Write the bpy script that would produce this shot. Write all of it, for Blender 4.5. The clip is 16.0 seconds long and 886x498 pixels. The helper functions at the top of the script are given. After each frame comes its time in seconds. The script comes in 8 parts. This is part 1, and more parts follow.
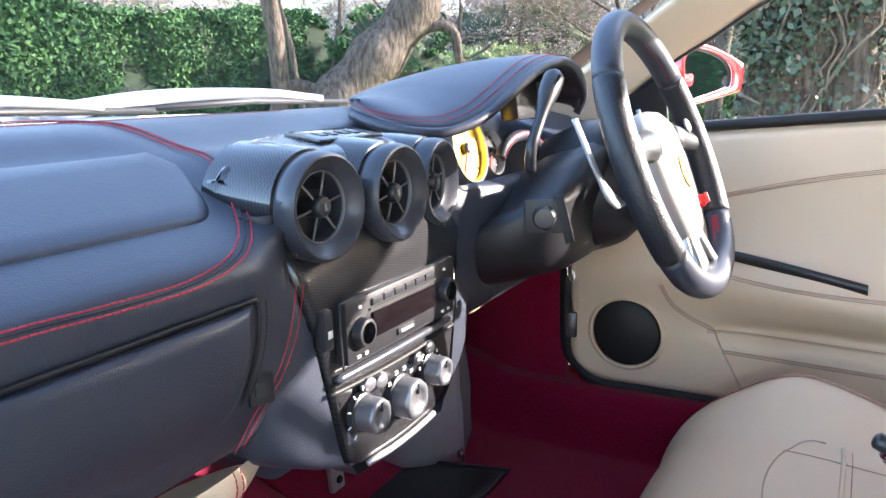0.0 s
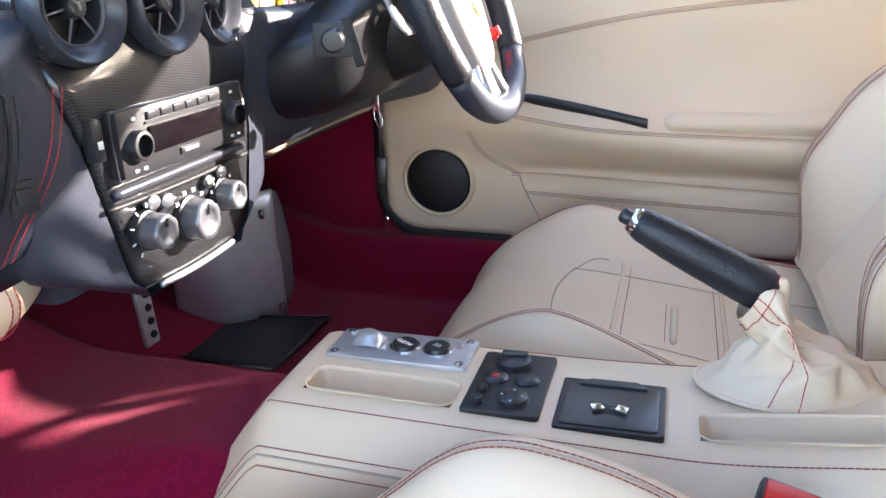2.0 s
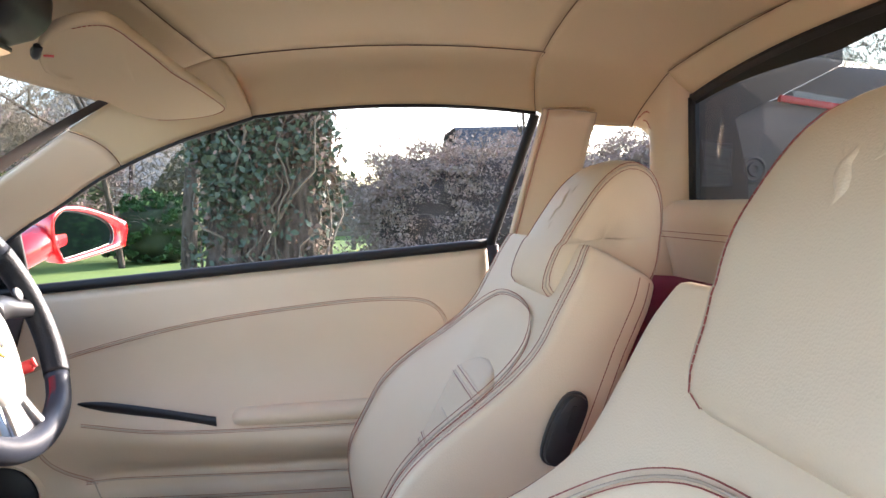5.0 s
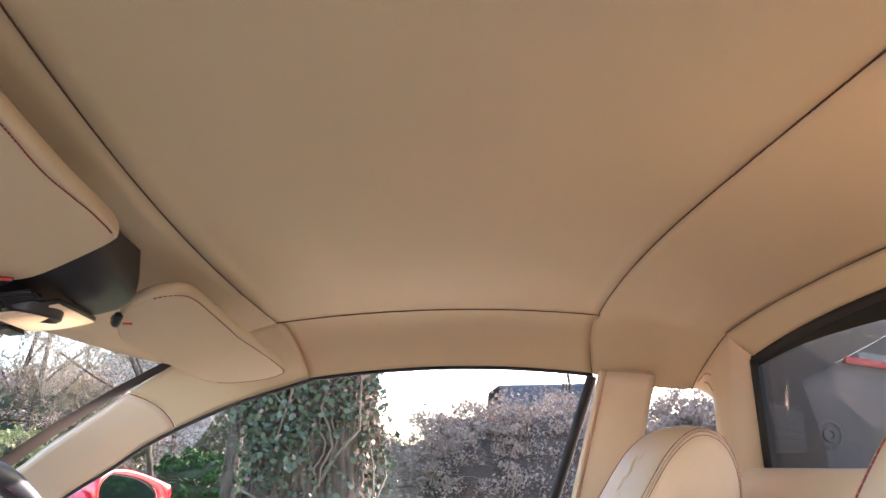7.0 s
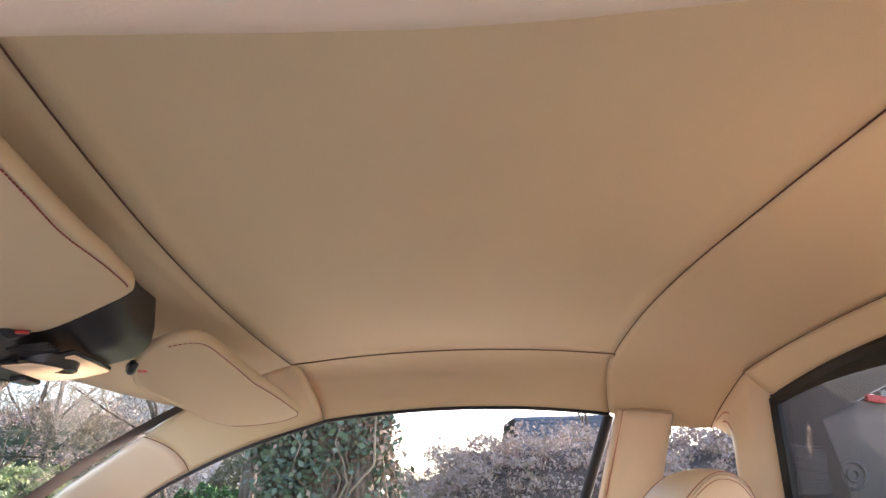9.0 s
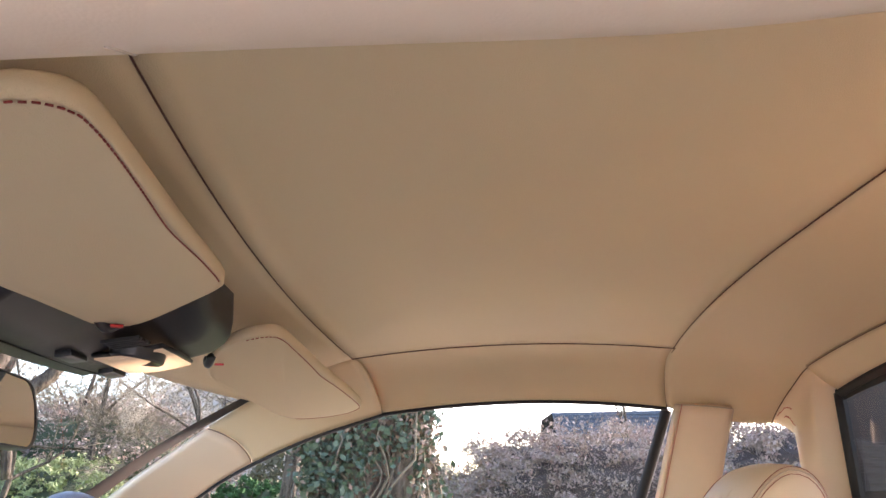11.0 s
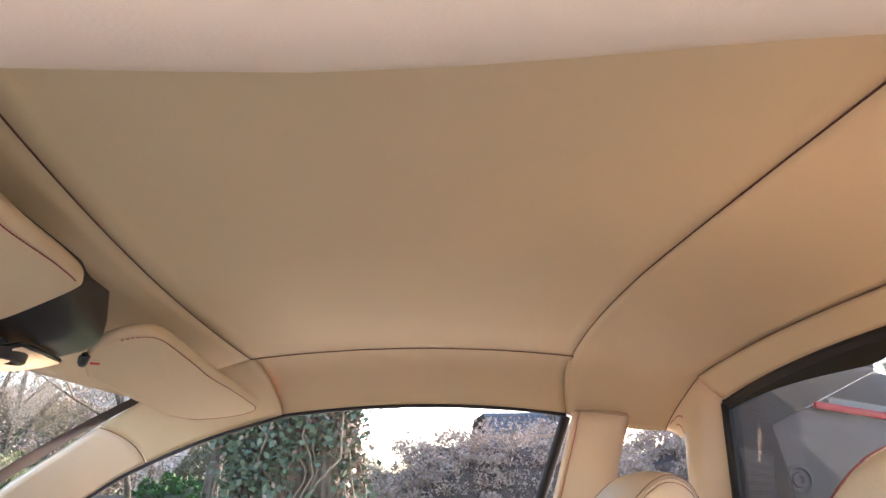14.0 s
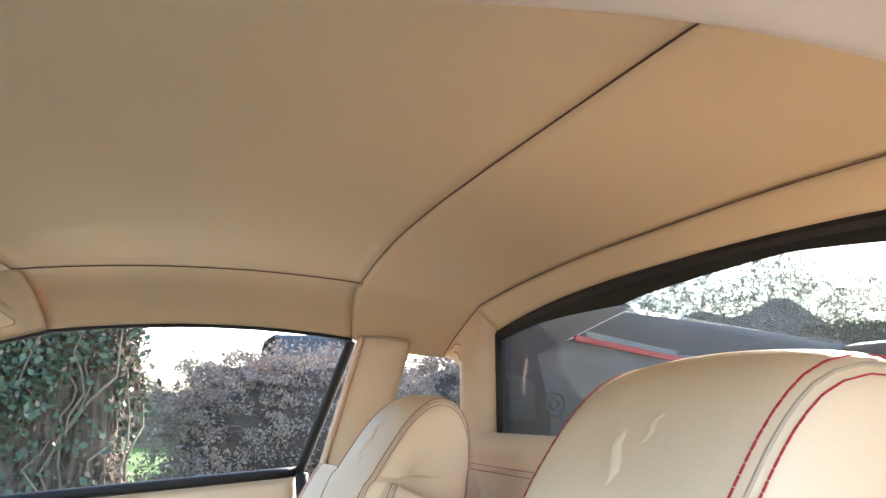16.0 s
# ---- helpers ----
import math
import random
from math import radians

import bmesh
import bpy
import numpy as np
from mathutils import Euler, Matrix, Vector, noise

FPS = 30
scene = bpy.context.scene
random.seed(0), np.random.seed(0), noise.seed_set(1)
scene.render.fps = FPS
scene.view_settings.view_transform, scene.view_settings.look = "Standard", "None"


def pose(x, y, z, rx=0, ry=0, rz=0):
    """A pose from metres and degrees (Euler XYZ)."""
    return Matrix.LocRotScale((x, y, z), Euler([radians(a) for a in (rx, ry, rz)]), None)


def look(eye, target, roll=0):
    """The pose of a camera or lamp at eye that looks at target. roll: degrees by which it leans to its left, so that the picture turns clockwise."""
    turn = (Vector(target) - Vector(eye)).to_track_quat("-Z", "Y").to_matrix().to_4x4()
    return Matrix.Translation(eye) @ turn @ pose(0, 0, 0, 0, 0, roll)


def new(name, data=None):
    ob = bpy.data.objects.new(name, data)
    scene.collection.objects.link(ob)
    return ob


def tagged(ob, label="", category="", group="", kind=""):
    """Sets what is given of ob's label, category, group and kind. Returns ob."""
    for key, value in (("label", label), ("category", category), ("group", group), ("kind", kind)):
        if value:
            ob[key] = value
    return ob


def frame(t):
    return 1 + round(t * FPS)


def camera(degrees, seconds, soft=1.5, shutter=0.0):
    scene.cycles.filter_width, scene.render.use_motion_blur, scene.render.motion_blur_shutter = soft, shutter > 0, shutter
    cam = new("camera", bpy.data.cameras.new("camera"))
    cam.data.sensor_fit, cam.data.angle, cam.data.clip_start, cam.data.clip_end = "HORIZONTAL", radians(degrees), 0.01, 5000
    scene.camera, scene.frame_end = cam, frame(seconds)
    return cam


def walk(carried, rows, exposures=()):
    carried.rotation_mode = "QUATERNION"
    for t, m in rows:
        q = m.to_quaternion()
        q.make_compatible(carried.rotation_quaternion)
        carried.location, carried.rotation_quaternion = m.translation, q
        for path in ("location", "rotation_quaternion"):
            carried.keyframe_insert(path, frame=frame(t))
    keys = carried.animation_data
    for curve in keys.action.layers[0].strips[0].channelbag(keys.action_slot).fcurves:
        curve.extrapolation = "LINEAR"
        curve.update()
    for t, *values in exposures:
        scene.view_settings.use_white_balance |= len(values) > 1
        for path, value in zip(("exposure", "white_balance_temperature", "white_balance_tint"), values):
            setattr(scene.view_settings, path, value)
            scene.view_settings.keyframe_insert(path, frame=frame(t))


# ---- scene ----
cam = camera(60.7, 16.0)
PATH = [
    (0, (-0.549, 0.454, 0.886), (1.158, 1.414, 0.477), -1.9),
    (0.5, (-0.548, 0.452, 0.886), (1.199, 1.326, 0.455), -1.9),
    (1, (-0.548, 0.44, 0.878), (1.22, 1.234, 0.383), -2.0),
    (1.5, (-0.559, 0.417, 0.846), (1.222, 1.11, 0.258), -2.1),
    (2, (-0.563, 0.398, 0.819), (1.23, 0.956, 0.129), -1.6),
    (2.5, (-0.568, 0.371, 0.817), (1.239, 0.762, 0.053), -0.8),
    (3, (-0.572, 0.337, 0.818), (1.247, 0.532, 0.01), 0.3),
    (3.5, (-0.59, 0.292, 0.841), (1.258, 0.269, 0.077), 1.4),
    (4, (-0.614, 0.245, 0.901), (1.312, 0.097, 0.38), 0.4),
    (4.5, (-0.618, 0.218, 0.925), (1.344, 0.001, 0.603), -0.8),
    (5, (-0.621, 0.208, 0.939), (1.359, -0.045, 0.817), -1.8),
    (5.2, (-0.622, 0.213, 0.951), (1.362, -0.034, 0.927), -2.2),
    (7.3, (-0.613, 0.226, 0.947), (1.296, 0.085, 1.529), -1.5),
    (7.5, (-0.615, 0.225, 0.95), (1.29, 0.09, 1.546), -1.6),
    (8, (-0.617, 0.225, 0.953), (1.28, 0.098, 1.574), -1.8),
    (10.3, (-0.621, 0.24, 0.969), (1.275, 0.134, 1.598), -2.1),
    (10.5, (-0.63, 0.245, 0.965), (1.268, 0.176, 1.591), -1.6),
    (11, (-0.624, 0.26, 0.958), (1.278, 0.234, 1.576), -1.3),
    (11.5, (-0.622, 0.251, 0.959), (1.284, 0.248, 1.565), -1.0),
    (12, (-0.621, 0.236, 0.959), (1.289, 0.227, 1.552), -0.9),
    (12.5, (-0.619, 0.247, 0.957), (1.292, 0.211, 1.546), -0.6),
    (13, (-0.619, 0.231, 0.958), (1.291, 0.15, 1.544), -0.5),
    (13.5, (-0.619, 0.212, 0.962), (1.286, 0.075, 1.554), -0.5),
    (14, (-0.627, 0.209, 0.964), (1.268, 0.024, 1.576), -0.8),
    (14.5, (-0.603, 0.209, 0.943), (1.282, -0.04, 1.56), -1.2),
    (15, (-0.611, 0.204, 0.943), (1.269, -0.118, 1.546), -1.3),
    (15.5, (-0.621, 0.179, 0.952), (1.245, -0.306, 1.485), -1.5),
    (16, (-0.632, 0.201, 0.965), (1.194, -0.499, 1.382), -0.4),
]
EXPOSURES = [(0, 3.42, 6500, 18), (1.5, 3.52, 6500, 18), (2.5, 3.50, 6700, 18), (3.5, 3.25, 6900, 19), (4.2, 2.95, 6700, 18), (5, 2.80, 6700, 20), (7.5, 3.15, 6850, 26), (11, 3.15, 6850, 26), (14, 3.22, 6850, 25), (15.4, 3.27, 6600, 19), (16, 3.11, 6450, 14)]
walk(cam, [(t, look(eye, target, roll)) for t, eye, target, roll in PATH], EXPOSURES)

# ---- light ----
SUN_AZ, SUN_EL = radians(-51.5), radians(19.5)
world = bpy.data.worlds.new("sky")
scene.world = world
world.use_nodes = True
nt = world.node_tree
sky = nt.nodes.new("ShaderNodeTexSky")
sky.sky_type, sky.sun_disc = "NISHITA", False
sky.sun_elevation, sky.sun_rotation = SUN_EL, math.pi / 2 - SUN_AZ
sky.dust_density, sky.ozone_density, sky.air_density = 0.9, 1.5, 1.0
bg = nt.nodes["Background"]
bg.inputs["Strength"].default_value = 0.15
nt.links.new(sky.outputs[0], bg.inputs["Color"])
sun = new("sun", bpy.data.lights.new("sun", "SUN"))
sun.data.energy, sun.data.angle, sun.data.color = 3.0, radians(0.6), (1.0, 0.93, 0.83)
sd = Vector((math.cos(SUN_AZ) * math.cos(SUN_EL), math.sin(SUN_AZ) * math.cos(SUN_EL), math.sin(SUN_EL)))
sun.matrix_world = look(sd * 50, (0, 0, 0))

# ---- shape helpers ----
def lerp(a, b, t):
    return a + (b - a) * t


def smooth_step(a, b, v):
    t = min(1.0, max(0.0, (v - a) / (b - a)))
    return t * t * (3 - 2 * t)


def spline(pts, n, closed=False):
    """n + 1 points along a Catmull-Rom curve through pts, evenly spaced."""
    p = [Vector(q) for q in pts]
    m = len(p)
    segs = m if closed else m - 1
    raw = []
    for i in range(segs):
        a, b = p[(i - 1) % m] if closed or i else p[0] * 2 - p[1], p[i]
        c = p[(i + 1) % m]
        d = p[(i + 2) % m] if closed or i + 2 < m else p[-1] * 2 - p[-2]
        for k in range(12):
            t = k / 12
            raw.append(0.5 * (2 * b + (c - a) * t + (2 * a - 5 * b + 4 * c - d) * t * t + (3 * b - a - 3 * c + d) * t ** 3))
    raw.append(raw[0].copy() if closed else p[-1])
    return resample(raw, n)


def resample(raw, n):
    s = [0.0]
    for a, b in zip(raw, raw[1:]):
        s.append(s[-1] + (b - a).length)
    out, j = [], 0
    for k in range(n + 1):
        w = s[-1] * k / n
        while j < len(s) - 2 and s[j + 1] < w:
            j += 1
        f = (w - s[j]) / max(1e-9, s[j + 1] - s[j])
        out.append(raw[j].lerp(raw[j + 1], min(1, max(0, f))))
    return out


def from_grid(rows, closed_u=False, closed_v=False, caps=False):
    """A skin over rows of points. closed_v joins each row's ends; caps close the first and last rows."""
    bm = bmesh.new()
    vs = [[bm.verts.new(p) for p in r] for r in rows]
    nu, nv = len(rows), len(rows[0])
    for i in range(nu if closed_u else nu - 1):
        for j in range(nv if closed_v else nv - 1):
            q = (vs[i][j], vs[i][(j + 1) % nv], vs[(i + 1) % nu][(j + 1) % nv], vs[(i + 1) % nu][j])
            if len(set(q)) == 4:
                bm.faces.new(q)
    if caps:
        bm.faces.new(vs[0][::-1])
        bm.faces.new(vs[-1])
    return bm


def sheet(f, nu, nv, thick=0.0):
    """A surface f(u, v) over the unit square; thick: the depth of its back behind it."""
    rows = [[Vector(f(i / nu, j / nv)) for j in range(nv + 1)] for i in range(nu + 1)]
    if not thick:
        return from_grid(rows)
    back = []
    for i in range(nu + 1):
        line = []
        for j in range(nv + 1):
            du = rows[min(nu, i + 1)][j] - rows[max(0, i - 1)][j]
            dv = rows[i][min(nv, j + 1)] - rows[i][max(0, j - 1)]
            n = du.cross(dv)
            line.append(rows[i][j] - (n.normalized() if n.length > 1e-12 else Vector((0, 0, 1))) * thick)
        back.append(line)
    bm = bmesh.new()
    a = [[bm.verts.new(p) for p in r] for r in rows]
    b = [[bm.verts.new(p) for p in r] for r in back]
    for i in range(nu):
        for j in range(nv):
            bm.faces.new((a[i][j], a[i + 1][j], a[i + 1][j + 1], a[i][j + 1]))
            bm.faces.new((b[i][j], b[i][j + 1], b[i + 1][j + 1], b[i + 1][j]))
    for i in range(nu):
        bm.faces.new((a[i][0], b[i][0], b[i + 1][0], a[i + 1][0]))
        bm.faces.new((a[i][nv], a[i + 1][nv], b[i + 1][nv], b[i][nv]))
    for j in range(nv):
        bm.faces.new((a[0][j], a[0][j + 1], b[0][j + 1], b[0][j]))
        bm.faces.new((a[nu][j], b[nu][j], b[nu][j + 1], a[nu][j + 1]))
    return bm


def tube(pts, r, sides=8, closed=False, flat=None):
    """A round bar along pts; r: one radius, or one per point; flat: (axis, factor) squeezes it."""
    p = [Vector(q) for q in pts]
    n = len(p)
    rows, up = [], None
    for i in range(n):
        t = (p[(i + 1) % n] - p[i - 1]) if closed else p[min(n - 1, i + 1)] - p[max(0, i - 1)]
        t.normalize()
        if up is None:
            up = t.orthogonal().normalized()
        up = (up - t * up.dot(t)).normalized()
        side = t.cross(up)
        rad = r[i] if isinstance(r, (list, tuple)) else r
        rows.append([p[i] + (up * math.cos(a) + side * math.sin(a)) * rad for a in (2 * math.pi * k / sides for k in range(sides))])
    return from_grid(rows, closed_u=closed, closed_v=True, caps=not closed)


def lathe(profile, steps=24, m=None):
    """Turns a profile of (radius, height) round the z axis."""
    rows = [[Vector((r * math.cos(2 * math.pi * k / steps), r * math.sin(2 * math.pi * k / steps), z)) for k in range(steps)] for r, z in profile]
    bm = from_grid(rows, closed_v=True)
    bmesh.ops.remove_doubles(bm, verts=bm.verts, dist=1e-6)
    if m is not None:
        bm.transform(m)
    return bm


def block(sx, sy, sz, m=None, bevel=0.0, segs=2):
    """A box of full size sx, sy, sz, its edges rounded by bevel."""
    bm = bmesh.new()
    bmesh.ops.create_cube(bm, size=1)
    bm.transform(Matrix.Diagonal((sx, sy, sz, 1)))
    if bevel:
        bmesh.ops.bevel(bm, geom=list(bm.edges), offset=bevel, segments=segs, profile=0.6, affect="EDGES")
    if m is not None:
        bm.transform(m)
    return bm


def joined(*bms):
    out = bmesh.new()
    for b in bms:
        me = bpy.data.meshes.new("tmp")
        b.to_mesh(me)
        out.from_mesh(me)
        bpy.data.meshes.remove(me)
        b.free()
    return out


def outline_plate(pts, depth, m=None, bevel=0.0):
    """A plate with the outline pts in its xy plane, its face at z = 0 and its back at -depth."""
    bm = bmesh.new()
    f = bm.faces.new([bm.verts.new((x, y, 0)) for x, y in pts])
    if f.calc_area() and f.normal.z < 0:
        f.normal_flip()
    r = bmesh.ops.extrude_face_region(bm, geom=[f])
    for v in r["geom"]:
        if isinstance(v, bmesh.types.BMVert):
            v.co.z -= depth
    bmesh.ops.recalc_face_normals(bm, faces=bm.faces)
    if bevel:
        top = [e for e in bm.edges if all(abs(v.co.z) < 1e-7 for v in e.verts)]
        bmesh.ops.bevel(bm, geom=top, offset=bevel, segments=2, profile=0.6, affect="EDGES")
    if m is not None:
        bm.transform(m)
    return bm


def round_rect(w, h, r, n=5):
    out = []
    for cx, cy, a0 in ((w / 2 - r, h / 2 - r, 0), (-w / 2 + r, h / 2 - r, 90), (-w / 2 + r, -h / 2 + r, 180), (w / 2 - r, -h / 2 + r, 270)):
        for k in range(n + 1):
            a = radians(a0 + 90 * k / n)
            out.append((cx + r * math.cos(a), cy + r * math.sin(a)))
    return out


def part(name, bm, material, parent=None, label="", flat=False):
    """Links a bmesh as one mesh object, under a thing or a part if one is given."""
    if not flat:
        for f in bm.faces:
            f.smooth = True
        for e in bm.edges:
            if len(e.link_faces) == 2 and e.calc_face_angle(0) > radians(42):
                e.smooth = False
    me = bpy.data.meshes.new(name)
    bm.to_mesh(me)
    bm.free()
    for mt in material if isinstance(material, (list, tuple)) else (material,):
        me.materials.append(mt)
    ob = new(name, me)
    if parent is not None:
        ob.parent = parent
        m = Matrix.Identity(4)
        p = parent
        while p is not None:
            m = p.matrix_basis.inverted() @ m if p.parent is None else m
            p = p.parent
        ob.matrix_parent_inverse = m
    if label:
        tagged(ob, label)
    return ob


def thing(name, label, category, at=(0, 0, 0), group="", kind=""):
    e = new(name)
    e.empty_display_size = 0.05
    e.matrix_basis = Matrix.Translation(at)
    return tagged(e, label, category, group, kind)


def thread(pts, length=0.0040, gap=0.0008, r=0.00048, lift=None):
    """Stitches along a line of points: short four-sided threads."""
    p = [Vector(q) for q in pts]
    total = sum((b - a).length for a, b in zip(p, p[1:]))
    n = max(2, int(total / (length + gap)))
    q = resample(p, n * 2)
    verts, faces = [], []
    off = Vector(lift) if lift else Vector((0, 0, 0))
    for k in range(n):
        a, b = q[2 * k] + off, q[2 * k + 1] + off
        t = b - a
        if t.length < 1e-7:
            continue
        t.normalize()
        mid = (a + b) / 2
        h = t * length * 0.5
        u = t.orthogonal().normalized() * r
        w = t.cross(u)
        i = len(verts)
        for e in (mid - h, mid + h):
            verts += [e + u, e + w, e - u, e - w]
        faces += [(i, i + 1, i + 5, i + 4), (i + 1, i + 2, i + 6, i + 5), (i + 2, i + 3, i + 7, i + 6), (i + 3, i, i + 4, i + 7), (i + 3, i + 2, i + 1, i), (i + 4, i + 5, i + 6, i + 7)]
    me = bpy.data.meshes.new("tmp")
    me.from_pydata([tuple(v) for v in verts], [], faces)
    bm = bmesh.new()
    bm.from_mesh(me)
    bpy.data.meshes.remove(me)
    return bm


def seam(parent, pts, mat_thread, mat_groove=None, width=0.007, side=(0, 0, 1), double=True, r=0.00055):
    """A sewn seam along pts: a groove between two rows of stitches set off along the surface."""
    p = [Vector(q) for q in pts]
    rows = []
    n = len(p)
    for s in ((-1, 1) if double else (0,)):
        line = []
        for i in range(n):
            t = (p[min(n - 1, i + 1)] - p[max(0, i - 1)]).normalized()
            nrm = Vector(side[i] if isinstance(side, list) else side)
            line.append(p[i] + t.cross(nrm).normalized() * s * width / 2)
        rows.append(thread(line, r=r))
    part("stitching", joined(*rows), mat_thread, parent, flat=True)
    if mat_groove is not None:
        part("seam", tube(p, 0.0007, 5), mat_groove, parent)


# ---- materials ----
def material(name, color, rough=0.5, metal=0.0, grain=0.0, grain_size=400.0, vary=0.06, vary_size=6.0, coat=0.0, sheen=0.0, spec=0.5, tint=None):
    """A surface with fine relief (grain per metre) and soft, wider changes of tone."""
    m = bpy.data.materials.new(name)
    m.use_nodes = True
    t = m.node_tree
    b = t.nodes["Principled BSDF"]
    b.inputs["Roughness"].default_value, b.inputs["Metallic"].default_value = rough, metal
    b.inputs["Coat Weight"].default_value, b.inputs["Sheen Weight"].default_value = coat, sheen
    b.inputs["Specular IOR Level"].default_value = spec
    co = t.nodes.new("ShaderNodeTexCoord")
    n1 = t.nodes.new("ShaderNodeTexNoise")
    n1.inputs["Scale"].default_value, n1.inputs["Detail"].default_value = vary_size, 5
    t.links.new(co.outputs["Object"], n1.inputs["Vector"])
    mix = t.nodes.new("ShaderNodeMix")
    mix.data_type = "RGBA"
    c = Vector(color)
    lo, hi = (c * (1 - vary * 2), c * (1 + vary * 2)) if tint is None else (c, Vector(tint))
    mix.inputs[6].default_value, mix.inputs[7].default_value = (*lo, 1), (*hi, 1)
    t.links.new(n1.outputs["Fac"], mix.inputs[0])
    t.links.new(mix.outputs[2], b.inputs["Base Color"])
    if grain:
        n2 = t.nodes.new("ShaderNodeTexVoronoi")
        n2.inputs["Scale"].default_value = grain_size
        t.links.new(co.outputs["Object"], n2.inputs["Vector"])
        bump = t.nodes.new("ShaderNodeBump")
        bump.inputs["Strength"].default_value, bump.inputs["Distance"].default_value = grain, 0.0006
        t.links.new(n2.outputs["Distance"], bump.inputs["Height"])
        t.links.new(bump.outputs[0], b.inputs["Normal"])
        r = t.nodes.new("ShaderNodeMapRange")
        r.inputs["To Min"].default_value, r.inputs["To Max"].default_value = rough * 0.85, min(1, rough * 1.15)
        t.links.new(n1.outputs["Fac"], r.inputs["Value"])
        t.links.new(r.outputs[0], b.inputs["Roughness"])
    return m


CREAM = material("cream_leather", (0.72, 0.57, 0.405), 0.48, grain=0.25, grain_size=700, vary=0.03, vary_size=9)
RAIL_CREAM = material("smooth_rail_leather", (0.70, 0.55, 0.41), 0.55, grain=0.06, grain_size=1200, vary=0.02, vary_size=5)
ROOF_CREAM = material("cream_headlining", (0.62, 0.485, 0.305), 0.75, grain=0.35, grain_size=1200, vary=0.03, vary_size=5)
BLACK_LEATHER = material("black_leather", (0.028, 0.033, 0.048), 0.42, grain=0.3, grain_size=700, vary=0.08, vary_size=14)
BLACK_PLASTIC = material("black_plastic", (0.012, 0.012, 0.014), 0.42, grain=0.2, grain_size=1500)
SOFT_BLACK = material("satin_black", (0.02, 0.021, 0.024), 0.33)
RUBBER = material("black_rubber", (0.008, 0.008, 0.009), 0.6, grain=0.2)
CARPET = material("burgundy_carpet", (0.20, 0.005, 0.031), 0.95, grain=1.0, grain_size=1000, vary=0.28, vary_size=240, sheen=0.1, spec=0.05)
RED_THREAD = material("red_thread", (0.42, 0.02, 0.035), 0.75)
VENT_BLACK = material("vent_satin", (0.036, 0.039, 0.048), 0.28, vary=0.02)
KNOB_SILVER = material("knob_silver", (0.17, 0.175, 0.19), 0.34, metal=0.6)
DARK_THREAD = material("wine_thread", (0.27, 0.050, 0.040), 0.8)
GROOVE = material("seam_fold", (0.48, 0.38, 0.29), 0.8)
SILVER = material("satin_silver", (0.55, 0.55, 0.56), 0.3, metal=1.0)
PALE_SILVER = material("silver_paint", (0.52, 0.53, 0.55), 0.35, metal=0.6)
CHROME = material("polished_metal", (0.75, 0.75, 0.76), 0.12, metal=1.0)
ALU = material("brushed_aluminium", (0.62, 0.62, 0.64), 0.36, metal=0.75, vary=0.05, vary_size=40)
RED_PAINT = material("red_car_paint", (0.55, 0.008, 0.012), 0.25, coat=1.0)
RED_PLASTIC = material("red_plastic", (0.55, 0.02, 0.02), 0.4)
YELLOW = material("yellow_dial", (0.85, 0.52, 0.02), 0.45)
WHITE = material("white_print", (0.75, 0.75, 0.72), 0.5)
SCREEN = material("dark_display", (0.006, 0.004, 0.005), 0.12, spec=0.2)
GREY_TRIM = material("grey_panel", (0.16, 0.16, 0.165), 0.6, grain=0.2)


def glass(name, color=(0.93, 0.96, 0.95), rough=0.0, shine=0.7):
    m = bpy.data.materials.new(name)
    m.use_nodes = True
    t = m.node_tree
    for n in list(t.nodes):
        t.nodes.remove(n)
    o = t.nodes.new("ShaderNodeOutputMaterial")
    tr, gl, mx = t.nodes.new("ShaderNodeBsdfTransparent"), t.nodes.new("ShaderNodeBsdfGlossy"), t.nodes.new("ShaderNodeMixShader")
    # mirror gloss grows towards a grazing view, alike from both sides of the pane
    lw, fp, fr = t.nodes.new("ShaderNodeLayerWeight"), t.nodes.new("ShaderNodeMath"), t.nodes.new("ShaderNodeMapRange")
    lw.inputs["Blend"].default_value = 0.5
    fp.operation = "POWER"
    fp.inputs[1].default_value = 5.0
    fr.inputs["To Min"].default_value, fr.inputs["To Max"].default_value = 0.02, shine
    t.links.new(lw.outputs["Facing"], fp.inputs[0])
    t.links.new(fp.outputs[0], fr.inputs["Value"])
    tr.inputs["Color"].default_value = (*color, 1)
    gl.inputs["Roughness"].default_value = rough
    t.links.new(fr.outputs[0], mx.inputs[0])
    t.links.new(tr.outputs[0], mx.inputs[1])
    t.links.new(gl.outputs[0], mx.inputs[2])
    t.links.new(mx.outputs[0], o.inputs["Surface"])
    return m


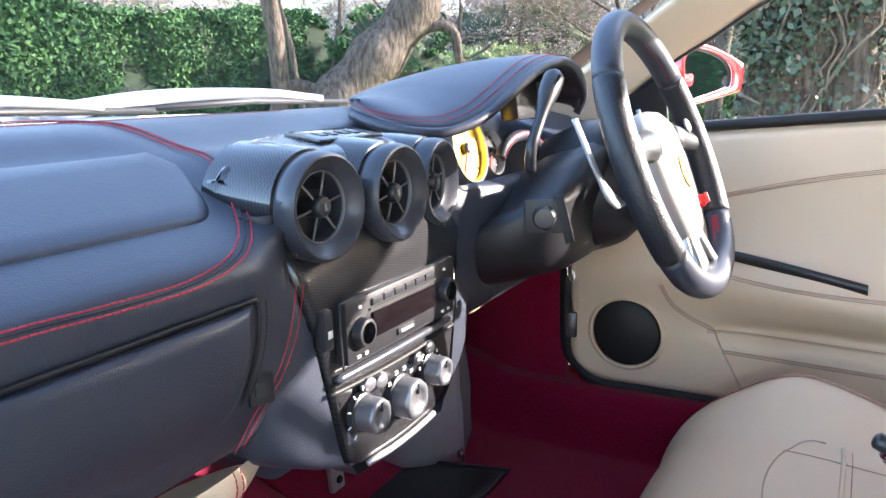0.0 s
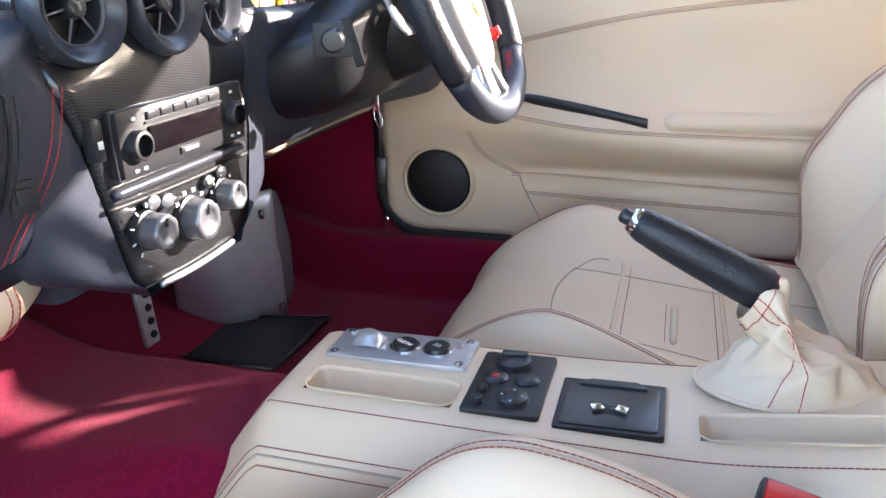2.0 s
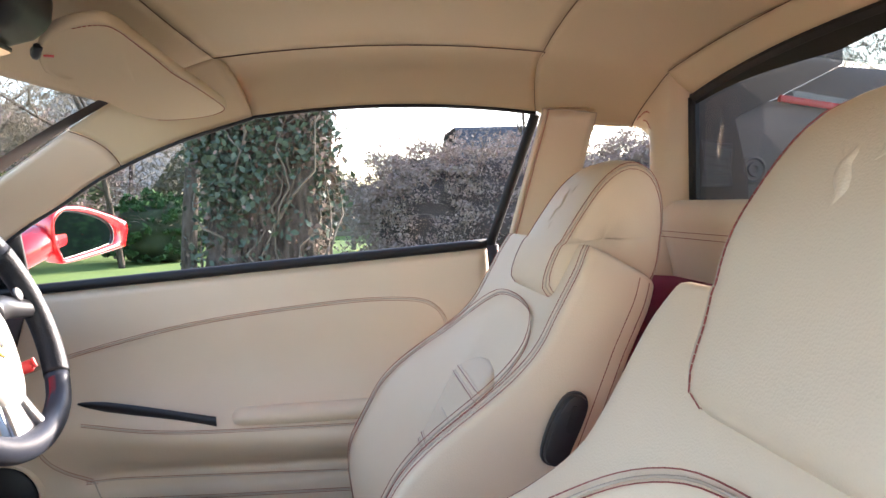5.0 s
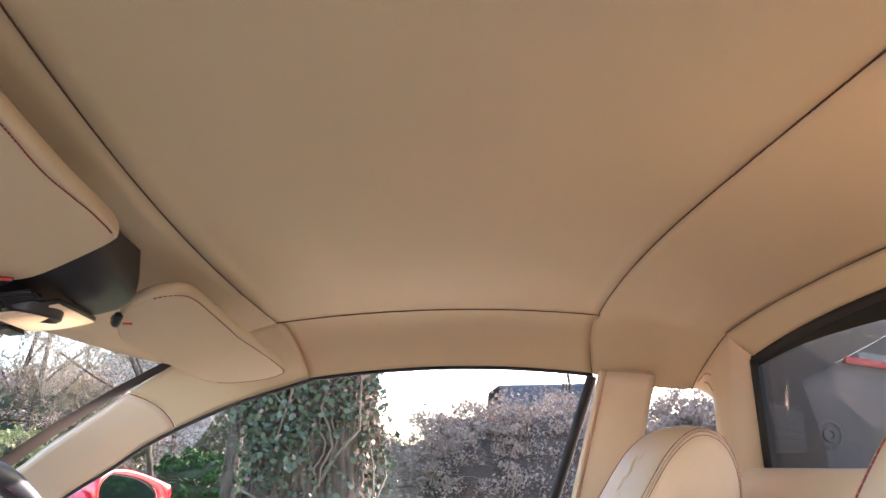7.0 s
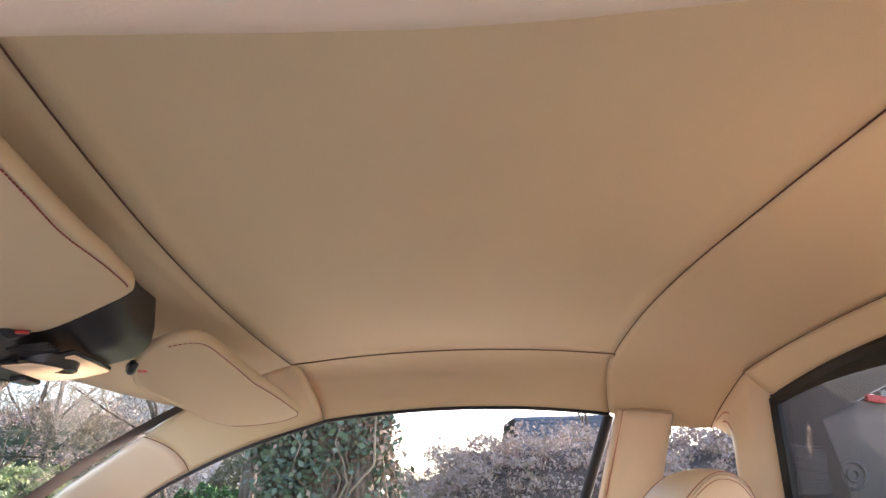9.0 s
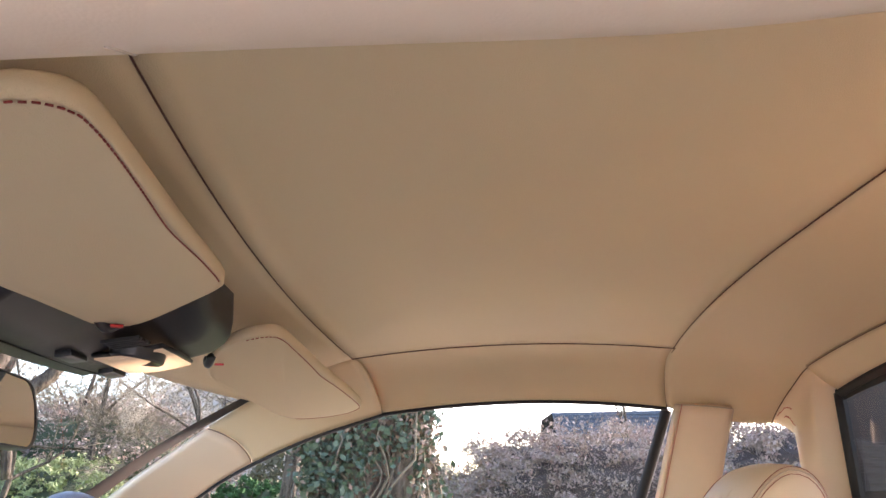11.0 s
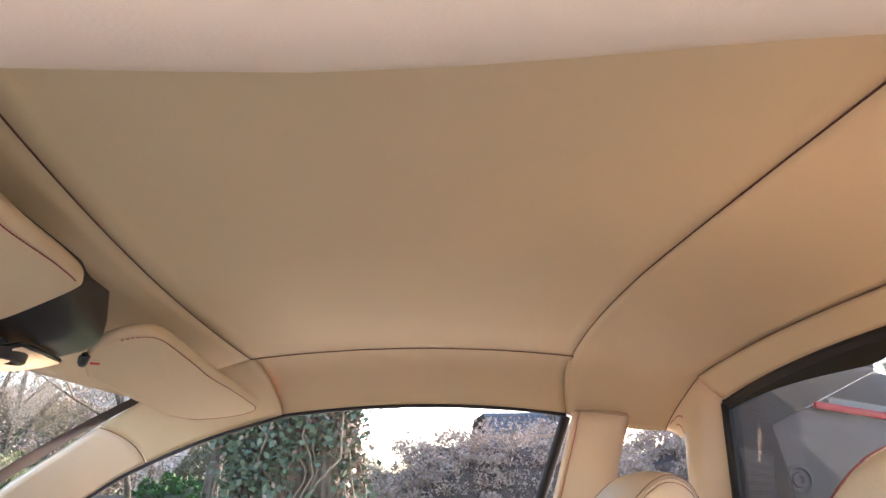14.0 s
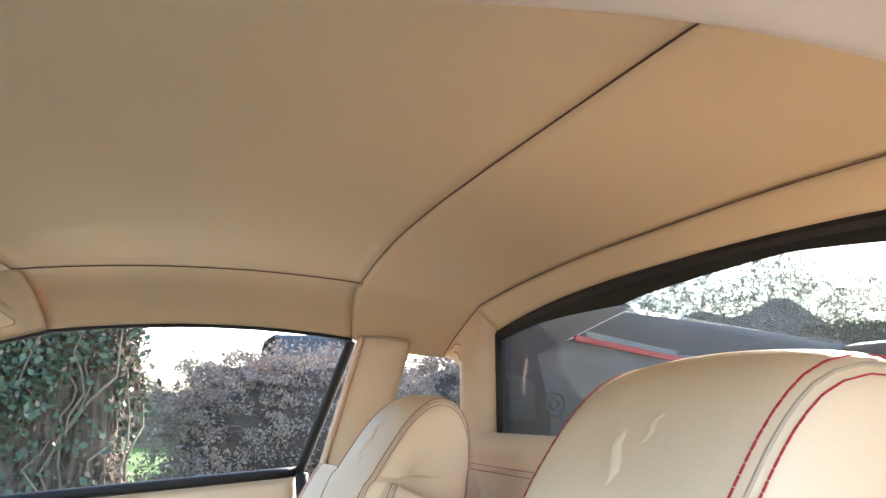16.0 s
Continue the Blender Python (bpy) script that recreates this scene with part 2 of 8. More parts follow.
def dusty_glass(name, haze, specks, shine=0.7, color=(0.93, 0.96, 0.95)):
    """Clear glass under a thin film of dust and dried drops."""
    m = glass(name, color, shine=shine)
    t = m.node_tree
    o = next(n for n in t.nodes if n.type == "OUTPUT_MATERIAL")
    clear = o.inputs["Surface"].links[0].from_socket
    co, n1, n2 = (t.nodes.new(n) for n in ("ShaderNodeTexCoord", "ShaderNodeTexNoise", "ShaderNodeTexVoronoi"))
    n1.inputs["Scale"].default_value, n1.inputs["Detail"].default_value = 14, 4
    n2.inputs["Scale"].default_value = 260
    r, sp, ad = t.nodes.new("ShaderNodeMapRange"), t.nodes.new("ShaderNodeMapRange"), t.nodes.new("ShaderNodeMath")
    r.inputs["From Min"].default_value, r.inputs["From Max"].default_value = 0.35, 0.7
    r.inputs["To Min"].default_value, r.inputs["To Max"].default_value = haze * 0.5, haze
    sp.inputs["From Min"].default_value, sp.inputs["From Max"].default_value = 0.16, 0.30
    sp.inputs["To Min"].default_value, sp.inputs["To Max"].default_value = specks, 0.0
    ad.operation = "ADD"
    df, tl, both, mx = (t.nodes.new(n) for n in ("ShaderNodeBsdfDiffuse", "ShaderNodeBsdfTranslucent", "ShaderNodeMixShader", "ShaderNodeMixShader"))
    df.inputs["Color"].default_value = tl.inputs["Color"].default_value = (0.6, 0.6, 0.58, 1)
    for n in (n1, n2):
        t.links.new(co.outputs["Object"], n.inputs["Vector"])
    t.links.new(n1.outputs["Fac"], r.inputs["Value"])
    t.links.new(n2.outputs["Distance"], sp.inputs["Value"])
    t.links.new(r.outputs[0], ad.inputs[0])
    t.links.new(sp.outputs[0], ad.inputs[1])
    t.links.new(df.outputs[0], both.inputs[1])
    t.links.new(tl.outputs[0], both.inputs[2])
    t.links.new(ad.outputs[0], mx.inputs[0])
    t.links.new(clear, mx.inputs[1])
    t.links.new(both.outputs[0], mx.inputs[2])
    t.links.new(mx.outputs[0], o.inputs["Surface"])
    return m


GLASS = glass("clear_glass")
DUSTY = dusty_glass("dusty_glass", 0.03, 0.14)
LID_GLASS = dusty_glass("dusty_lid_glass", 0.03, 0.05, 0.12, (0.18, 0.235, 0.26))
MIRROR = material("mirror_glass", (0.8, 0.82, 0.84), 0.03, metal=1.0, vary=0.0)


def pane(name, bm, mat, parent):
    ob = part(name, bm, mat, parent)
    ob.visible_shadow = False
    return ob


def carbon(name):
    """Woven carbon fibre under clear lacquer: a fine chequer of two greys."""
    m = bpy.data.materials.new(name)
    m.use_nodes = True
    t = m.node_tree
    b = t.nodes["Principled BSDF"]
    co, ch = t.nodes.new("ShaderNodeTexCoord"), t.nodes.new("ShaderNodeTexChecker")
    ch.inputs["Scale"].default_value = 620
    ch.inputs["Color1"].default_value, ch.inputs["Color2"].default_value = (0.004, 0.004, 0.005, 1), (0.030, 0.030, 0.032, 1)
    mp = t.nodes.new("ShaderNodeMapping")
    mp.inputs["Rotation"].default_value = (0.02, 0.6, 0.03)
    t.links.new(co.outputs["Object"], mp.inputs["Vector"])
    t.links.new(mp.outputs[0], ch.inputs["Vector"])
    t.links.new(ch.outputs["Color"], b.inputs["Base Color"])
    b.inputs["Specular IOR Level"].default_value = 0.15
    b.inputs["Roughness"].default_value, b.inputs["Coat Weight"].default_value, b.inputs["Coat Roughness"].default_value = 0.4, 1.0, 0.06
    return m


CARBON = carbon("carbon_fibre")

# ---- the car's shell: roof lining, pillars, door, rear wall ----
def roof_z(x, y):
    return 1.166 + 0.010 * (1 - (x / 0.473) ** 2) - 0.25 * (y - 0.12) ** 2


def front_seam_y(x):
    return 0.411 - 0.031 * (x / 0.473) ** 2


def rear_seam_y(x):
    return -0.057 - (0.032 if x > 0 else -0.004) * (x / 0.473) ** 2


def win_top_z(y):
    return 1.097 - 0.30 * (y - 0.12) ** 2


def headlining(u, v):
    x = lerp(-0.473, 0.473, u)
    y = lerp(rear_seam_y(x), front_seam_y(x), v)
    # the padding rolls down into the seams
    e = min(u, 1 - u, v, 1 - v)
    return x, y, roof_z(x, y) + 0.006 * smooth_step(0, 0.03, e)


ceiling = part("ceiling", sheet(headlining, 60, 40, -0.02), ROOF_CREAM)
tagged(ceiling, "cream leather headlining panel of the car roof", "headlining", kind="structure")


def bez(a, b, c, t):
    return Vector(a) * (1 - t) ** 2 + Vector(b) * 2 * t * (1 - t) + Vector(c) * t * t


def rail(side):
    def f(u, v):
        ya, yb = lerp(-0.092, 0.380, u), lerp(-0.106, 0.345, u)
        top = (0.473, ya, roof_z(0.473, ya))
        low = (0.592, yb, win_top_z(yb))
        p = bez(top, (0.582, lerp(ya, yb, 0.5), top[2] - 0.002), low, v)
        return p.x * side, p.y, p.z
    return f


WEST = ((-0.473, 1.150), (-0.484, 1.10), (-0.500, 1.045), (-0.520, 1.0265), (-0.540, 1.0265), (-0.556, 1.036), (-0.565, 1.05))


def west_rail(u, v):
    """The rail over the open door hangs lower, down to the weather strip."""
    y = lerp(-0.30, 0.33, u)
    q = WEST_CURVE[int(round(v * 18))]
    low = smooth_step(0.2, 0.5, v)
    return q.x - 0.01 * low * (1 - u), y + 0.02 * low * u, q.z - 0.12 * (y - 0.2) ** 2 * low - (0.006 if v < 0.1 else 0) + 0.016 * low * smooth_step(0.22, 0.06, y)


WEST_CURVE = spline([(x, 0, z) for x, z in WEST], 18)
for side, nm in ((1, "wall_east_rail"), (-1, "wall_west_rail")):
    ob = part("roof_rail", sheet(rail(side) if side > 0 else west_rail, 30, 18, 0.012 * side), ROOF_CREAM if side > 0 else RAIL_CREAM)
    tagged(ob, "cream leather roof side rail above the door " + ("window" if side > 0 else "opening"), "roof rail", kind="structure")

PILLAR_UP = spline([(0.473, 0.380, 1.150), (0.532, 0.470, 1.134), (0.585, 0.556, 1.104), (0.622, 0.729, 0.994), (0.652, 0.805, 0.945), (0.705, 1.02, 0.82)], 40)
PILLAR_LOW = spline([(0.592, 0.345, 1.082), (0.617, 0.470, 1.047), (0.652, 0.588, 1.000), (0.682, 0.668, 0.955), (0.704, 0.745, 0.912), (0.735, 0.87, 0.82)], 40)


def pillar(side, k0, k1):
    def f(u, v):
        k = lerp(k0, k1, u)
        i = min(39, int(k))
        a = PILLAR_UP[i].lerp(PILLAR_UP[i + 1], k - i)
        b = PILLAR_LOW[i].lerp(PILLAR_LOW[i + 1], k - i)
        mid = (a + b) / 2 + Vector((-0.004, -0.022, 0.010)) * (0.35 + 0.65 * min(1, k / 14))
        p = bez(a, mid, b, v)
        return p.x * side, p.y, p.z
    return f


for side in (1, -1):
    ob = thing("windscreen_pillar", "cream leather windscreen pillar trim with a cross seam", "pillar", kind="structure")
    part("upper_trim", sheet(pillar(side, 0, 15.0), 24, 12, 0.012 * side), ROOF_CREAM, ob)
    part("lower_trim", sheet(pillar(side, 15.2, 40), 24, 12, 0.012 * side), CREAM, ob)

SCREEN_TOP_C = 0.665


def header(u, v):
    s = (u - 0.5) * 2
    k = abs(s)
    x0 = 0.473 * s
    a = Vector((x0, front_seam_y(x0), roof_z(x0, front_seam_y(x0))))
    b = Vector((0.585 * s, SCREEN_TOP_C - (SCREEN_TOP_C - 0.556) * k ** 2.2, 1.118 - 0.014 * k * k))
    c = (a + b) / 2 + Vector((0.012 * s, -0.01 * k, 0.012))
    return bez(a, c, b, v)


ob = part("windscreen_header", sheet(header, 40, 14, -0.015), ROOF_CREAM)
tagged(ob, "cream leather lining above the windscreen", "headlining", kind="structure")


REAR_SEAM = spline([(0.456, -0.278, 1.123), (0.484, -0.280, 1.119), (0.512, -0.278, 1.106), (0.538, -0.270, 1.086), (0.562, -0.264, 1.066), (0.575, -0.262, 1.053)], 16)
LOW_EDGE = spline([(0.592, -0.106, 1.082), (0.579, -0.150, 1.066), (0.571, -0.195, 1.057), (0.572, -0.235, 1.053), (0.575, -0.262, 1.053)], 16)


def rear_roof(u, v):
    s = (u - 0.5) * 2
    x = 0.473 * s
    a = Vector((x, rear_seam_y(x), roof_z(x, rear_seam_y(x))))
    xb = 0.456 * s
    b = Vector((xb, -0.282 + 0.004 * abs(s), 1.147 - 0.024 * abs(s) ** 2.5))
    return bez(a, (a + b) / 2 + Vector((0, 0, 0.010)), b, v)


def corner(side):
    """The lining turns down from the roof to the quarter window."""
    def f(u, v):
        k = min(15, int(u * 16))
        e0 = Vector(rear_roof(1, u))
        b = LOW_EDGE[k].lerp(LOW_EDGE[k + 1], u * 16 - k)
        w = Vector((lerp(0.572, 0.530, u), lerp(e0.y, b.y, 0.45), e0.z - lerp(0.003, 0.009, u)))
        p = bez(e0, w, b, v)
        if u > 0.6:
            q = REAR_SEAM[int(round(v * 16))]
            p = p.lerp(q, smooth_step(0.6, 1.0, u))
        return p.x * side, p.y, p.z
    return f


rows = []
for i in range(17):
    v = i / 16
    rows.append([Vector(corner(-1)(v, 1 - j / 16)) for j in range(16)] + [Vector(rear_roof(j / 40, v)) for j in range(41)] + [Vector(corner(1)(v, j / 16)) for j in range(1, 17)])
ob = part("rear_headlining", sheet(lambda u, v: rows[int(round(v * 16))][int(round(u * 72))], 72, 16, 0.015), ROOF_CREAM)
tagged(ob, "cream leather rear roof lining curving down to the quarter windows", "headlining", kind="structure")


def rear_strip(u, v):
    s = (u - 0.5) * 2
    a = Vector((0.460 * s, -0.277 + 0.004 * abs(s), 1.1478 - 0.024 * abs(s) ** 2.5))
    b = Vector((0.425 * s, -0.296, 1.113 - 0.030 * abs(s) ** 2.5))
    return bez(a, (a + b) / 2 + Vector((0, 0.006, -0.002)), b, v)


ob = part("rear_window_header", sheet(rear_strip, 40, 6, 0.012), ROOF_CREAM)
tagged(ob, "cream leather strip over the rear window", "trim", kind="structure")


def seam_line(pts, mat=DARK_THREAD):
    return tube(pts, 0.00065, 6)


# seams of the lining, set just under it
lines = []
lines.append([Vector((x, front_seam_y(x), roof_z(x, front_seam_y(x)) - 0.0006)) for x in (lerp(-0.473, 0.473, k / 40) for k in range(41))])
lines.append([Vector((x, rear_seam_y(x), roof_z(x, rear_seam_y(x)) - 0.0006)) for x in (lerp(-0.473, 0.473, k / 40) for k in range(41))])
for s in (1, -1):
    lines.append([Vector((0.473 * s, y, roof_z(0.473, y) - 0.0006)) for y in (lerp(-0.092, 0.38, k / 30) for k in range(31))])
    if s > 0:
        lines.append([Vector(rail(s)(1, k / 14)) for k in range(15)])
        lines.append([Vector(rail(s)(0, k / 14)) for k in range(15)])
    lines.append([Vector(pillar(s, 15.1, 15.1)(0, k / 12)) for k in range(13)])
    lines.append([Vector((q.x * s, q.y + 0.001, q.z - 0.001)) for q in REAR_SEAM])
lines.append([Vector(rear_roof(k / 40, 1)) + Vector((0, 0.0055, -0.0012)) for k in range(41)])
ob = part("seam", joined(*[seam_line(l) for l in lines]), material("roof_seam", (0.10, 0.04, 0.025), 0.8))
tagged(ob, "dark sewn seams between the roof lining panels", "seam", kind="structure")
ob = part("rail_seam", tube([Vector(west_rail(0.938, k / 18)) + Vector((0.0002, 0, 0.0002)) for k in range(14)], 0.0005, 6), GROOVE)
tagged(ob, "cross seam in the leather rail over the door opening", "seam", kind="structure")

# driver's side window frame and glass
def sill_z(y):
    return 0.8588 - 0.0628 * (y + 0.05)


FRAME_BOT, FRAME_TOP = Vector((0.726, -0.052, 0.862)), Vector((0.598, -0.109, 1.080))
for side in (1, -1):
    w = thing("window_1" if side > 0 else "window_2", "door window glass in a black rubber frame", "window", kind="structure")
    mirror = Matrix.Diagonal((side, 1, 1, 1))
    rim = [FRAME_BOT.lerp(FRAME_TOP, k / 10) for k in range(11)]
    bm = tube([p + Vector((0.006, 0, 0)) for p in rim], 0.009, 8)
    bm.transform(mirror)
    part("rear_seal", bm, RUBBER, w)
    bm = tube([Vector((0.594, lerp(-0.106, 0.345, k / 20), win_top_z(lerp(-0.106, 0.345, k / 20)) - 0.001)) for k in range(21)] + [p + Vector((0.004, 0, -0.002)) for p in PILLAR_LOW], 0.0035, 6)
    bm.transform(mirror)
    part("upper_seal", bm, RUBBER, w)
    if side > 0:
        bm = tube([Vector((0.736, y, sill_z(y) + 0.004)) for y in (lerp(-0.05, 0.93, k / 20) for k in range(21))], 0.009, 8)
        part("sill_seal", bm, RUBBER, w)

        def side_glass(u, v):
            y = lerp(-0.06, 0.80, u)
            top = PILLAR_LOW[min(40, int(max(0, (y - 0.345) / 0.525) * 40))] if y > 0.345 else Vector((0.594, y, win_top_z(y)))
            z = lerp(sill_z(y), max(sill_z(y) + 0.004, top.z), v)
            return 0.738 - 0.138 * ((z - 0.85) / 0.24) ** 1.0 * (1 if z > 0.85 else 0), y - 0.055 * v * (1 - u), z
        pane("pane", sheet(side_glass, 20, 10), GLASS, w)

# windscreen
w = thing("window_3", "raked clear windscreen with a black edge", "windscreen", kind="structure")


def screen_edge(s, v):
    k = abs(s)
    top = Vector((0.585 * s, SCREEN_TOP_C - (SCREEN_TOP_C - 0.556) * k ** 2.2, 1.122 - 0.014 * k * k))
    low = Vector((0.76 * s, 1.36 - 0.34 * k ** 2.2, 0.835 - 0.02 * k))
    return bez(top, (top + low) / 2 + Vector((0, 0.03, 0.03)), low, v)


pane("pane", sheet(lambda u, v: screen_edge((u - 0.5) * 2, v), 30, 16), GLASS, w)
for s in (1, -1):
    part("black_edge", sheet(lambda u, v: screen_edge(s * lerp(0.958, 1.0, u), v) + Vector((0, -0.004, -0.003)), 2, 24), RUBBER, w)

# driver's door
door = thing("door_1", "closed driver's door with a cream leather panel and armrest", "car door", at=(0.74, 0.4, 0.35), kind="structure")


def door_x(y, z):
    """Inner face of the door panel."""
    zs = sill_z(y)
    x = 0.716
    x += 0.012 * smooth_step(zs - 0.16, zs, z)
    # hollow above the armrest, and the armrest's bulge that fades out towards the front
    arm = math.exp(-((z - (0.545 + 0.02 * smooth_step(0.2, 0.7, y))) / 0.046) ** 2) * (1 - 0.72 * smooth_step(0.45, 0.80, y))
    x += 0.010 * math.exp(-((z - 0.68) / 0.06) ** 2)
    x -= 0.046 * arm
    # hollow over the lower pocket
    x += 0.022 * math.exp(-((z - 0.485) / 0.018) ** 2) * smooth_step(0.70, 0.60, y)
    return x


def door_bottom(y):
    return 0.345 + 0.010 * smooth_step(0.2, 0.75, y) + 0.075 * (1 - math.sqrt(max(0.0, 1 - max(0.0, (y - 0.832) / 0.080) ** 2.2)))


def door_face(u, v):
    y = lerp(-0.052, 0.912, u)
    zb, zs = door_bottom(y), sill_z(y)
    z = lerp(zb, zs, v)
    x = door_x(y, z)
    e = min(z - zb, zs - z, y + 0.052, 0.912 - y)
    return x + 0.018 * (1 - smooth_step(0, 0.022, e)) ** 2, y, z


part("door_panel", sheet(door_face, 110, 90, -0.03), CREAM, door)
part("door_shell", block(0.05, 0.99, 0.44, pose(0.785, 0.43, 0.555), 0.02), RED_PAINT, door)
part("edge_seal", tube([Vector((0.738, y, door_bottom(y) - 0.004)) for y in (lerp(-0.05, 0.82, k / 30) for k in range(31))] + [Vector((0.738, 0.83 + 0.088 * math.sin(t), 0.434 - 0.084 * math.cos(t))) for t in (0.3, 0.6, 0.9, 1.2, 1.5)] + [Vector((0.738, 0.918, z)) for z in (0.5, 0.6, 0.8)], 0.015, 8), RUBBER, door)
part("rear_edge_seal", tube([(0.735, -0.058, 0.36), (0.735, -0.062, 0.6), (0.730, -0.06, 0.80), (0.728, -0.055, 0.86)], 0.011, 8), RUBBER, door)


def on_door(pts, n=60, off=0.0008):
    return [Vector((door_x(p.y, p.z) - off, p.y, p.z)) for p in spline([(0.7, y, z) for y, z in pts], n)]


LX = (-1, 0, 0)
seam(door, on_door([(0.80, 0.655), (0.684, 0.697), (0.471, 0.744), (0.227, 0.769), (0.10, 0.769), (0.052, 0.752), (0.033, 0.715), (0.036, 0.66), (0.045, 0.60)], 90), DARK_THREAD, GROOVE, 0.006, LX)
seam(door, on_door([(0.665, 0.478), (0.435, 0.472), (0.209, 0.466), (0.0, 0.460)], 60), DARK_THREAD, GROOVE, 0.005, LX)
seam(door, on_door([(0.64, 0.447), (0.435, 0.440), (0.209, 0.434), (0.0, 0.428)], 60), DARK_THREAD, GROOVE, 0.005, LX)
seam(door, on_door([(0.74, 0.555), (0.715, 0.515), (0.655, 0.480)], 30), DARK_THREAD, GROOVE, 0.005, LX)
part("seam", tube(on_door([(0.655, 0.480), (0.63, 0.43), (0.598, 0.372)], 20, 0.0002), 0.0014, 5), GROOVE, door)
seam(door, on_door([(0.66, 0.585), (0.55, 0.572), (0.42, 0.566), (0.21, 0.562), (0.05, 0.56)], 60, 0.001), DARK_THREAD, GROOVE, 0.005, LX)


# armrest pad
def armrest(u, v):
    y = lerp(0.418, 0.02, u)
    k = min(u / 0.06, (1 - u) / 0.05, 1)
    k = math.sqrt(max(0, 1 - (1 - k) ** 2))
    a = 2 * math.pi * v
    return 0.696 + 0.022 * k * math.cos(a), y, 0.581 + 0.003 * u + 0.018 * k * math.sin(a)


part("armrest", from_grid([[Vector(armrest(i / 40, j / 16)) for j in range(16)] for i in range(41)], closed_v=True), CREAM, door, "padded cream leather armrest")
# black pull recess with its switch
pull = [Vector((door_x(y, z) - 0.004, y, z)) for y, z in ((0.668, 0.619), (0.62, 0.612), (0.55, 0.601), (0.437, 0.581))]
rows = []
for i, p in enumerate(spline([tuple(q) for q in pull], 24)):
    h = 0.0085 * math.sqrt(min(1, i / 5 + 0.02))
    rows.append([p + Vector((0, 0, -h)), p + Vector((-0.002, 0, -h)), p + Vector((-0.003, 0, 0)), p + Vector((-0.002, 0, h)), p + Vector((0, 0, h))])
pl = part("door_pull", from_grid(rows), SOFT_BLACK, door, "black door pull strip")
part("switch", block(0.006, 0.050, 0.008, pose(door_x(0.47, 0.585) - 0.007, 0.478, 0.5875, 10, 0, 0), 0.002), BLACK_PLASTIC, pl)
part("switch", block(0.006, 0.016, 0.006, pose(door_x(0.47, 0.585) - 0.008, 0.456, 0.584, 10, 0, 0), 0.002), SILVER, pl)
# loudspeaker
part("speaker_grille", lathe([(0.0, 0.004), (0.054, 0.004), (0.0585, 0.001), (0.0605, -0.004)], 40, pose(0.712, 0.800, 0.460, 0, -90, 0)), RUBBER, door, "round black loudspeaker grille")
part("speaker_rim", lathe([(0.0595, -0.006), (0.061, 0.003), (0.064, 0.004), (0.069, 0.0), (0.070, -0.006)], 40, pose(0.713, 0.800, 0.460, 0, -90, 0)), CREAM, door)

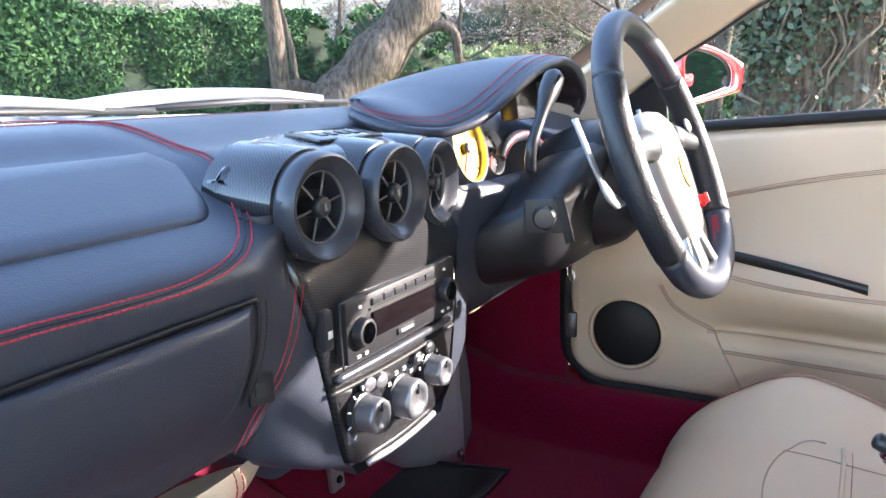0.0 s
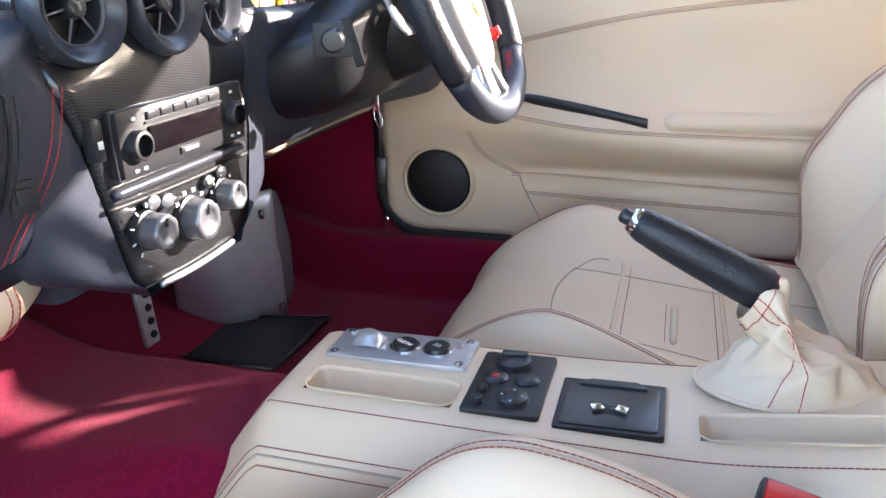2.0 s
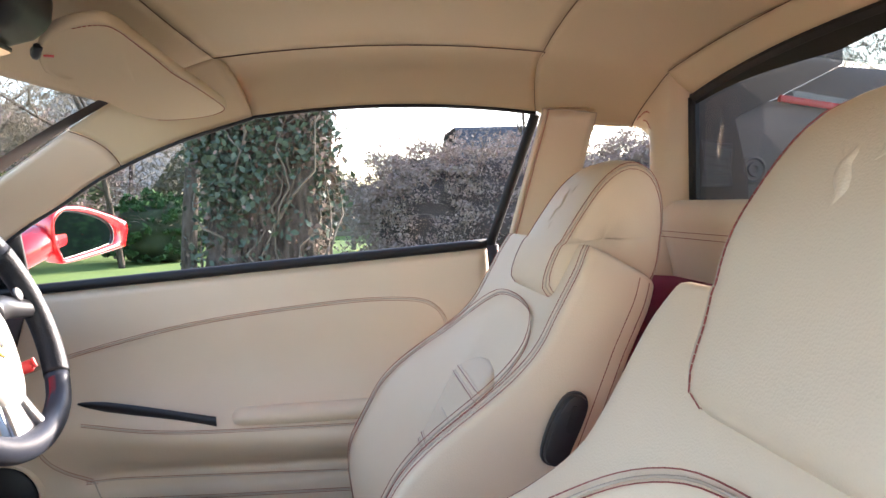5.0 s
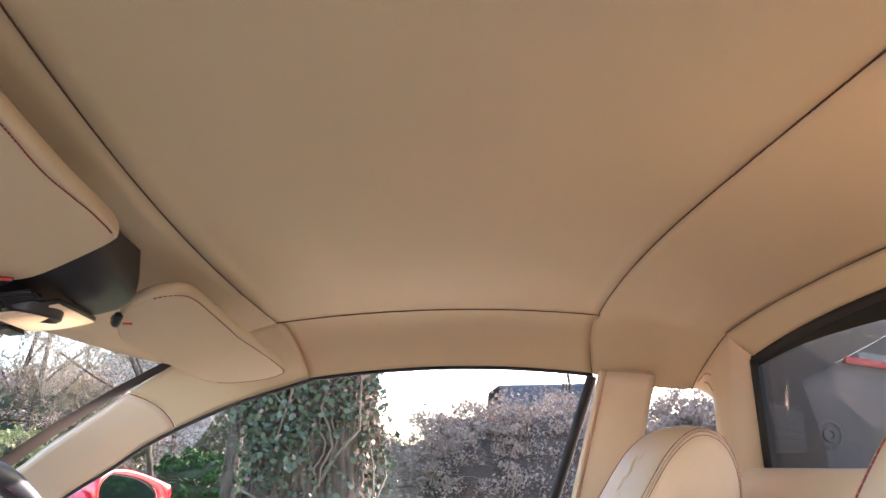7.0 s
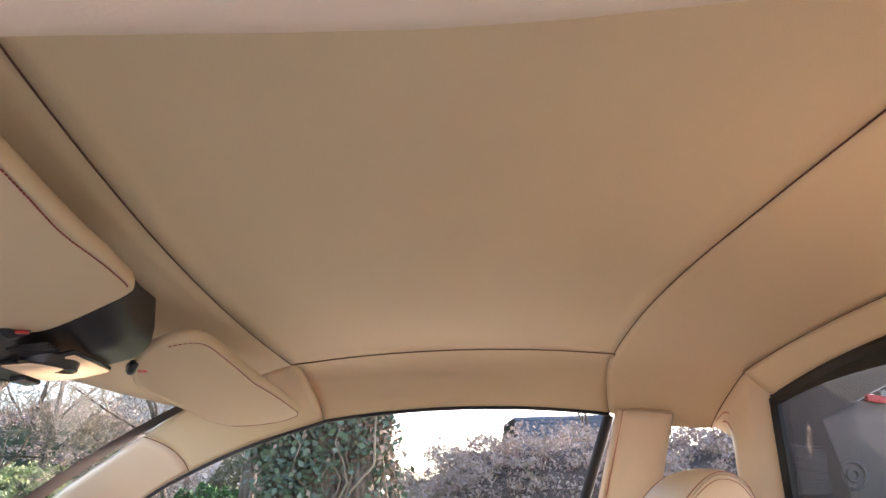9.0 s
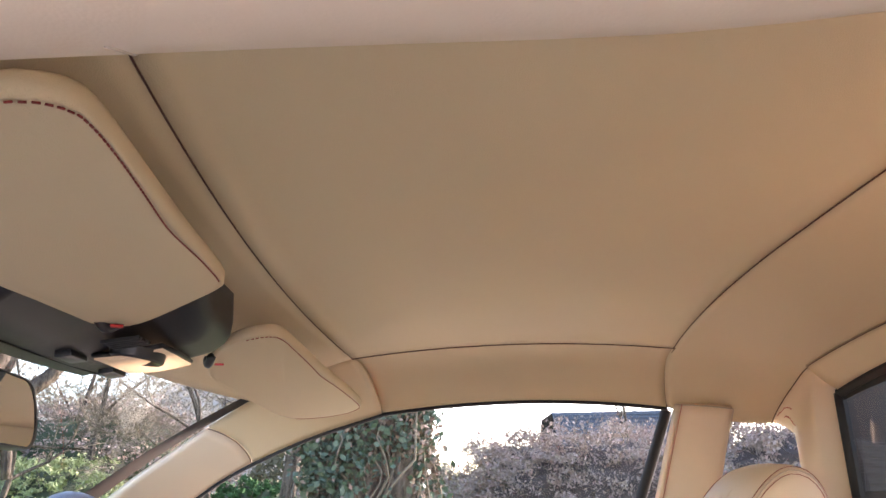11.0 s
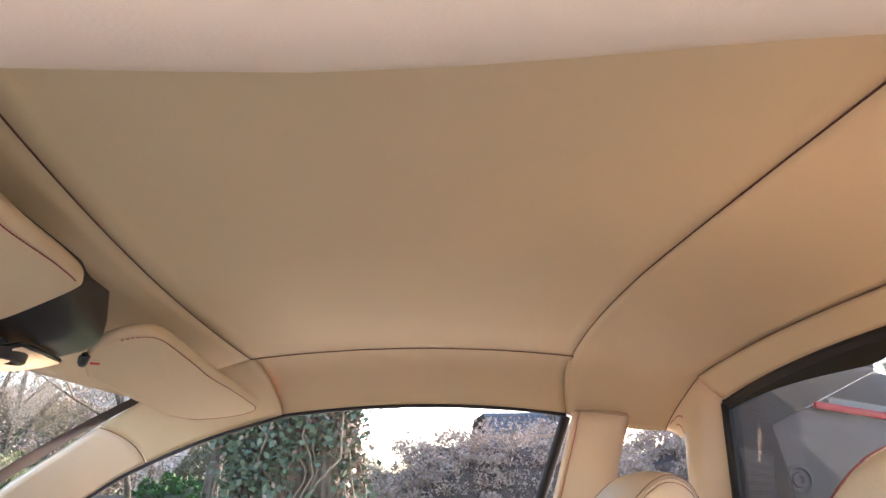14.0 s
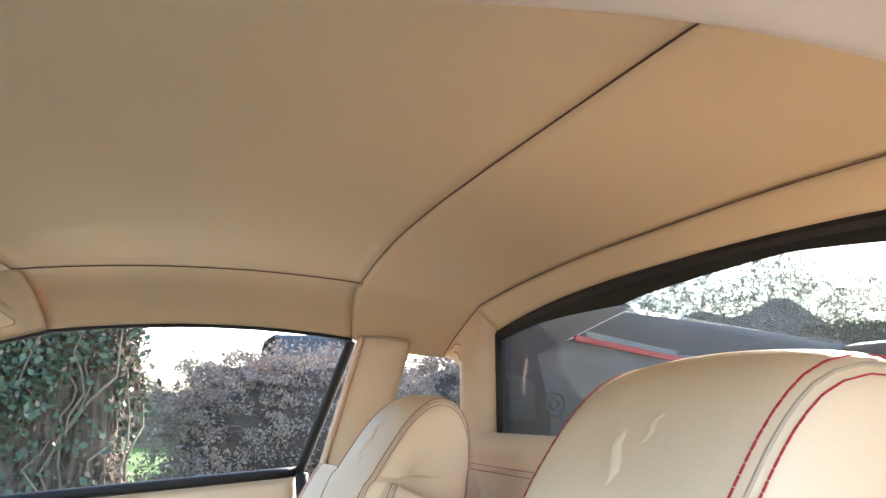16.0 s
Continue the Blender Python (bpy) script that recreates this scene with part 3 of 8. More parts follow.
# trim behind the door window and quarter window
for side in (1, -1):
    mirror = Matrix.Diagonal((side, 1, 1, 1))
    ob = thing("door_pillar", "cream leather pillar between door and quarter window", "pillar", kind="structure")

    def strip(u, v):
        a = Vector((0.578, -0.113, 1.084)).lerp(Vector((0.735, -0.064, 0.800)), u)
        b = Vector((0.549, -0.194, 1.073)).lerp(Vector((0.70, -0.165, 0.800)), u)
        return bez(a, (a + b) / 2 + Vector((-0.012, 0, 0.002)), b, v)
    bm = sheet(strip, 16, 8, 0.014)
    bm.transform(mirror)
    part("pillar_trim", bm, CREAM, ob)
    bm = tube([strip(k / 16, 0.06) + Vector((-0.002, 0, 0)) for k in range(17)], 0.0045, 8)
    bm.transform(mirror)
    part("piping", bm, CREAM, ob)
    bm = thread([strip(k / 16, 0.12) + Vector((-0.003, 0, 0)) for k in range(17)])
    bm.transform(mirror)
    part("stitching", bm, RED_THREAD, ob, flat=True)
    for a, b in (((0.60, -0.17, 0.90), (0.62, -0.60, 0.80)),):
        bm = sheet(lambda u, v: (lerp(0.64, 0.60, u) + 0.03 * (1 - v), lerp(-0.15, -0.70, u), lerp(0.70, 0.935, v)), 6, 4, 0.03)
        bm.transform(mirror)
        part("quarter_panel", bm, CREAM, ob)
    q = thing("window_4" if side > 0 else "window_5", "small fixed quarter window", "window", kind="structure")
    bm = sheet(lambda u, v: (lerp(0.66, 0.60, v), lerp(-0.18, -0.37, u), lerp(0.92, 1.085, v)), 4, 4)
    bm.transform(mirror)
    pane("pane", bm, GLASS, q)
    top = [strip(0.0, k / 12) + Vector((-0.0015, 0, 0)) for k in range(13)] + [strip(k / 40, 1.0) + Vector((-0.0015, 0, 0)) for k in range(1, 5)]
    bm = tube(top, 0.0011, 6)
    bm.transform(mirror)
    part("cap_seam", bm, GROOVE, ob)

    def post(u, v):
        k = u * 24
        if k <= 16:
            t0 = REAR_SEAM[16 - int(round(k))]
        else:
            t0 = REAR_SEAM[0].lerp(Vector((0.435, -0.299, 1.084)), (k - 16) / 8)
        z = lerp(1.06, 0.80, v)
        q = spline([(0.506, -0.286, z), (0.498, -0.262, z), (0.474, -0.252, z), (0.452, -0.266, z), (0.437, -0.300, z)], 24)[int(round(k))]
        return t0.lerp(q, smooth_step(0.0, 0.28, v)) if v < 0.28 else q
    bm = sheet(post, 24, 30, -0.004)
    bm.transform(mirror)
    part("rear_post", bm, CREAM, ob)
    bm = joined(*[thread([Vector(post(0.10 + 0.035 * k + 0.22 * i / 10, 0.055 + 0.05 * k + 0.07 * i / 10)) + Vector((0, 0.0012, -0.001)) for i in range(11)], 0.003, 0.001, 0.0005) for k in (0, 1)])
    bm.transform(mirror)
    part("flap_stitching", bm, RED_THREAD, ob, flat=True)

# rear bulkhead under the window
bulk = thing("wall_south", "cream leather bulkhead with a stitched ledge behind the seats", "bulkhead", kind="structure")


def bulk_face(u, v):
    x = lerp(-0.47, 0.47, u)
    prof = spline([(0, -0.300, 0.931), (0, -0.276, 0.931), (0, -0.262, 0.920), (0, -0.258, 0.900), (0, -0.262, 0.88), (0, -0.270, 0.84), (0, -0.275, 0.79), (0, -0.28, 0.70)], 20)
    p = prof[int(round(v * 20))]
    return x, p.y, p.z


part("ledge", sheet(bulk_face, 20, 20, 0.02), CREAM, bulk)
for dz in (0.0, -0.008):
    part("stitching", thread([(lerp(-0.46, 0.46, k / 60), -0.2585 - 0.0005, 0.887 + dz) for k in range(61)]), DARK_THREAD, bulk, flat=True)

# rear window: clear pane inside a shaded band
rw = thing("window_6", "upright rear window with a shaded band round its edge", "window", kind="structure")


def rear_top(x):
    return 1.112 - 0.030 * abs(x / 0.425) ** 2.5


RWY = -0.301
part("frame", joined(
    tube([(x, RWY, rear_top(x)) for x in (lerp(-0.43, 0.43, k / 30) for k in range(31))], 0.008, 6),
    tube([(0.432, RWY, z) for z in (0.925, 1.0, 1.06, 1.085)], 0.007, 6), tube([(-0.432, RWY, z) for z in (0.925, 1.0, 1.06, 1.085)], 0.007, 6)), RUBBER, rw)
FRIT = [(0.43, 0.012), (0.30, 0.017), (0.16, 0.026), (0.105, 0.029), (0.06, 0.024), (-0.04, 0.019), (-0.15, 0.015), (-0.24, 0.020), (-0.36, 0.028), (-0.43, 0.03)]


def frit_depth(x):
    for (a, p), (b, q) in zip(FRIT, FRIT[1:]):
        if b <= x <= a:
            return lerp(p, q, (a - x) / (a - b))
    return 0.02


pane("pane", sheet(lambda u, v: (lerp(-0.43, 0.43, u), RWY - 0.004, lerp(0.925, rear_top(lerp(-0.43, 0.43, u)), v)), 20, 4), DUSTY, rw)
pane("shaded_band", sheet(lambda u, v: (lerp(-0.43, 0.43, u), RWY, lerp(rear_top(lerp(-0.43, 0.43, u)) - frit_depth(lerp(-0.43, 0.43, u)), rear_top(lerp(-0.43, 0.43, u)), v)), 60, 2), RUBBER, rw)
part("side_seal", tube([(0.433, RWY + 0.003, z) for z in (0.925, 1.0, 1.06, 1.080)], 0.006, 8), RUBBER, rw)

# floor, tunnel, footwells
def floor_z(x, y):
    hump = smooth_step(lerp(-0.13, -0.30, smooth_step(0.74, 0.88, y)), -0.07, x) * (1 - smooth_step(0.068, 0.10, x))
    z = 0.25 + 0.17 * hump
    z += 0.45 * max(0.0, y - 1.02) ** 1.1
    z += 0.10 * smooth_step(0.655, 0.70, abs(x))
    return z


floor = part("floor", sheet(lambda u, v: (lerp(-0.80, 0.80, u), lerp(-0.30, 1.55, v), floor_z(lerp(-0.80, 0.80, u), lerp(-0.30, 1.55, v))), 160, 60, 0.01), CARPET)
tagged(floor, "deep burgundy carpet over the car floor and tunnel", "carpet", kind="structure")
ob = part("rear_floor", sheet(lambda u, v: (lerp(-0.70, 0.70, u), lerp(-0.29, -0.09, v), 0.80 - 0.35 * smooth_step(0.3, 1.0, v)), 20, 12, -0.02), CARPET)
tagged(ob, "burgundy carpet behind the seats", "carpet", kind="structure")
ob = part("footwell_side", sheet(lambda u, v: (0.748 - 0.02 * math.sin(math.pi * v), lerp(0.925, 1.5, u), lerp(0.25, 0.80, v)), 10, 10, -0.03), CARPET)
tagged(ob, "burgundy carpet on the footwell side wall", "carpet", kind="structure")
ob = part("toe_board", sheet(lambda u, v: (lerp(-0.75, 0.75, u), 1.30 + 0.1 * v, lerp(0.25, 0.84, v)), 10, 6, 0.02), CARPET)
tagged(ob, "burgundy carpeted toe board under the dashboard", "carpet", kind="structure")
ob = part("sill", block(0.10, 1.1, 0.12, pose(-0.76, 0.42, 0.30), 0.03), CREAM)
tagged(ob, "cream trimmed sill of the open door", "sill", kind="structure")
ob = part("sill", block(0.09, 1.1, 0.12, pose(0.785, 0.42, 0.29), 0.03), CARPET)
tagged(ob, "burgundy carpeted sill under the closed door", "sill", kind="structure")

# outer roof skin, bonnet and engine deck close the car
ob = thing("car_body", "red painted car body around the cabin", "car body", kind="structure")
part("roof_skin", sheet(lambda u, v: (lerp(-0.64, 0.64, u), lerp(-0.33, 0.56, v), roof_z(lerp(-0.60, 0.60, u) * 0.6, lerp(-0.20, 0.40, v)) + 0.050 - 0.07 * abs(2 * u - 1) ** 4 - 0.012 * v * v), 20, 14, -0.008), RED_PAINT, ob)
part("bonnet", sheet(lambda u, v: (lerp(-0.85, 0.85, u), lerp(1.34, 2.4, v), 0.80 - 0.10 * v - 0.04 * abs(2 * u - 1) ** 3), 16, 10, -0.02), RED_PAINT, ob)

part("door_opening_strip", tube([Vector((-0.572, y, 1.048 - 0.12 * (y - 0.2) ** 2)) for y in (lerp(-0.32, 0.37, k / 16) for k in range(17))], 0.012, 8), RUBBER, ob)
part("door_opening_edge", tube([Vector((-0.60, y, 1.062 - 0.12 * (y - 0.2) ** 2)) for y in (lerp(-0.32, 0.37, k / 16) for k in range(17))], 0.022, 8), RED_PAINT, ob)
part("west_pillar_trim", sheet(lambda u, v: (lerp(-0.50, -0.70, u) - 0.05 * v, lerp(0.352, 1.0, u) + 0.02 * v, lerp(1.032, 0.86, u) + 0.01 * v), 16, 4, 0.012), CREAM, ob)
# roof buttresses behind the quarter windows, unseen, added to block a sun beam
for sx in (1, -1):
    bm = sheet(lambda u, v: (lerp(0.69, 0.60, v) + 0.02 * (1 - u), lerp(-0.36, -1.05, u), lerp(0.80, lerp(1.13, 0.95, u), v)), 10, 8, 0.03)
    bm.transform(Matrix.Diagonal((sx, 1, 1, 1)))
    part("sun_block_buttress", bm, RED_PAINT, ob)
# plain lower body closes the car towards the ground
for sx in (1, -1):
    part("front_wing", sheet(lambda u, v: (sx * (0.86 - 0.03 * v ** 2), lerp(1.02, 2.4, u), lerp(0.14, lerp(0.80, 0.69, u), v)), 12, 8, 0.02 * sx), RED_PAINT, ob)
    part("rear_wing", sheet(lambda u, v: (sx * (0.86 - 0.14 * v ** 2), lerp(-0.12, -1.35, u), lerp(0.14, 0.84, v)), 12, 8, -0.02 * sx), RED_PAINT, ob)
part("nose", sheet(lambda u, v: (lerp(-0.85, 0.85, u), 2.4 + 0.10 * math.sin(math.pi * v) - 0.12 * abs(2 * u - 1) ** 3, lerp(0.14, 0.69, v)), 12, 8, 0.02), RED_PAINT, ob)
part("tail", sheet(lambda u, v: (lerp(-0.85, 0.85, u), -1.35 - 0.05 * math.sin(math.pi * v), lerp(0.14, 0.90, v)), 12, 8, -0.02), RED_PAINT, ob)
part("underbody", block(1.66, 3.7, 0.12, pose(0, 0.52, 0.082), 0.02), RUBBER, ob)

# ---- dashboard ----
dash = thing("dashboard", "black leather dashboard with red double stitching", "dashboard", at=(0, 0.95, 0.6))
DPROF = spline([(0, 0.93, 0.615), (0, 0.86, 0.622), (0, 0.832, 0.66), (0, 0.818, 0.71), (0, 0.806, 0.752), (0, 0.800, 0.772), (0, 0.806, 0.785), (0, 0.835, 0.797), (0, 0.90, 0.817), (0, 0.97, 0.841), (0, 1.03, 0.859), (0, 1.08, 0.867), (0, 1.16, 0.866), (0, 1.36, 0.838)], 60)


def slope_z(y):
    for a, b in zip(DPROF, DPROF[1:]):
        if a.z > 0.784 and a.y <= y <= b.y and b.y < 1.2:
            return lerp(a.z, b.z, (y - a.y) / (b.y - a.y))
    return 0.786 if y < 0.82 else 0.866


def lift(x, y):
    """The middle of the dash rises to meet the fascia."""
    return 0.031 * (1 - smooth_step(0.085, 0.15, abs(x - 0.008))) * math.exp(-((y - 0.88) / 0.065) ** 2)


W_AT = [(0.568, 0.066), (0.572, 0.077), (0.580, 0.084), (0.595, 0.089), (0.625, 0.096), (0.655, 0.103), (0.70, 0.114), (0.744, 0.132), (0.79, 0.142), (0.825, 0.144), (0.851, 0.142)]


def stack_w(z):
    for (a, wa), (b, wb) in zip(W_AT, W_AT[1:]):
        if a <= z <= b:
            return lerp(wa, wb, (z - a) / (b - a))
    return W_AT[-1][1] if z > 0.8 else W_AT[0][1]


FPROF = spline([(0, 0.819, 0.568), (0, 0.815, 0.60), (0, 0.813, 0.70), (0, 0.812, 0.735), (0, 0.813, 0.762), (0, 0.816, 0.79), (0, 0.821, 0.818), (0, 0.838, 0.840), (0, 0.88, 0.8495), (0, 0.908, 0.8535), (0, 0.924, 0.844)], 60)


def fascia_y(z):
    for a, b in zip(FPROF, FPROF[1:]):
        if a.z <= z <= b.z:
            return lerp(a.y, b.y, (z - a.z) / max(1e-6, b.z - a.z))
    return 0.82


def dash_skin(u, v):
    x = lerp(-0.72, 0.74, u)
    p = DPROF[int(round(v * 60))]
    wrap = 0.05 * smooth_step(0.45, 0.72, abs(x)) ** 2
    # hollow behind the airbag cover
    dip = 0.007 * smooth_step(-0.10, -0.17, x) * math.exp(-((p.y - 1.0) / 0.03) ** 2) * smooth_step(0.785, 0.80, p.z)
    well = 0.10 * smooth_step(0.12, 0.16, x) * (1 - smooth_step(0.55, 0.58, x)) * smooth_step(0.82, 0.85, p.y) * (1 - smooth_step(0.95, 0.99, p.y))
    y = p.y - wrap * (1 if p.y < 1.0 else 0)
    e = abs(x - 0.008) - stack_w(p.z)
    if p.z < 0.80 and 0.64 < p.z and p.y < 0.9:
        f = (1 - smooth_step(0.775, 0.80, p.z)) * smooth_step(0.64, 0.68, p.z)
        t = lerp(fascia_y(p.z) + 0.011, p.y, smooth_step(-0.004, 0.06, e)) + 0.06 * smooth_step(-0.002, -0.022, e)
        y = lerp(y, t - wrap, f)
    return x, y, p.z - dip + (lift(x, p.y) - well if p.z > 0.79 else 0)


part("dash_top", sheet(dash_skin, 180, 60, 0.008), BLACK_LEATHER, dash, "padded black leather")
# glove box lid, set into the face
def lid(u, v):
    x = lerp(-0.66, -0.186, u)
    z = lerp(0.636, 0.751, v)
    k = min(u * 12, (1 - u) * 12, v * 8, (1 - v) * 8, 1)
    y = 0.804 + 0.055 * (1 - v) ** 2 - 0.05 * smooth_step(0.45, 0.72, abs(x)) ** 2
    return x, y - 0.007 * math.sqrt(max(0, 1 - (1 - k) ** 2)), z


part("glovebox_lid", sheet(lid, 40, 30, 0.01), BLACK_LEATHER, dash, "closed black leather glovebox lid")
part("lid_gap", tube([Vector(lid(k / 40, 1)) + Vector((0, -0.001, 0.003)) for k in range(41)] + [Vector(lid(1, 1 - k / 20)) + Vector((0.003, -0.001, 0)) for k in range(21)], 0.0016, 6), RUBBER, dash)
part("stitching", thread([Vector(lid(1, 1 - k / 20)) + Vector((0.008, -0.003, 0.0)) for k in range(14)]), BLACK_PLASTIC, dash, flat=True)
LKM = pose(-0.167, 0.8235, 0.680, 0, 0, -22)
part("lock_plate", block(0.020, 0.006, 0.024, LKM, 0.003), BLACK_PLASTIC, dash)
part("lock_button", block(0.012, 0.004, 0.012, LKM @ pose(0, -0.003, 0.001), 0.002), SOFT_BLACK, dash)
# airbag pad on the shelf
def pad(u, v):
    x = lerp(-0.66, -0.118, u)
    yf = 0.850 + 0.095 * max(0, (x + 0.185) / 0.067) ** 2
    y = lerp(yf, 0.978, v)
    k = min(v * (0.978 - yf) / 0.016, (1 - v) * (0.978 - yf) / 0.035, (1 - u) * 22 + 0.05, 1)
    return x, y, slope_z(y) + lift(x, y) - 0.003 + 0.009 * math.sqrt(max(0, 1 - (1 - k) ** 2)) + 0.006 * v * (1 - v) * k


part("airbag_cover", sheet(pad, 110, 30, 0.008), BLACK_LEATHER, dash, "smooth black airbag cover")
LOOP = [(-0.68, 0.806), (-0.50, 0.793), (-0.36, 0.793), (-0.304, 0.790), (-0.246, 0.790), (-0.194, 0.806), (-0.155, 0.837), (-0.112, 0.895), (-0.090, 0.961), (-0.081, 1.02), (-0.086, 1.07), (-0.12, 1.108), (-0.2, 1.125), (-0.45, 1.125), (-0.65, 1.11)]
def brow_z(y):
    return slope_z(y) if y > 0.806 else 0.785 - (0.806 - y) * 0.35
path = [Vector((p.x, p.y, brow_z(p.y) + lift(p.x, p.y) + 0.0016)) for p in spline([(x, y, 0) for x, y in LOOP], 150)]
seam(dash, path, RED_THREAD, RUBBER, 0.009, (0, -0.3, 0.95), r=0.00065)
seam(dash, [Vector((lerp(-0.16, 0.2, k / 20), 1.10, 0.8685)) for k in range(21)], DARK_THREAD, None, 0.004)
# cream knee roll below
def knee(u, v):
    x = lerp(-0.72, -0.105, u)
    a = -0.4 + 3.6 * v
    k = math.sqrt(max(0.02, min(1, (1 - u) * 9)))
    return x, 0.890 - 0.036 * math.cos(a) * k - 0.02 * (1 - u), 0.588 - 0.030 * math.sin(a) * k + 0.010 * math.cos(a)


kn = part("knee_roll", sheet(knee, 40, 16, 0.0), CREAM, dash, "cream leather knee roll")
seam(dash, [Vector(knee(0.90, k / 16)) + Vector((0, -0.001, -0.001)) for k in range(14)], RED_THREAD, None, 0.007, (0, -0.7, -0.7))
part("underside", block(1.40, 0.40, 0.02, pose(0, 1.10, 0.605), 0.004), RUBBER, dash)

# centre stack
stack = thing("centre_stack", "centre stack of glossy carbon fibre and black leather", "centre stack", at=(0, 0.85, 0.57))

def fascia(u, v):
    p = FPROF[int(round(v * 60))]
    s = (u - 0.5) * 2
    w = stack_w(p.z) if p.y < 0.838 or p.z < 0.82 else lerp(0.143, 0.098, (p.y - 0.830) / 0.085)
    edge = max(0.0, (abs(s) - 0.93) / 0.07)
    # the corners sweep back round the outer vents
    back = 0.040 * s * s * smooth_step(0.735, 0.82, p.z) * (1 - smooth_step(0.84, 0.91, p.y))
    y = p.y + 0.006 * s * s + back + (0.014 * edge ** 2 if p.z < 0.838 else 0)
    z = p.z - 0.010 * smooth_step(0.80, 0.84, p.z) * edge ** 2 - 0.006 * s * s * smooth_step(0.82, 0.85, p.z)
    return 0.008 + s * w + 0.014 * max(0, s) * (1 - smooth_step(0.66, 0.74, p.z)), y, z


VENTS = ((-0.092, 0.830, 0.802, -4), (0.000, 0.823, 0.801, 0), (0.093, 0.837, 0.799, 7))
bm = sheet(fascia, 72, 60, 0.006)
holes = [f for f in bm.faces if any((Vector((f.calc_center_median().x - v[0], f.calc_center_median().z - v[2]))).length < 0.0375 for v in VENTS)]
bmesh.ops.delete(bm, geom=holes, context="FACES")
part("fascia", bm, CARBON, stack, "lacquered carbon fibre fascia")


def stack_side(s, v, dx, dy):
    z = lerp(0.560, 0.802, v)
    w = stack_w(max(0.568, z)) + 0.002 + 0.014 * max(0, s) * (1 - smooth_step(0.66, 0.74, z))
    f = lerp(1, 0.25, smooth_step(0.66, 0.74, z)) * smooth_step(0.560, 0.61, z)
    return Vector((0.008 + s * (w + dx * f), 0.826 + dy + (0.006 if z > 0.74 else 0), z))


rows = [[stack_side(-1, 1 - k / 24, dx, dy) for k in range(25)] + [stack_side(1, k / 24, dx, dy) for k in range(25)] for dx, dy in ((0, -0.004), (0.012, -0.003), (0.034, 0.001), (0.054, 0.008), (0.064, 0.030), (0.068, 0.18))]
part("leather_surround", from_grid(rows), BLACK_LEATHER, stack, "black leather surround")
part("rear_box", block(0.24, 0.30, 0.27, pose(0.008, 1.02, 0.70), 0.01), BLACK_LEATHER, stack)
for d in (0.0, 0.0085):
    part("stitching", thread(spline([(-0.122 - d, 0.8145, 0.748), (-0.130 - d, 0.8165, 0.715), (-0.142 - d, 0.822, 0.685), (-0.160 - d, 0.833, 0.655), (-0.172 - d, 0.842, 0.630)], 40)), RED_THREAD, stack, flat=True)
rim = [Vector(fascia(k / 40, 0)) + Vector((0, -0.002, -0.003)) for k in range(41)]
part("silver_lip", tube(rim[4:37], 0.0030, 8), PALE_SILVER, stack, "pale metal lower lip")
part("fascia_gap", tube([Vector((0.008 + lerp(-0.104, 0.104, k / 30), 0.8115 + 0.006 * (2 * k / 30 - 1) ** 2, 0.6485)) for k in range(31)], 0.0022, 6), RUBBER, stack)
# label plate let into the top
PLM = pose(0.012, 0.878, 0.8515, 9, 0, -4)
part("label_plate", block(0.088, 0.042, 0.003, PLM @ pose(0, 0, -0.0012), 0.0006), CARBON, stack)
part("plate_frame", joined(*[tube([PLM @ Vector(a), PLM @ Vector(b)], 0.0006, 5) for a, b in (((-0.042, -0.019, 0), (0.042, -0.019, 0)), ((0.042, -0.019, 0), (0.042, 0.019, 0)), ((0.042, 0.019, 0), (-0.042, 0.019, 0)), ((-0.042, 0.019, 0), (-0.042, -0.019, 0)))]), RUBBER, stack)
part("plate_writing", joined(*[block(0.009, 0.013, 0.0012, PLM @ pose(-0.022 + 0.015 * k, -0.001, 0.0005)) for k in range(4)]), SOFT_BLACK, stack)


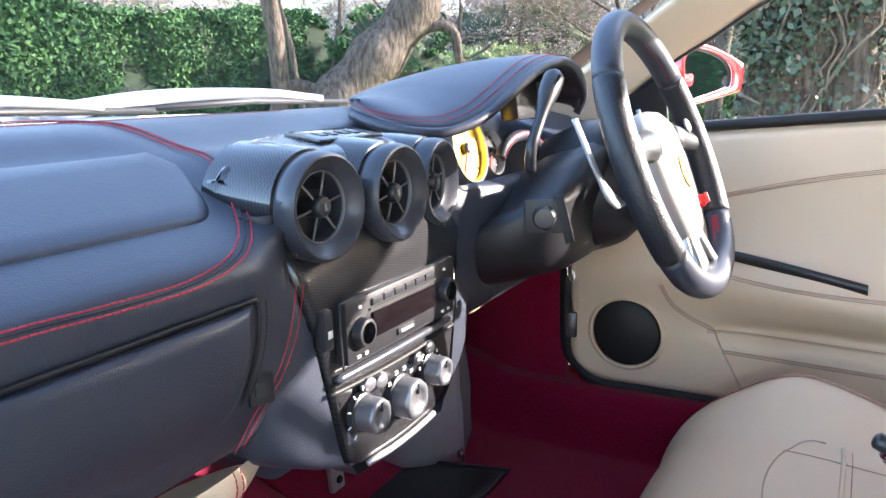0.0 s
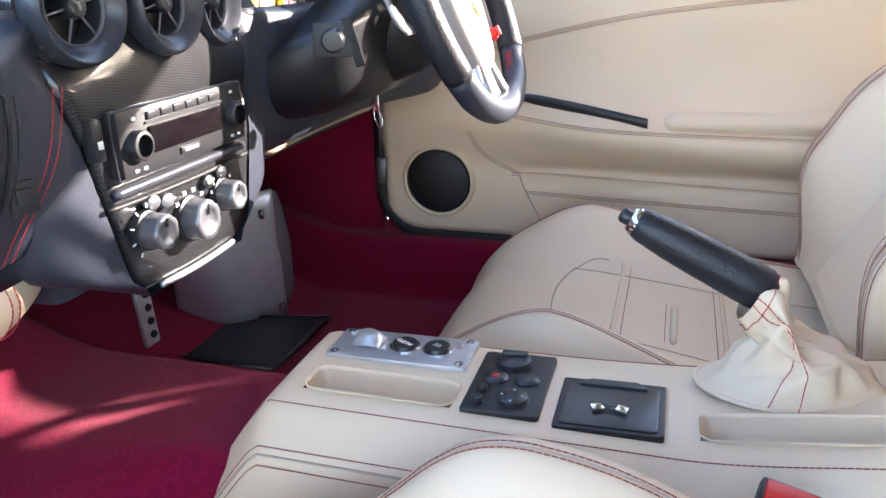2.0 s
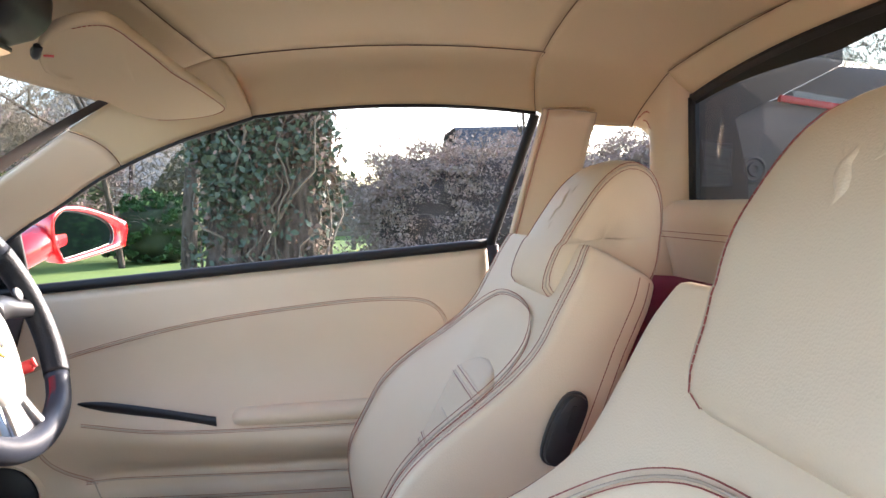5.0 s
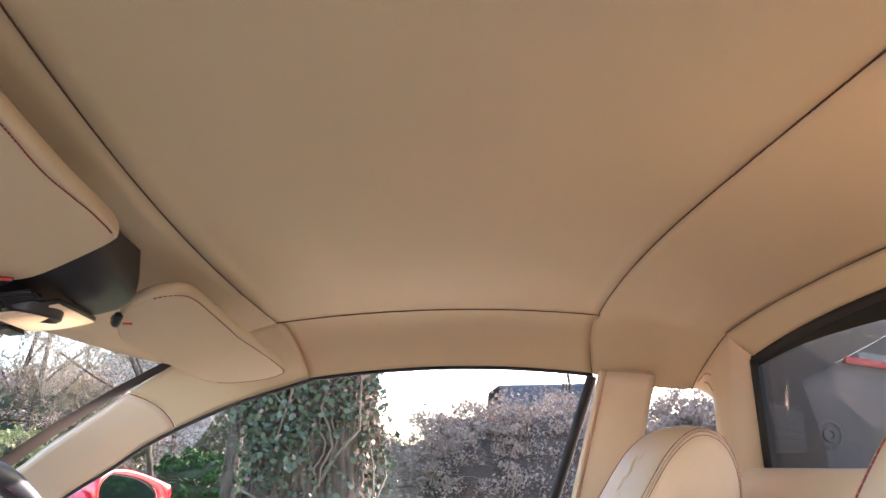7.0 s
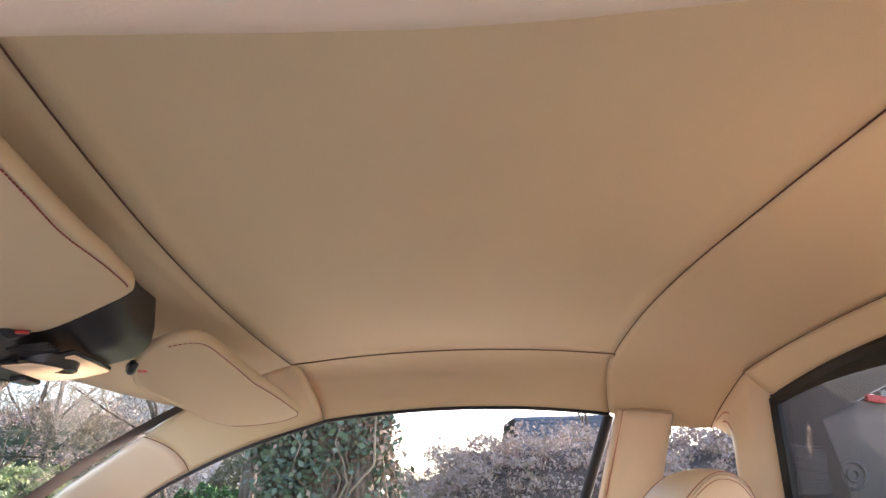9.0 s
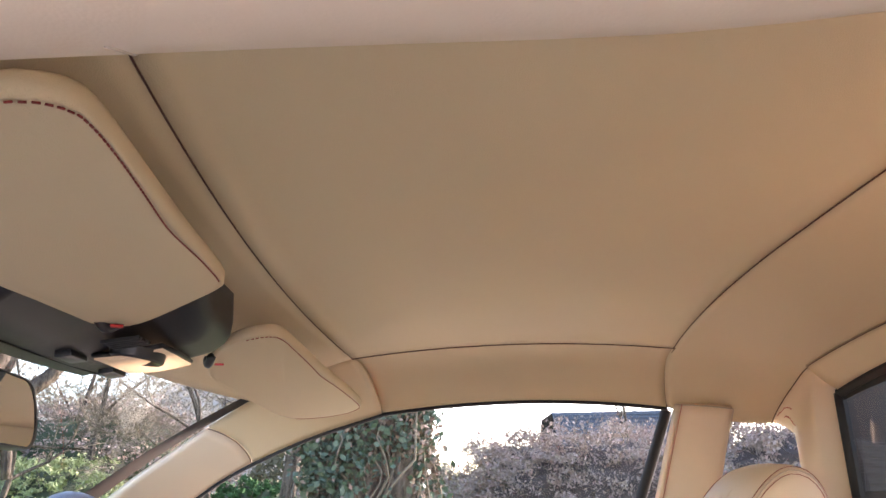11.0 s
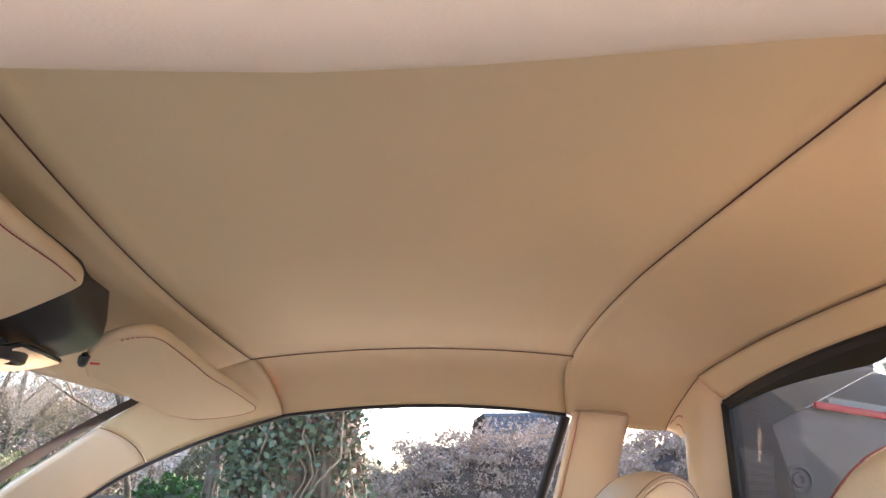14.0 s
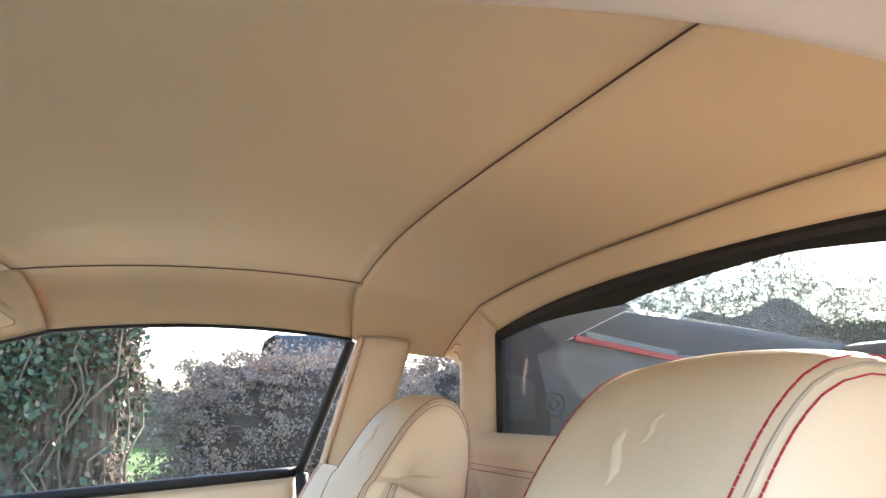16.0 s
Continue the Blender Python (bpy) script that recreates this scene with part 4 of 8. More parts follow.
def vent(x, y, z, yaw):
    """A round air vent: housing, dished ring, six spokes and a hub, facing back."""
    m = pose(x, y, z, 90, 0, 0) @ pose(0, 0, 0, 0, yaw, 0)
    v = thing("air_vent", "round satin black air vent with six thin spokes", "air vent", at=(x, y, z), group="dashboard vents")
    part("housing", lathe([(0.050, -0.065), (0.0475, -0.02), (0.0455, -0.002), (0.0445, 0.004), (0.041, 0.005)], 40, m), CARBON, v, "carbon fibre housing")
    part("ring", lathe([(0.0405, 0.000), (0.0425, 0.006), (0.0432, 0.013), (0.0424, 0.020), (0.0405, 0.0240), (0.0392, 0.0243), (0.0365, 0.0225), (0.0325, 0.0180), (0.0292, 0.0145), (0.0280, 0.0138), (0.0276, 0.011), (0.0274, -0.02)], 48, m), VENT_BLACK, v, "dished satin black ring")
    part("throat", lathe([(0.0, -0.008), (0.0276, -0.008)], 24, m), RUBBER, v)
    part("inner_edge", lathe([(0.0280, 0.0136), (0.0274, 0.0146), (0.0268, 0.0136), (0.0272, 0.011)], 40, m), GREY_TRIM, v)
    for k in range(6):
        a = radians(60 * k + 12)
        part("spoke", tube([m @ Vector((0.006 * math.cos(a), 0.006 * math.sin(a), 0.0115)), m @ Vector((0.0275 * math.cos(a), 0.0275 * math.sin(a), 0.0105))], 0.0010, 6), GREY_TRIM, v)
    part("hub", lathe([(0.0085, -0.004), (0.0090, 0.012), (0.0084, 0.0160), (0.0070, 0.0175), (0.0, 0.0180)], 24, m), SOFT_BLACK, v)
    part("hub_mark", block(0.003, 0.006, 0.0008, m @ pose(0, 0, 0.0182, 0, 0, 15), 0.0003), GREY_TRIM, v)
    part("grip", joined(*[lathe([(0.0, 0.0012), (0.0011, 0.0008), (0.0015, -0.001)], 8, m @ pose(0, 0, 0.0125, 0, 0, t) @ pose(0.0432, 0, 0, 0, 90, 0)) for t in (168, 180, 192, 204, 216, 228)]), VENT_BLACK, v)


for v in VENTS:
    vent(*v)

# radio
radio = thing("car_radio", "black car radio with a dark display and two knobs", "radio", at=(0.004, 0.81, 0.67))
part("body", block(0.180, 0.04, 0.054, pose(0.006, 0.826, 0.697), 0.004), BLACK_PLASTIC, radio)
part("bezel", joined(*[tube(spline([(0.004 + sx * 0.092, 0.8075 + 0.001, 0.697 - 0.027), (0.004 + sx * 0.094, 0.8075, 0.698), (0.004 + sx * 0.092, 0.8085, 0.697 + 0.027)], 8), 0.0010, 6) for sx in (-1, 1)] + [tube([(0.004 - 0.092, 0.808, 0.697 + sz * 0.027), (0.004 + 0.092, 0.808, 0.697 + sz * 0.027)], 0.0010, 6) for sz in (-1, 1)]), SOFT_BLACK, radio)
part("display", block(0.104, 0.004, 0.022, pose(0.003, 0.8055, 0.696), 0.001), SCREEN, radio, "dark unlit display")
for k in range(6):
    part("preset_button", block(0.0155, 0.004, 0.006, pose(-0.041 + 0.0175 * k, 0.8055, 0.7160), 0.0008), SOFT_BLACK, radio)
part("slot", block(0.110, 0.003, 0.0016, pose(0.003, 0.8056, 0.7105)), RUBBER, radio)
part("maker_plate", block(0.028, 0.003, 0.006, pose(0.003, 0.8055, 0.6785), 0.0008), SOFT_BLACK, radio)
part("maker_marks", joined(*[block(0.0022, 0.001, 0.003, pose(-0.006 + 0.003 * k, 0.8038, 0.6785)) for k in range(7)]), PALE_SILVER, radio)
for x in (-0.065, 0.077):
    kn = part("knob", lathe([(0.0125, -0.01), (0.0125, 0.006), (0.0115, 0.008), (0.009, 0.0085)], 28, pose(x, 0.806, 0.695, 90, 0, 0)), BLACK_PLASTIC, radio)
    part("knob_ring", lathe([(0.0095, 0.0084), (0.0092, 0.0098), (0.0070, 0.0098), (0.0068, 0.0086)], 28, pose(x, 0.806, 0.695, 90, 0, 0)), PALE_SILVER, kn, "pale ring on the knob")
    part("knob_cap", lathe([(0.0075, 0.0086), (0.0, 0.0088)], 20, pose(x, 0.806, 0.695, 90, 0, 0)), SOFT_BLACK, kn)
    for dz, dx in ((-0.020, -0.005), (-0.020, 0.006), (0.021, 0.0)):
        part("legend", block(0.004, 0.001, 0.0025, pose(x + dx, 0.8055, 0.695 + dz)), WHITE, radio)
for x in (-0.101, 0.104):
    part("side_rocker", block(0.012, 0.012, 0.034, pose(x * 0.985, 0.8165, 0.705), 0.004), SOFT_BLACK, stack)
    part("rocker_mark", block(0.005, 0.001, 0.006, pose(x * 0.985, 0.8102, 0.702)), WHITE, stack)


part("ledge", tube([Vector((0.006 + lerp(-0.096, 0.096, k / 30), 0.8105 + 0.005 * (2 * k / 30 - 1) ** 2, 0.661 - 0.002 * (2 * k / 30 - 1) ** 2)) for k in range(31)], 0.0042, 10), VENT_BLACK, stack, "glossy ledge below the radio")


# climate knobs
def climate_knob(x, z, r):
    k = thing("climate_knob", "silver rotary climate knob on carbon fibre", "knob", at=(x, 0.80, z), group="climate controls")
    m = pose(x, 0.8115, z, 90, 0, 0)
    part("base", lathe([(r * 1.12, -0.004), (r * 1.12, 0.002), (r * 1.0, 0.003)], 28, m), SOFT_BLACK, k)
    ridge = []
    for kk in range(28):
        a = 2 * math.pi * kk / 28
        ridge.append((a, r * (0.98 if kk % 4 else 0.92)))
    rows = [[m @ Vector((q * f * math.cos(a), q * f * math.sin(a), h)) for a, q in ridge] for f, h in ((1, 0.002), (1, 0.017), (0.95, 0.020), (0.62, 0.0205), (0.58, 0.019), (0.0, 0.019))]
    part("dial", from_grid(rows, closed_v=True), KNOB_SILVER, k, "silver ribbed dial")
    part("pointer", block(0.002, 0.002, r * 0.5, pose(x, 0.7912, z + r * 0.55)), SOFT_BLACK, k)


climate_knob(-0.062, 0.622, 0.0155)
climate_knob(-0.003, 0.614, 0.0190)
climate_knob(0.050, 0.622, 0.0145)
for x, z, mt, lb in ((-0.034, 0.640, KNOB_SILVER, "silver oval button"), (0.028, 0.6405, SOFT_BLACK, ""), (-0.052, 0.6435, KNOB_SILVER, "silver oval button"), (0.050, 0.6435, SOFT_BLACK, "")):
    part("button", lathe([(0.0085, -0.002), (0.0085, 0.003), (0.007, 0.0045), (0.0, 0.005)], 20, pose(x, 0.812, z, 90, 0, 0) @ Matrix.Diagonal((1.0, 0.75, 1, 1))), mt, stack, lb)


def letters(text, size, m, mat, parent, depth=0.0004):
    cu = bpy.data.curves.new("writing", "FONT")
    cu.body, cu.size, cu.align_x, cu.align_y, cu.extrude = text, size, "CENTER", "CENTER", depth
    ob = bpy.data.objects.new("tmp", cu)
    me = bpy.data.meshes.new_from_object(ob)
    bpy.data.objects.remove(ob)
    me.transform(m)
    me.materials.append(mat)
    o = new("writing", me)
    o.parent = parent
    o.matrix_parent_inverse = parent.matrix_basis.inverted()
    return o


letters("OFF", 0.006, pose(0.028, 0.8065, 0.6405, 90, 0, 0), WHITE, stack)
for k, tx in enumerate(("21", "22", "23", "24")):
    a = radians(135 - 30 * k)
    letters(tx, 0.0055, pose(-0.003 + 0.026 * math.cos(a), 0.8095, 0.614 + 0.026 * math.sin(a), 90, 0, 0), WHITE, stack)
tagged(part("dial_marks", joined(*[block(0.0012, 0.001, 0.004, pose(-0.062 + 0.022 * math.cos(radians(a)), 0.8095, 0.622 + 0.022 * math.sin(radians(a)), 0, 90 - a, 0)) for a in (90, 125, 160, 195, 230)] + [block(0.0014, 0.001, 0.003, pose(0.050 + 0.0205 * math.cos(radians(a)), 0.8095, 0.622 + 0.0205 * math.sin(radians(a)))) for a in (20, 45, 135, 160)]), WHITE, stack), kind="stuff")

# instrument hood, dials and column
hood = thing("instrument_binnacle", "black leather instrument hood with red stitching", "instrument binnacle", at=(0.36, 0.95, 0.75))
LIP = spline([(0.150, 0.955, 0.869), (0.142, 0.925, 0.860), (0.143, 0.893, 0.852), (0.160, 0.868, 0.8475), (0.185, 0.850, 0.8475), (0.217, 0.831, 0.858), (0.264, 0.818, 0.881), (0.331, 0.810, 0.910), (0.383, 0.808, 0.921), (0.424, 0.808, 0.924), (0.480, 0.812, 0.917), (0.535, 0.819, 0.893), (0.556, 0.826, 0.870), (0.552, 0.835, 0.852)], 48)
BACK = spline([(0.150, 0.955, 0.872), (0.20, 0.985, 0.876), (0.28, 1.05, 0.876), (0.38, 1.12, 0.876), (0.50, 1.10, 0.872), (0.56, 1.02, 0.866), (0.575, 0.92, 0.855)], 48)


def hood_skin(u, v):
    k = int(round(u * 48))
    a, b = LIP[k], BACK[k]
    mid = (a + b) / 2 + Vector((0, 0.0, 0.030 * math.sin(math.pi * u) + 0.012))
    p = bez(a, mid, b, v)
    return p + Vector((0, 0, 0.004 * smooth_step(0, 0.1, v)))


part("hood", sheet(hood_skin, 48, 20, 0.008), BLACK_LEATHER, hood)
for o in (0.05, 0.09):
    part("stitching", thread([Vector(hood_skin(k / 48, o)) + Vector((0, -0.0006, 0.0008)) for k in range(49)]), RED_THREAD, hood, flat=True)
part("lip_roll", tube([p + Vector((0, 0.002, -0.005)) for p in LIP], 0.006, 8), BLACK_LEATHER, hood)
part("inner_lining", sheet(lambda u, v: Vector(hood_skin(u, v * 0.6)) + Vector((0, 0.004, -0.011 * min(1, 4 * u, 4 * (1 - u)))), 48, 8), BLACK_LEATHER, hood)
part("dial_panel", block(0.27, 0.02, 0.11, pose(0.365, 0.985, 0.79, -12, 0, 0), 0.01), BLACK_PLASTIC, hood)
# small screen housing under the high end of the hood
part("screen_pod", block(0.11, 0.03, 0.062, pose(0.486, 0.895, 0.872, -6, 0, 0), 0.008), SOFT_BLACK, hood)
# grey patch laid on the dark pod as its pale window reflection
part("screen_reflection", block(0.030, 0.004, 0.036, pose(0.520, 0.879, 0.876, -6, 0, 0), 0.003), GREY_TRIM, hood, "small grey patch for a pale reflection")
ARCH_ROLL = spline([(0.425, 0.905, 0.790), (0.436, 0.902, 0.806), (0.460, 0.900, 0.816), (0.500, 0.898, 0.818), (0.548, 0.900, 0.805), (0.570, 0.904, 0.784), (0.575, 0.906, 0.765)], 40)
part("dial_roll", tube(ARCH_ROLL, 0.008, 10), BLACK_LEATHER, hood, "leather roll round the dials")
part("stitching", joined(*[thread([p + Vector((0, -0.0072 + 0.002 * o, 0.0035 + 0.002 * o)) for p in ARCH_ROLL], 0.0044, 0.0006, 0.0007) for o in (-1, 1)]), RED_THREAD, hood, flat=True)


def dial(x, z, r, mat, label, y=0.930):
    d = thing("gauge", label + " in the instrument cluster", "gauge", at=(x, y, z), group="instrument dials")
    m = pose(x, y, z, 78, 0, 0)
    part("face", lathe([(0.0, 0.0), (r * 0.93, 0.0)], 32, m), mat, d)
    part("bezel", lathe([(r * 0.92, -0.004), (r * 0.93, 0.010), (r * 0.97, 0.012), (r * 1.01, 0.008), (r * 1.08, -0.004), (r * 1.16, -0.02)], 36, m), PALE_SILVER, d, "pale metal bezel")
    part("hub", lathe([(r * 0.16, 0), (r * 0.16, 0.006), (r * 0.1, 0.009), (0, 0.009)], 16, m), SOFT_BLACK, d)
    part("needle", block(r * 0.05, r * 0.75, 0.002, m @ pose(-r * 0.2, -r * 0.3, 0.006, 0, 0, -35)), RED_PLASTIC, d)
    part("marks", joined(*[block(r * 0.03, r * 0.12, 0.0008, m @ pose(r * 0.8 * math.cos(radians(a)), r * 0.8 * math.sin(radians(a)), 0.001, 0, 0, a - 90)) for a in range(-45, 230, 30)]), SOFT_BLACK if mat is YELLOW else WHITE, d)


dial(0.364, 0.808, 0.050, YELLOW, "yellow rev counter with a pale bezel")
dial(0.470, 0.792, 0.034, SOFT_BLACK, "black speedometer", 0.945)

col = thing("steering_column", "black steering column cowl with a round control", "steering column", at=(0.36, 0.80, 0.65))
secs = []
for y, cx, cz, hw, hh in ((0.96, 0.36, 0.690, 0.19, 0.055), (0.88, 0.36, 0.700, 0.19, 0.060), (0.80, 0.355, 0.735, 0.186, 0.078), (0.745, 0.355, 0.752, 0.176, 0.078), (0.728, 0.358, 0.758, 0.150, 0.066), (0.722, 0.360, 0.765, 0.10, 0.055)):
    secs.append([Vector((cx + hw * math.copysign(abs(math.cos(a)) ** 0.55, math.cos(a)), y - 0.012 * math.sin(a), cz + hh * (lerp(0.38, 1.0, smooth_step(-0.95, 0.15, math.cos(a))) if math.sin(a) > 0 else 1.0) * math.copysign(abs(math.sin(a)) ** (0.6 if math.sin(a) > 0 else 0.9), math.sin(a)))) for a in (2 * math.pi * k / 36 for k in range(36))])
part("cowl", from_grid(secs, closed_v=True, caps=True), BLACK_PLASTIC, col)
part("cowl_joint", tube([(0.176, 0.80 - 0.001, 0.735), (0.180, 0.745, 0.742), (0.205, 0.726, 0.748)], 0.0012, 5), RUBBER, col)
part("control_plate", block(0.006, 0.042, 0.036, pose(0.180, 0.742, 0.755, 0, 0, 18), 0.003), BLACK_PLASTIC, col)
part("control_knob", lathe([(0.012, 0.0), (0.0125, 0.008), (0.010, 0.013), (0.0, 0.014)], 20, pose(0.177, 0.740, 0.755, 0, -90, 18)), SOFT_BLACK, col)
part("neck", lathe([(0.075, -0.05), (0.078, 0.0), (0.066, 0.035), (0.05, 0.045)], 28, pose(0.366, 0.735, 0.772, 69, 0, 0)), BLACK_PLASTIC, col)
stalk = spline([(0.235, 0.780, 0.795), (0.232, 0.777, 0.822), (0.252, 0.775, 0.850), (0.272, 0.775, 0.874), (0.292, 0.775, 0.893), (0.306, 0.776, 0.902)], 24)
part("stalk", tube(stalk, [0.0065 + 0.006 * smooth_step(0.45, 0.8, k / 24) - 0.009 * smooth_step(0.93, 1, k / 24) for k in range(25)], 10), SOFT_BLACK, col, "black column stalk")
part("paddle_slot", block(0.004, 0.010, 0.052, pose(0.186, 0.722, 0.752, -14, 0, 30), 0.0015), RUBBER, col)
# side switch pod and lower cover beside the column
part("switch_pod", block(0.055, 0.05, 0.075, pose(0.155, 0.860, 0.700, 0, 0, -12), 0.01), BLACK_PLASTIC, dash)
part("pod_buttons", joined(*[lathe([(0.005, 0), (0.005, 0.004), (0.0, 0.005)], 12, pose(0.150 + 0.014 * a, 0.832 + 0.003 * a, 0.692 + 0.018 * b, 90, 0, -12)) for a in (0, 1) for b in (0, 1)]), SOFT_BLACK, dash)
part("lower_cover", block(0.42, 0.16, 0.030, pose(0.44, 0.965, 0.622, -10, 0, 0), 0.012), BLACK_LEATHER, dash)
KN = [Vector((lerp(0.235, 0.64, k / 20), 0.885 + 0.01 * math.sin(math.pi * k / 20), 0.624)) for k in range(21)]
part("driver_knee_roll", tube(KN, [0.019 * math.sqrt(max(0.05, min(1, k / 2, (20 - k) / 2))) for k in range(21)], 14), CREAM, dash, "cream leather knee roll")
part("stitching", joined(*[thread([q + Vector((0, -0.0188 * math.cos(a), 0.0188 * math.sin(a))) for q in KN[2:19]]) for a in (0.35, 0.75)]), RED_THREAD, dash, flat=True)
keys = thing("car_keys", "silver key ring hanging with a black fob", "keys", at=(0.50, 0.80, 0.60))
for k, dx in enumerate((0, 0.012)):
    part("ring", tube([Vector((0.515 + dx + 0.012 * math.cos(a), 0.792 + 0.004 * math.sin(a + k), 0.610 + 0.014 * math.sin(a))) for a in (2 * math.pi * q / 20 for q in range(20))], 0.0009, 6, closed=True), CHROME, keys)
part("key", block(0.003, 0.012, 0.030, pose(0.515, 0.795, 0.632), 0.001), CHROME, keys)
part("strap", tube([(0.52, 0.792, 0.596), (0.523, 0.794, 0.57), (0.521, 0.792, 0.545)], 0.0018, 6), SOFT_BLACK, keys)
part("fob", block(0.010, 0.016, 0.040, pose(0.521, 0.792, 0.527, 0, 6, 10), 0.004), SOFT_BLACK, keys)
keys.matrix_basis = Matrix.Translation((0.50, 0.84, 0.60))

# steering wheel
C = Vector((0.368, 0.657, 0.801))
MW = Matrix.Translation(C) @ pose(0, 0, 0, 69, 0, 0)
wheel = thing("steering_wheel", "black leather steering wheel with perforated grips and red stitching", "steering wheel", at=C)


def rim_pt(a):
    r = 0.166
    x, y = r * math.cos(a), r * math.sin(a)
    if y < -0.125:
        y = -0.125 + (y + 0.125) * 0.72
    return Vector((x, y, 0))


PERF = material("perforated_leather", (0.014, 0.016, 0.021), 0.45, grain=0.6, grain_size=420, vary=0.1)
for a0, a1, mt, nm in ((-35, 35, PERF, "grip"), (35, 145, BLACK_LEATHER, "rim_top"), (145, 215, PERF, "grip"), (215, 325, BLACK_LEATHER, "rim_bottom")):
    pts = [rim_pt(radians(lerp(a0, a1, k / 30))) for k in range(31)]
    bm = tube(pts, 0.0172 if mt is PERF else 0.0165, 16)
    bm.transform(MW)
    part(nm, bm, mt, wheel)
for a0, a1 in ((38, 70), (-62, -38), (110, 142)):
    bm = joined(*[tube([rim_pt(radians(lerp(a0, a1, k / 26))) * 0.909 + Vector((0.002 * math.sin(radians(a0)), 0, -0.004)), rim_pt(radians(lerp(a0, a1, (k + 0.4) / 26))) * 0.909 + Vector((0, 0, 0.005))], 0.0010, 4) for k in range(26)])
    bm.transform(MW)
    part("stitching", bm, RED_THREAD, wheel, flat=True)
SPOKE_W = material("pale_grey_leather", (0.38, 0.37, 0.345), 0.5, grain=0.3, grain_size=700, vary=0.03)
boss = [(x * 0.001, y * 0.001) for x, y in ((-52, 50), (-30, 62), (0, 66), (30, 62), (52, 50), (60, 20), (56, -15), (42, -50), (26, -72), (0, -76), (-26, -72), (-42, -50), (-56, -15), (-60, 20))]
bp = [(p.x, p.y) for p in spline([(x, y, 0) for x, y in boss], 56, closed=True)][:-1]
rows = [[MW @ Vector((x * f * 1.12, y * f * 1.2 - 0.018, h - 0.004)) for x, y in bp] for f, h in ((0.96, -0.035), (1.0, -0.014), (0.98, -0.004), (0.93, 0.004), (0.82, 0.009), (0.5, 0.013), (0.2, 0.014), (0.01, 0.014))]
part("airbag_boss", from_grid(rows, closed_v=True), SPOKE_W, wheel, "pale leather airbag cover")
part("badge_rim", lathe([(0.0, 0.021), (0.0175, 0.021), (0.019, 0.018)], 24, MW @ pose(0, -0.022, -0.010) @ Matrix.Diagonal((0.9, 1.15, 1, 1))), CHROME, wheel)
part("badge", lathe([(0.0, 0.0225), (0.0165, 0.0222), (0.017, 0.0205)], 24, MW @ pose(0, -0.022, -0.010) @ Matrix.Diagonal((0.9, 1.15, 1, 1))), YELLOW, wheel, "plain yellow oval badge")
part("badge_mark", block(0.006, 0.015, 0.001, MW @ pose(0, -0.022, 0.0128, 0, 0, 12), 0.0004), SOFT_BLACK, wheel)
for s in (1, -1):
    pts = spline([(s * 0.050, 0.018, -0.004), (s * 0.09, 0.020, -0.010), (s * 0.13, 0.012, -0.006), (s * 0.160, 0.006, 0.0)], 12)
    bm = tube(pts, [lerp(0.020, 0.013, k / 12) for k in range(13)], 10)
    bm.transform(MW @ Matrix.Diagonal((1, 1, 0.6, 1)))
    part("spoke", bm, SOFT_BLACK, wheel)
    pts = spline([(s * 0.016, -0.062, -0.004), (s * 0.022, -0.095, -0.008), (s * 0.030, -0.125, -0.004), (s * 0.040, -0.148, 0.0)], 12)
    bm = tube(pts, 0.010, 10)
    bm.transform(MW @ Matrix.Diagonal((1, 1, 0.6, 1)))
    part("spoke", bm, SILVER, wheel, "satin silver lower spoke")
    part("thumb_button", lathe([(0.010, 0), (0.010, 0.003), (0.007, 0.005), (0, 0.0055)], 18, MW @ pose(s * 0.128, 0.030, 0.002)), GREY_TRIM, wheel)
bm = outline_plate([(-0.030, -0.070), (0.030, -0.070), (0.045, -0.140), (0.030, -0.150), (-0.030, -0.150), (-0.045, -0.140)], 0.008, MW @ pose(0, 0, -0.004), 0.002)
part("lower_plate", bm, SILVER, wheel, "satin silver lower plate")
part("drive_switch", lathe([(0.0085, 0), (0.0085, 0.010), (0.006, 0.013), (0, 0.0135)], 18, MW @ pose(0.066, -0.066, -0.006)), RED_PLASTIC, wheel, "red rotary switch")
part("drive_lever", block(0.004, 0.013, 0.005, MW @ pose(0.066, -0.064, 0.010), 0.0015), RED_PLASTIC, wheel)
part("start_button", lathe([(0.0095, 0), (0.0095, 0.006), (0, 0.008)], 18, MW @ pose(-0.092, -0.064, -0.016)), RED_PLASTIC, wheel, "red starter button")
for s in (-1, 1):
    pts = spline([(s * 0.086, -0.034, -0.048), (s * 0.108, -0.014, -0.050), (s * 0.121, 0.018, -0.050), (s * 0.129, 0.074, -0.050)], 20)
    rows = [[MW @ (p + Vector((d * w * s, 0, h))) for d, h in ((-1, 0.0018), (1, 0.0018), (1, -0.0018), (-1, -0.0018))] for p, w in ((p, 0.0055 + 0.011 * (1 - smooth_step(0.1, 0.45, k / 20))) for k, p in enumerate(pts))]
    part("shift_paddle", from_grid(rows, closed_v=True, caps=True), PALE_SILVER, wheel, "silver gear paddle")

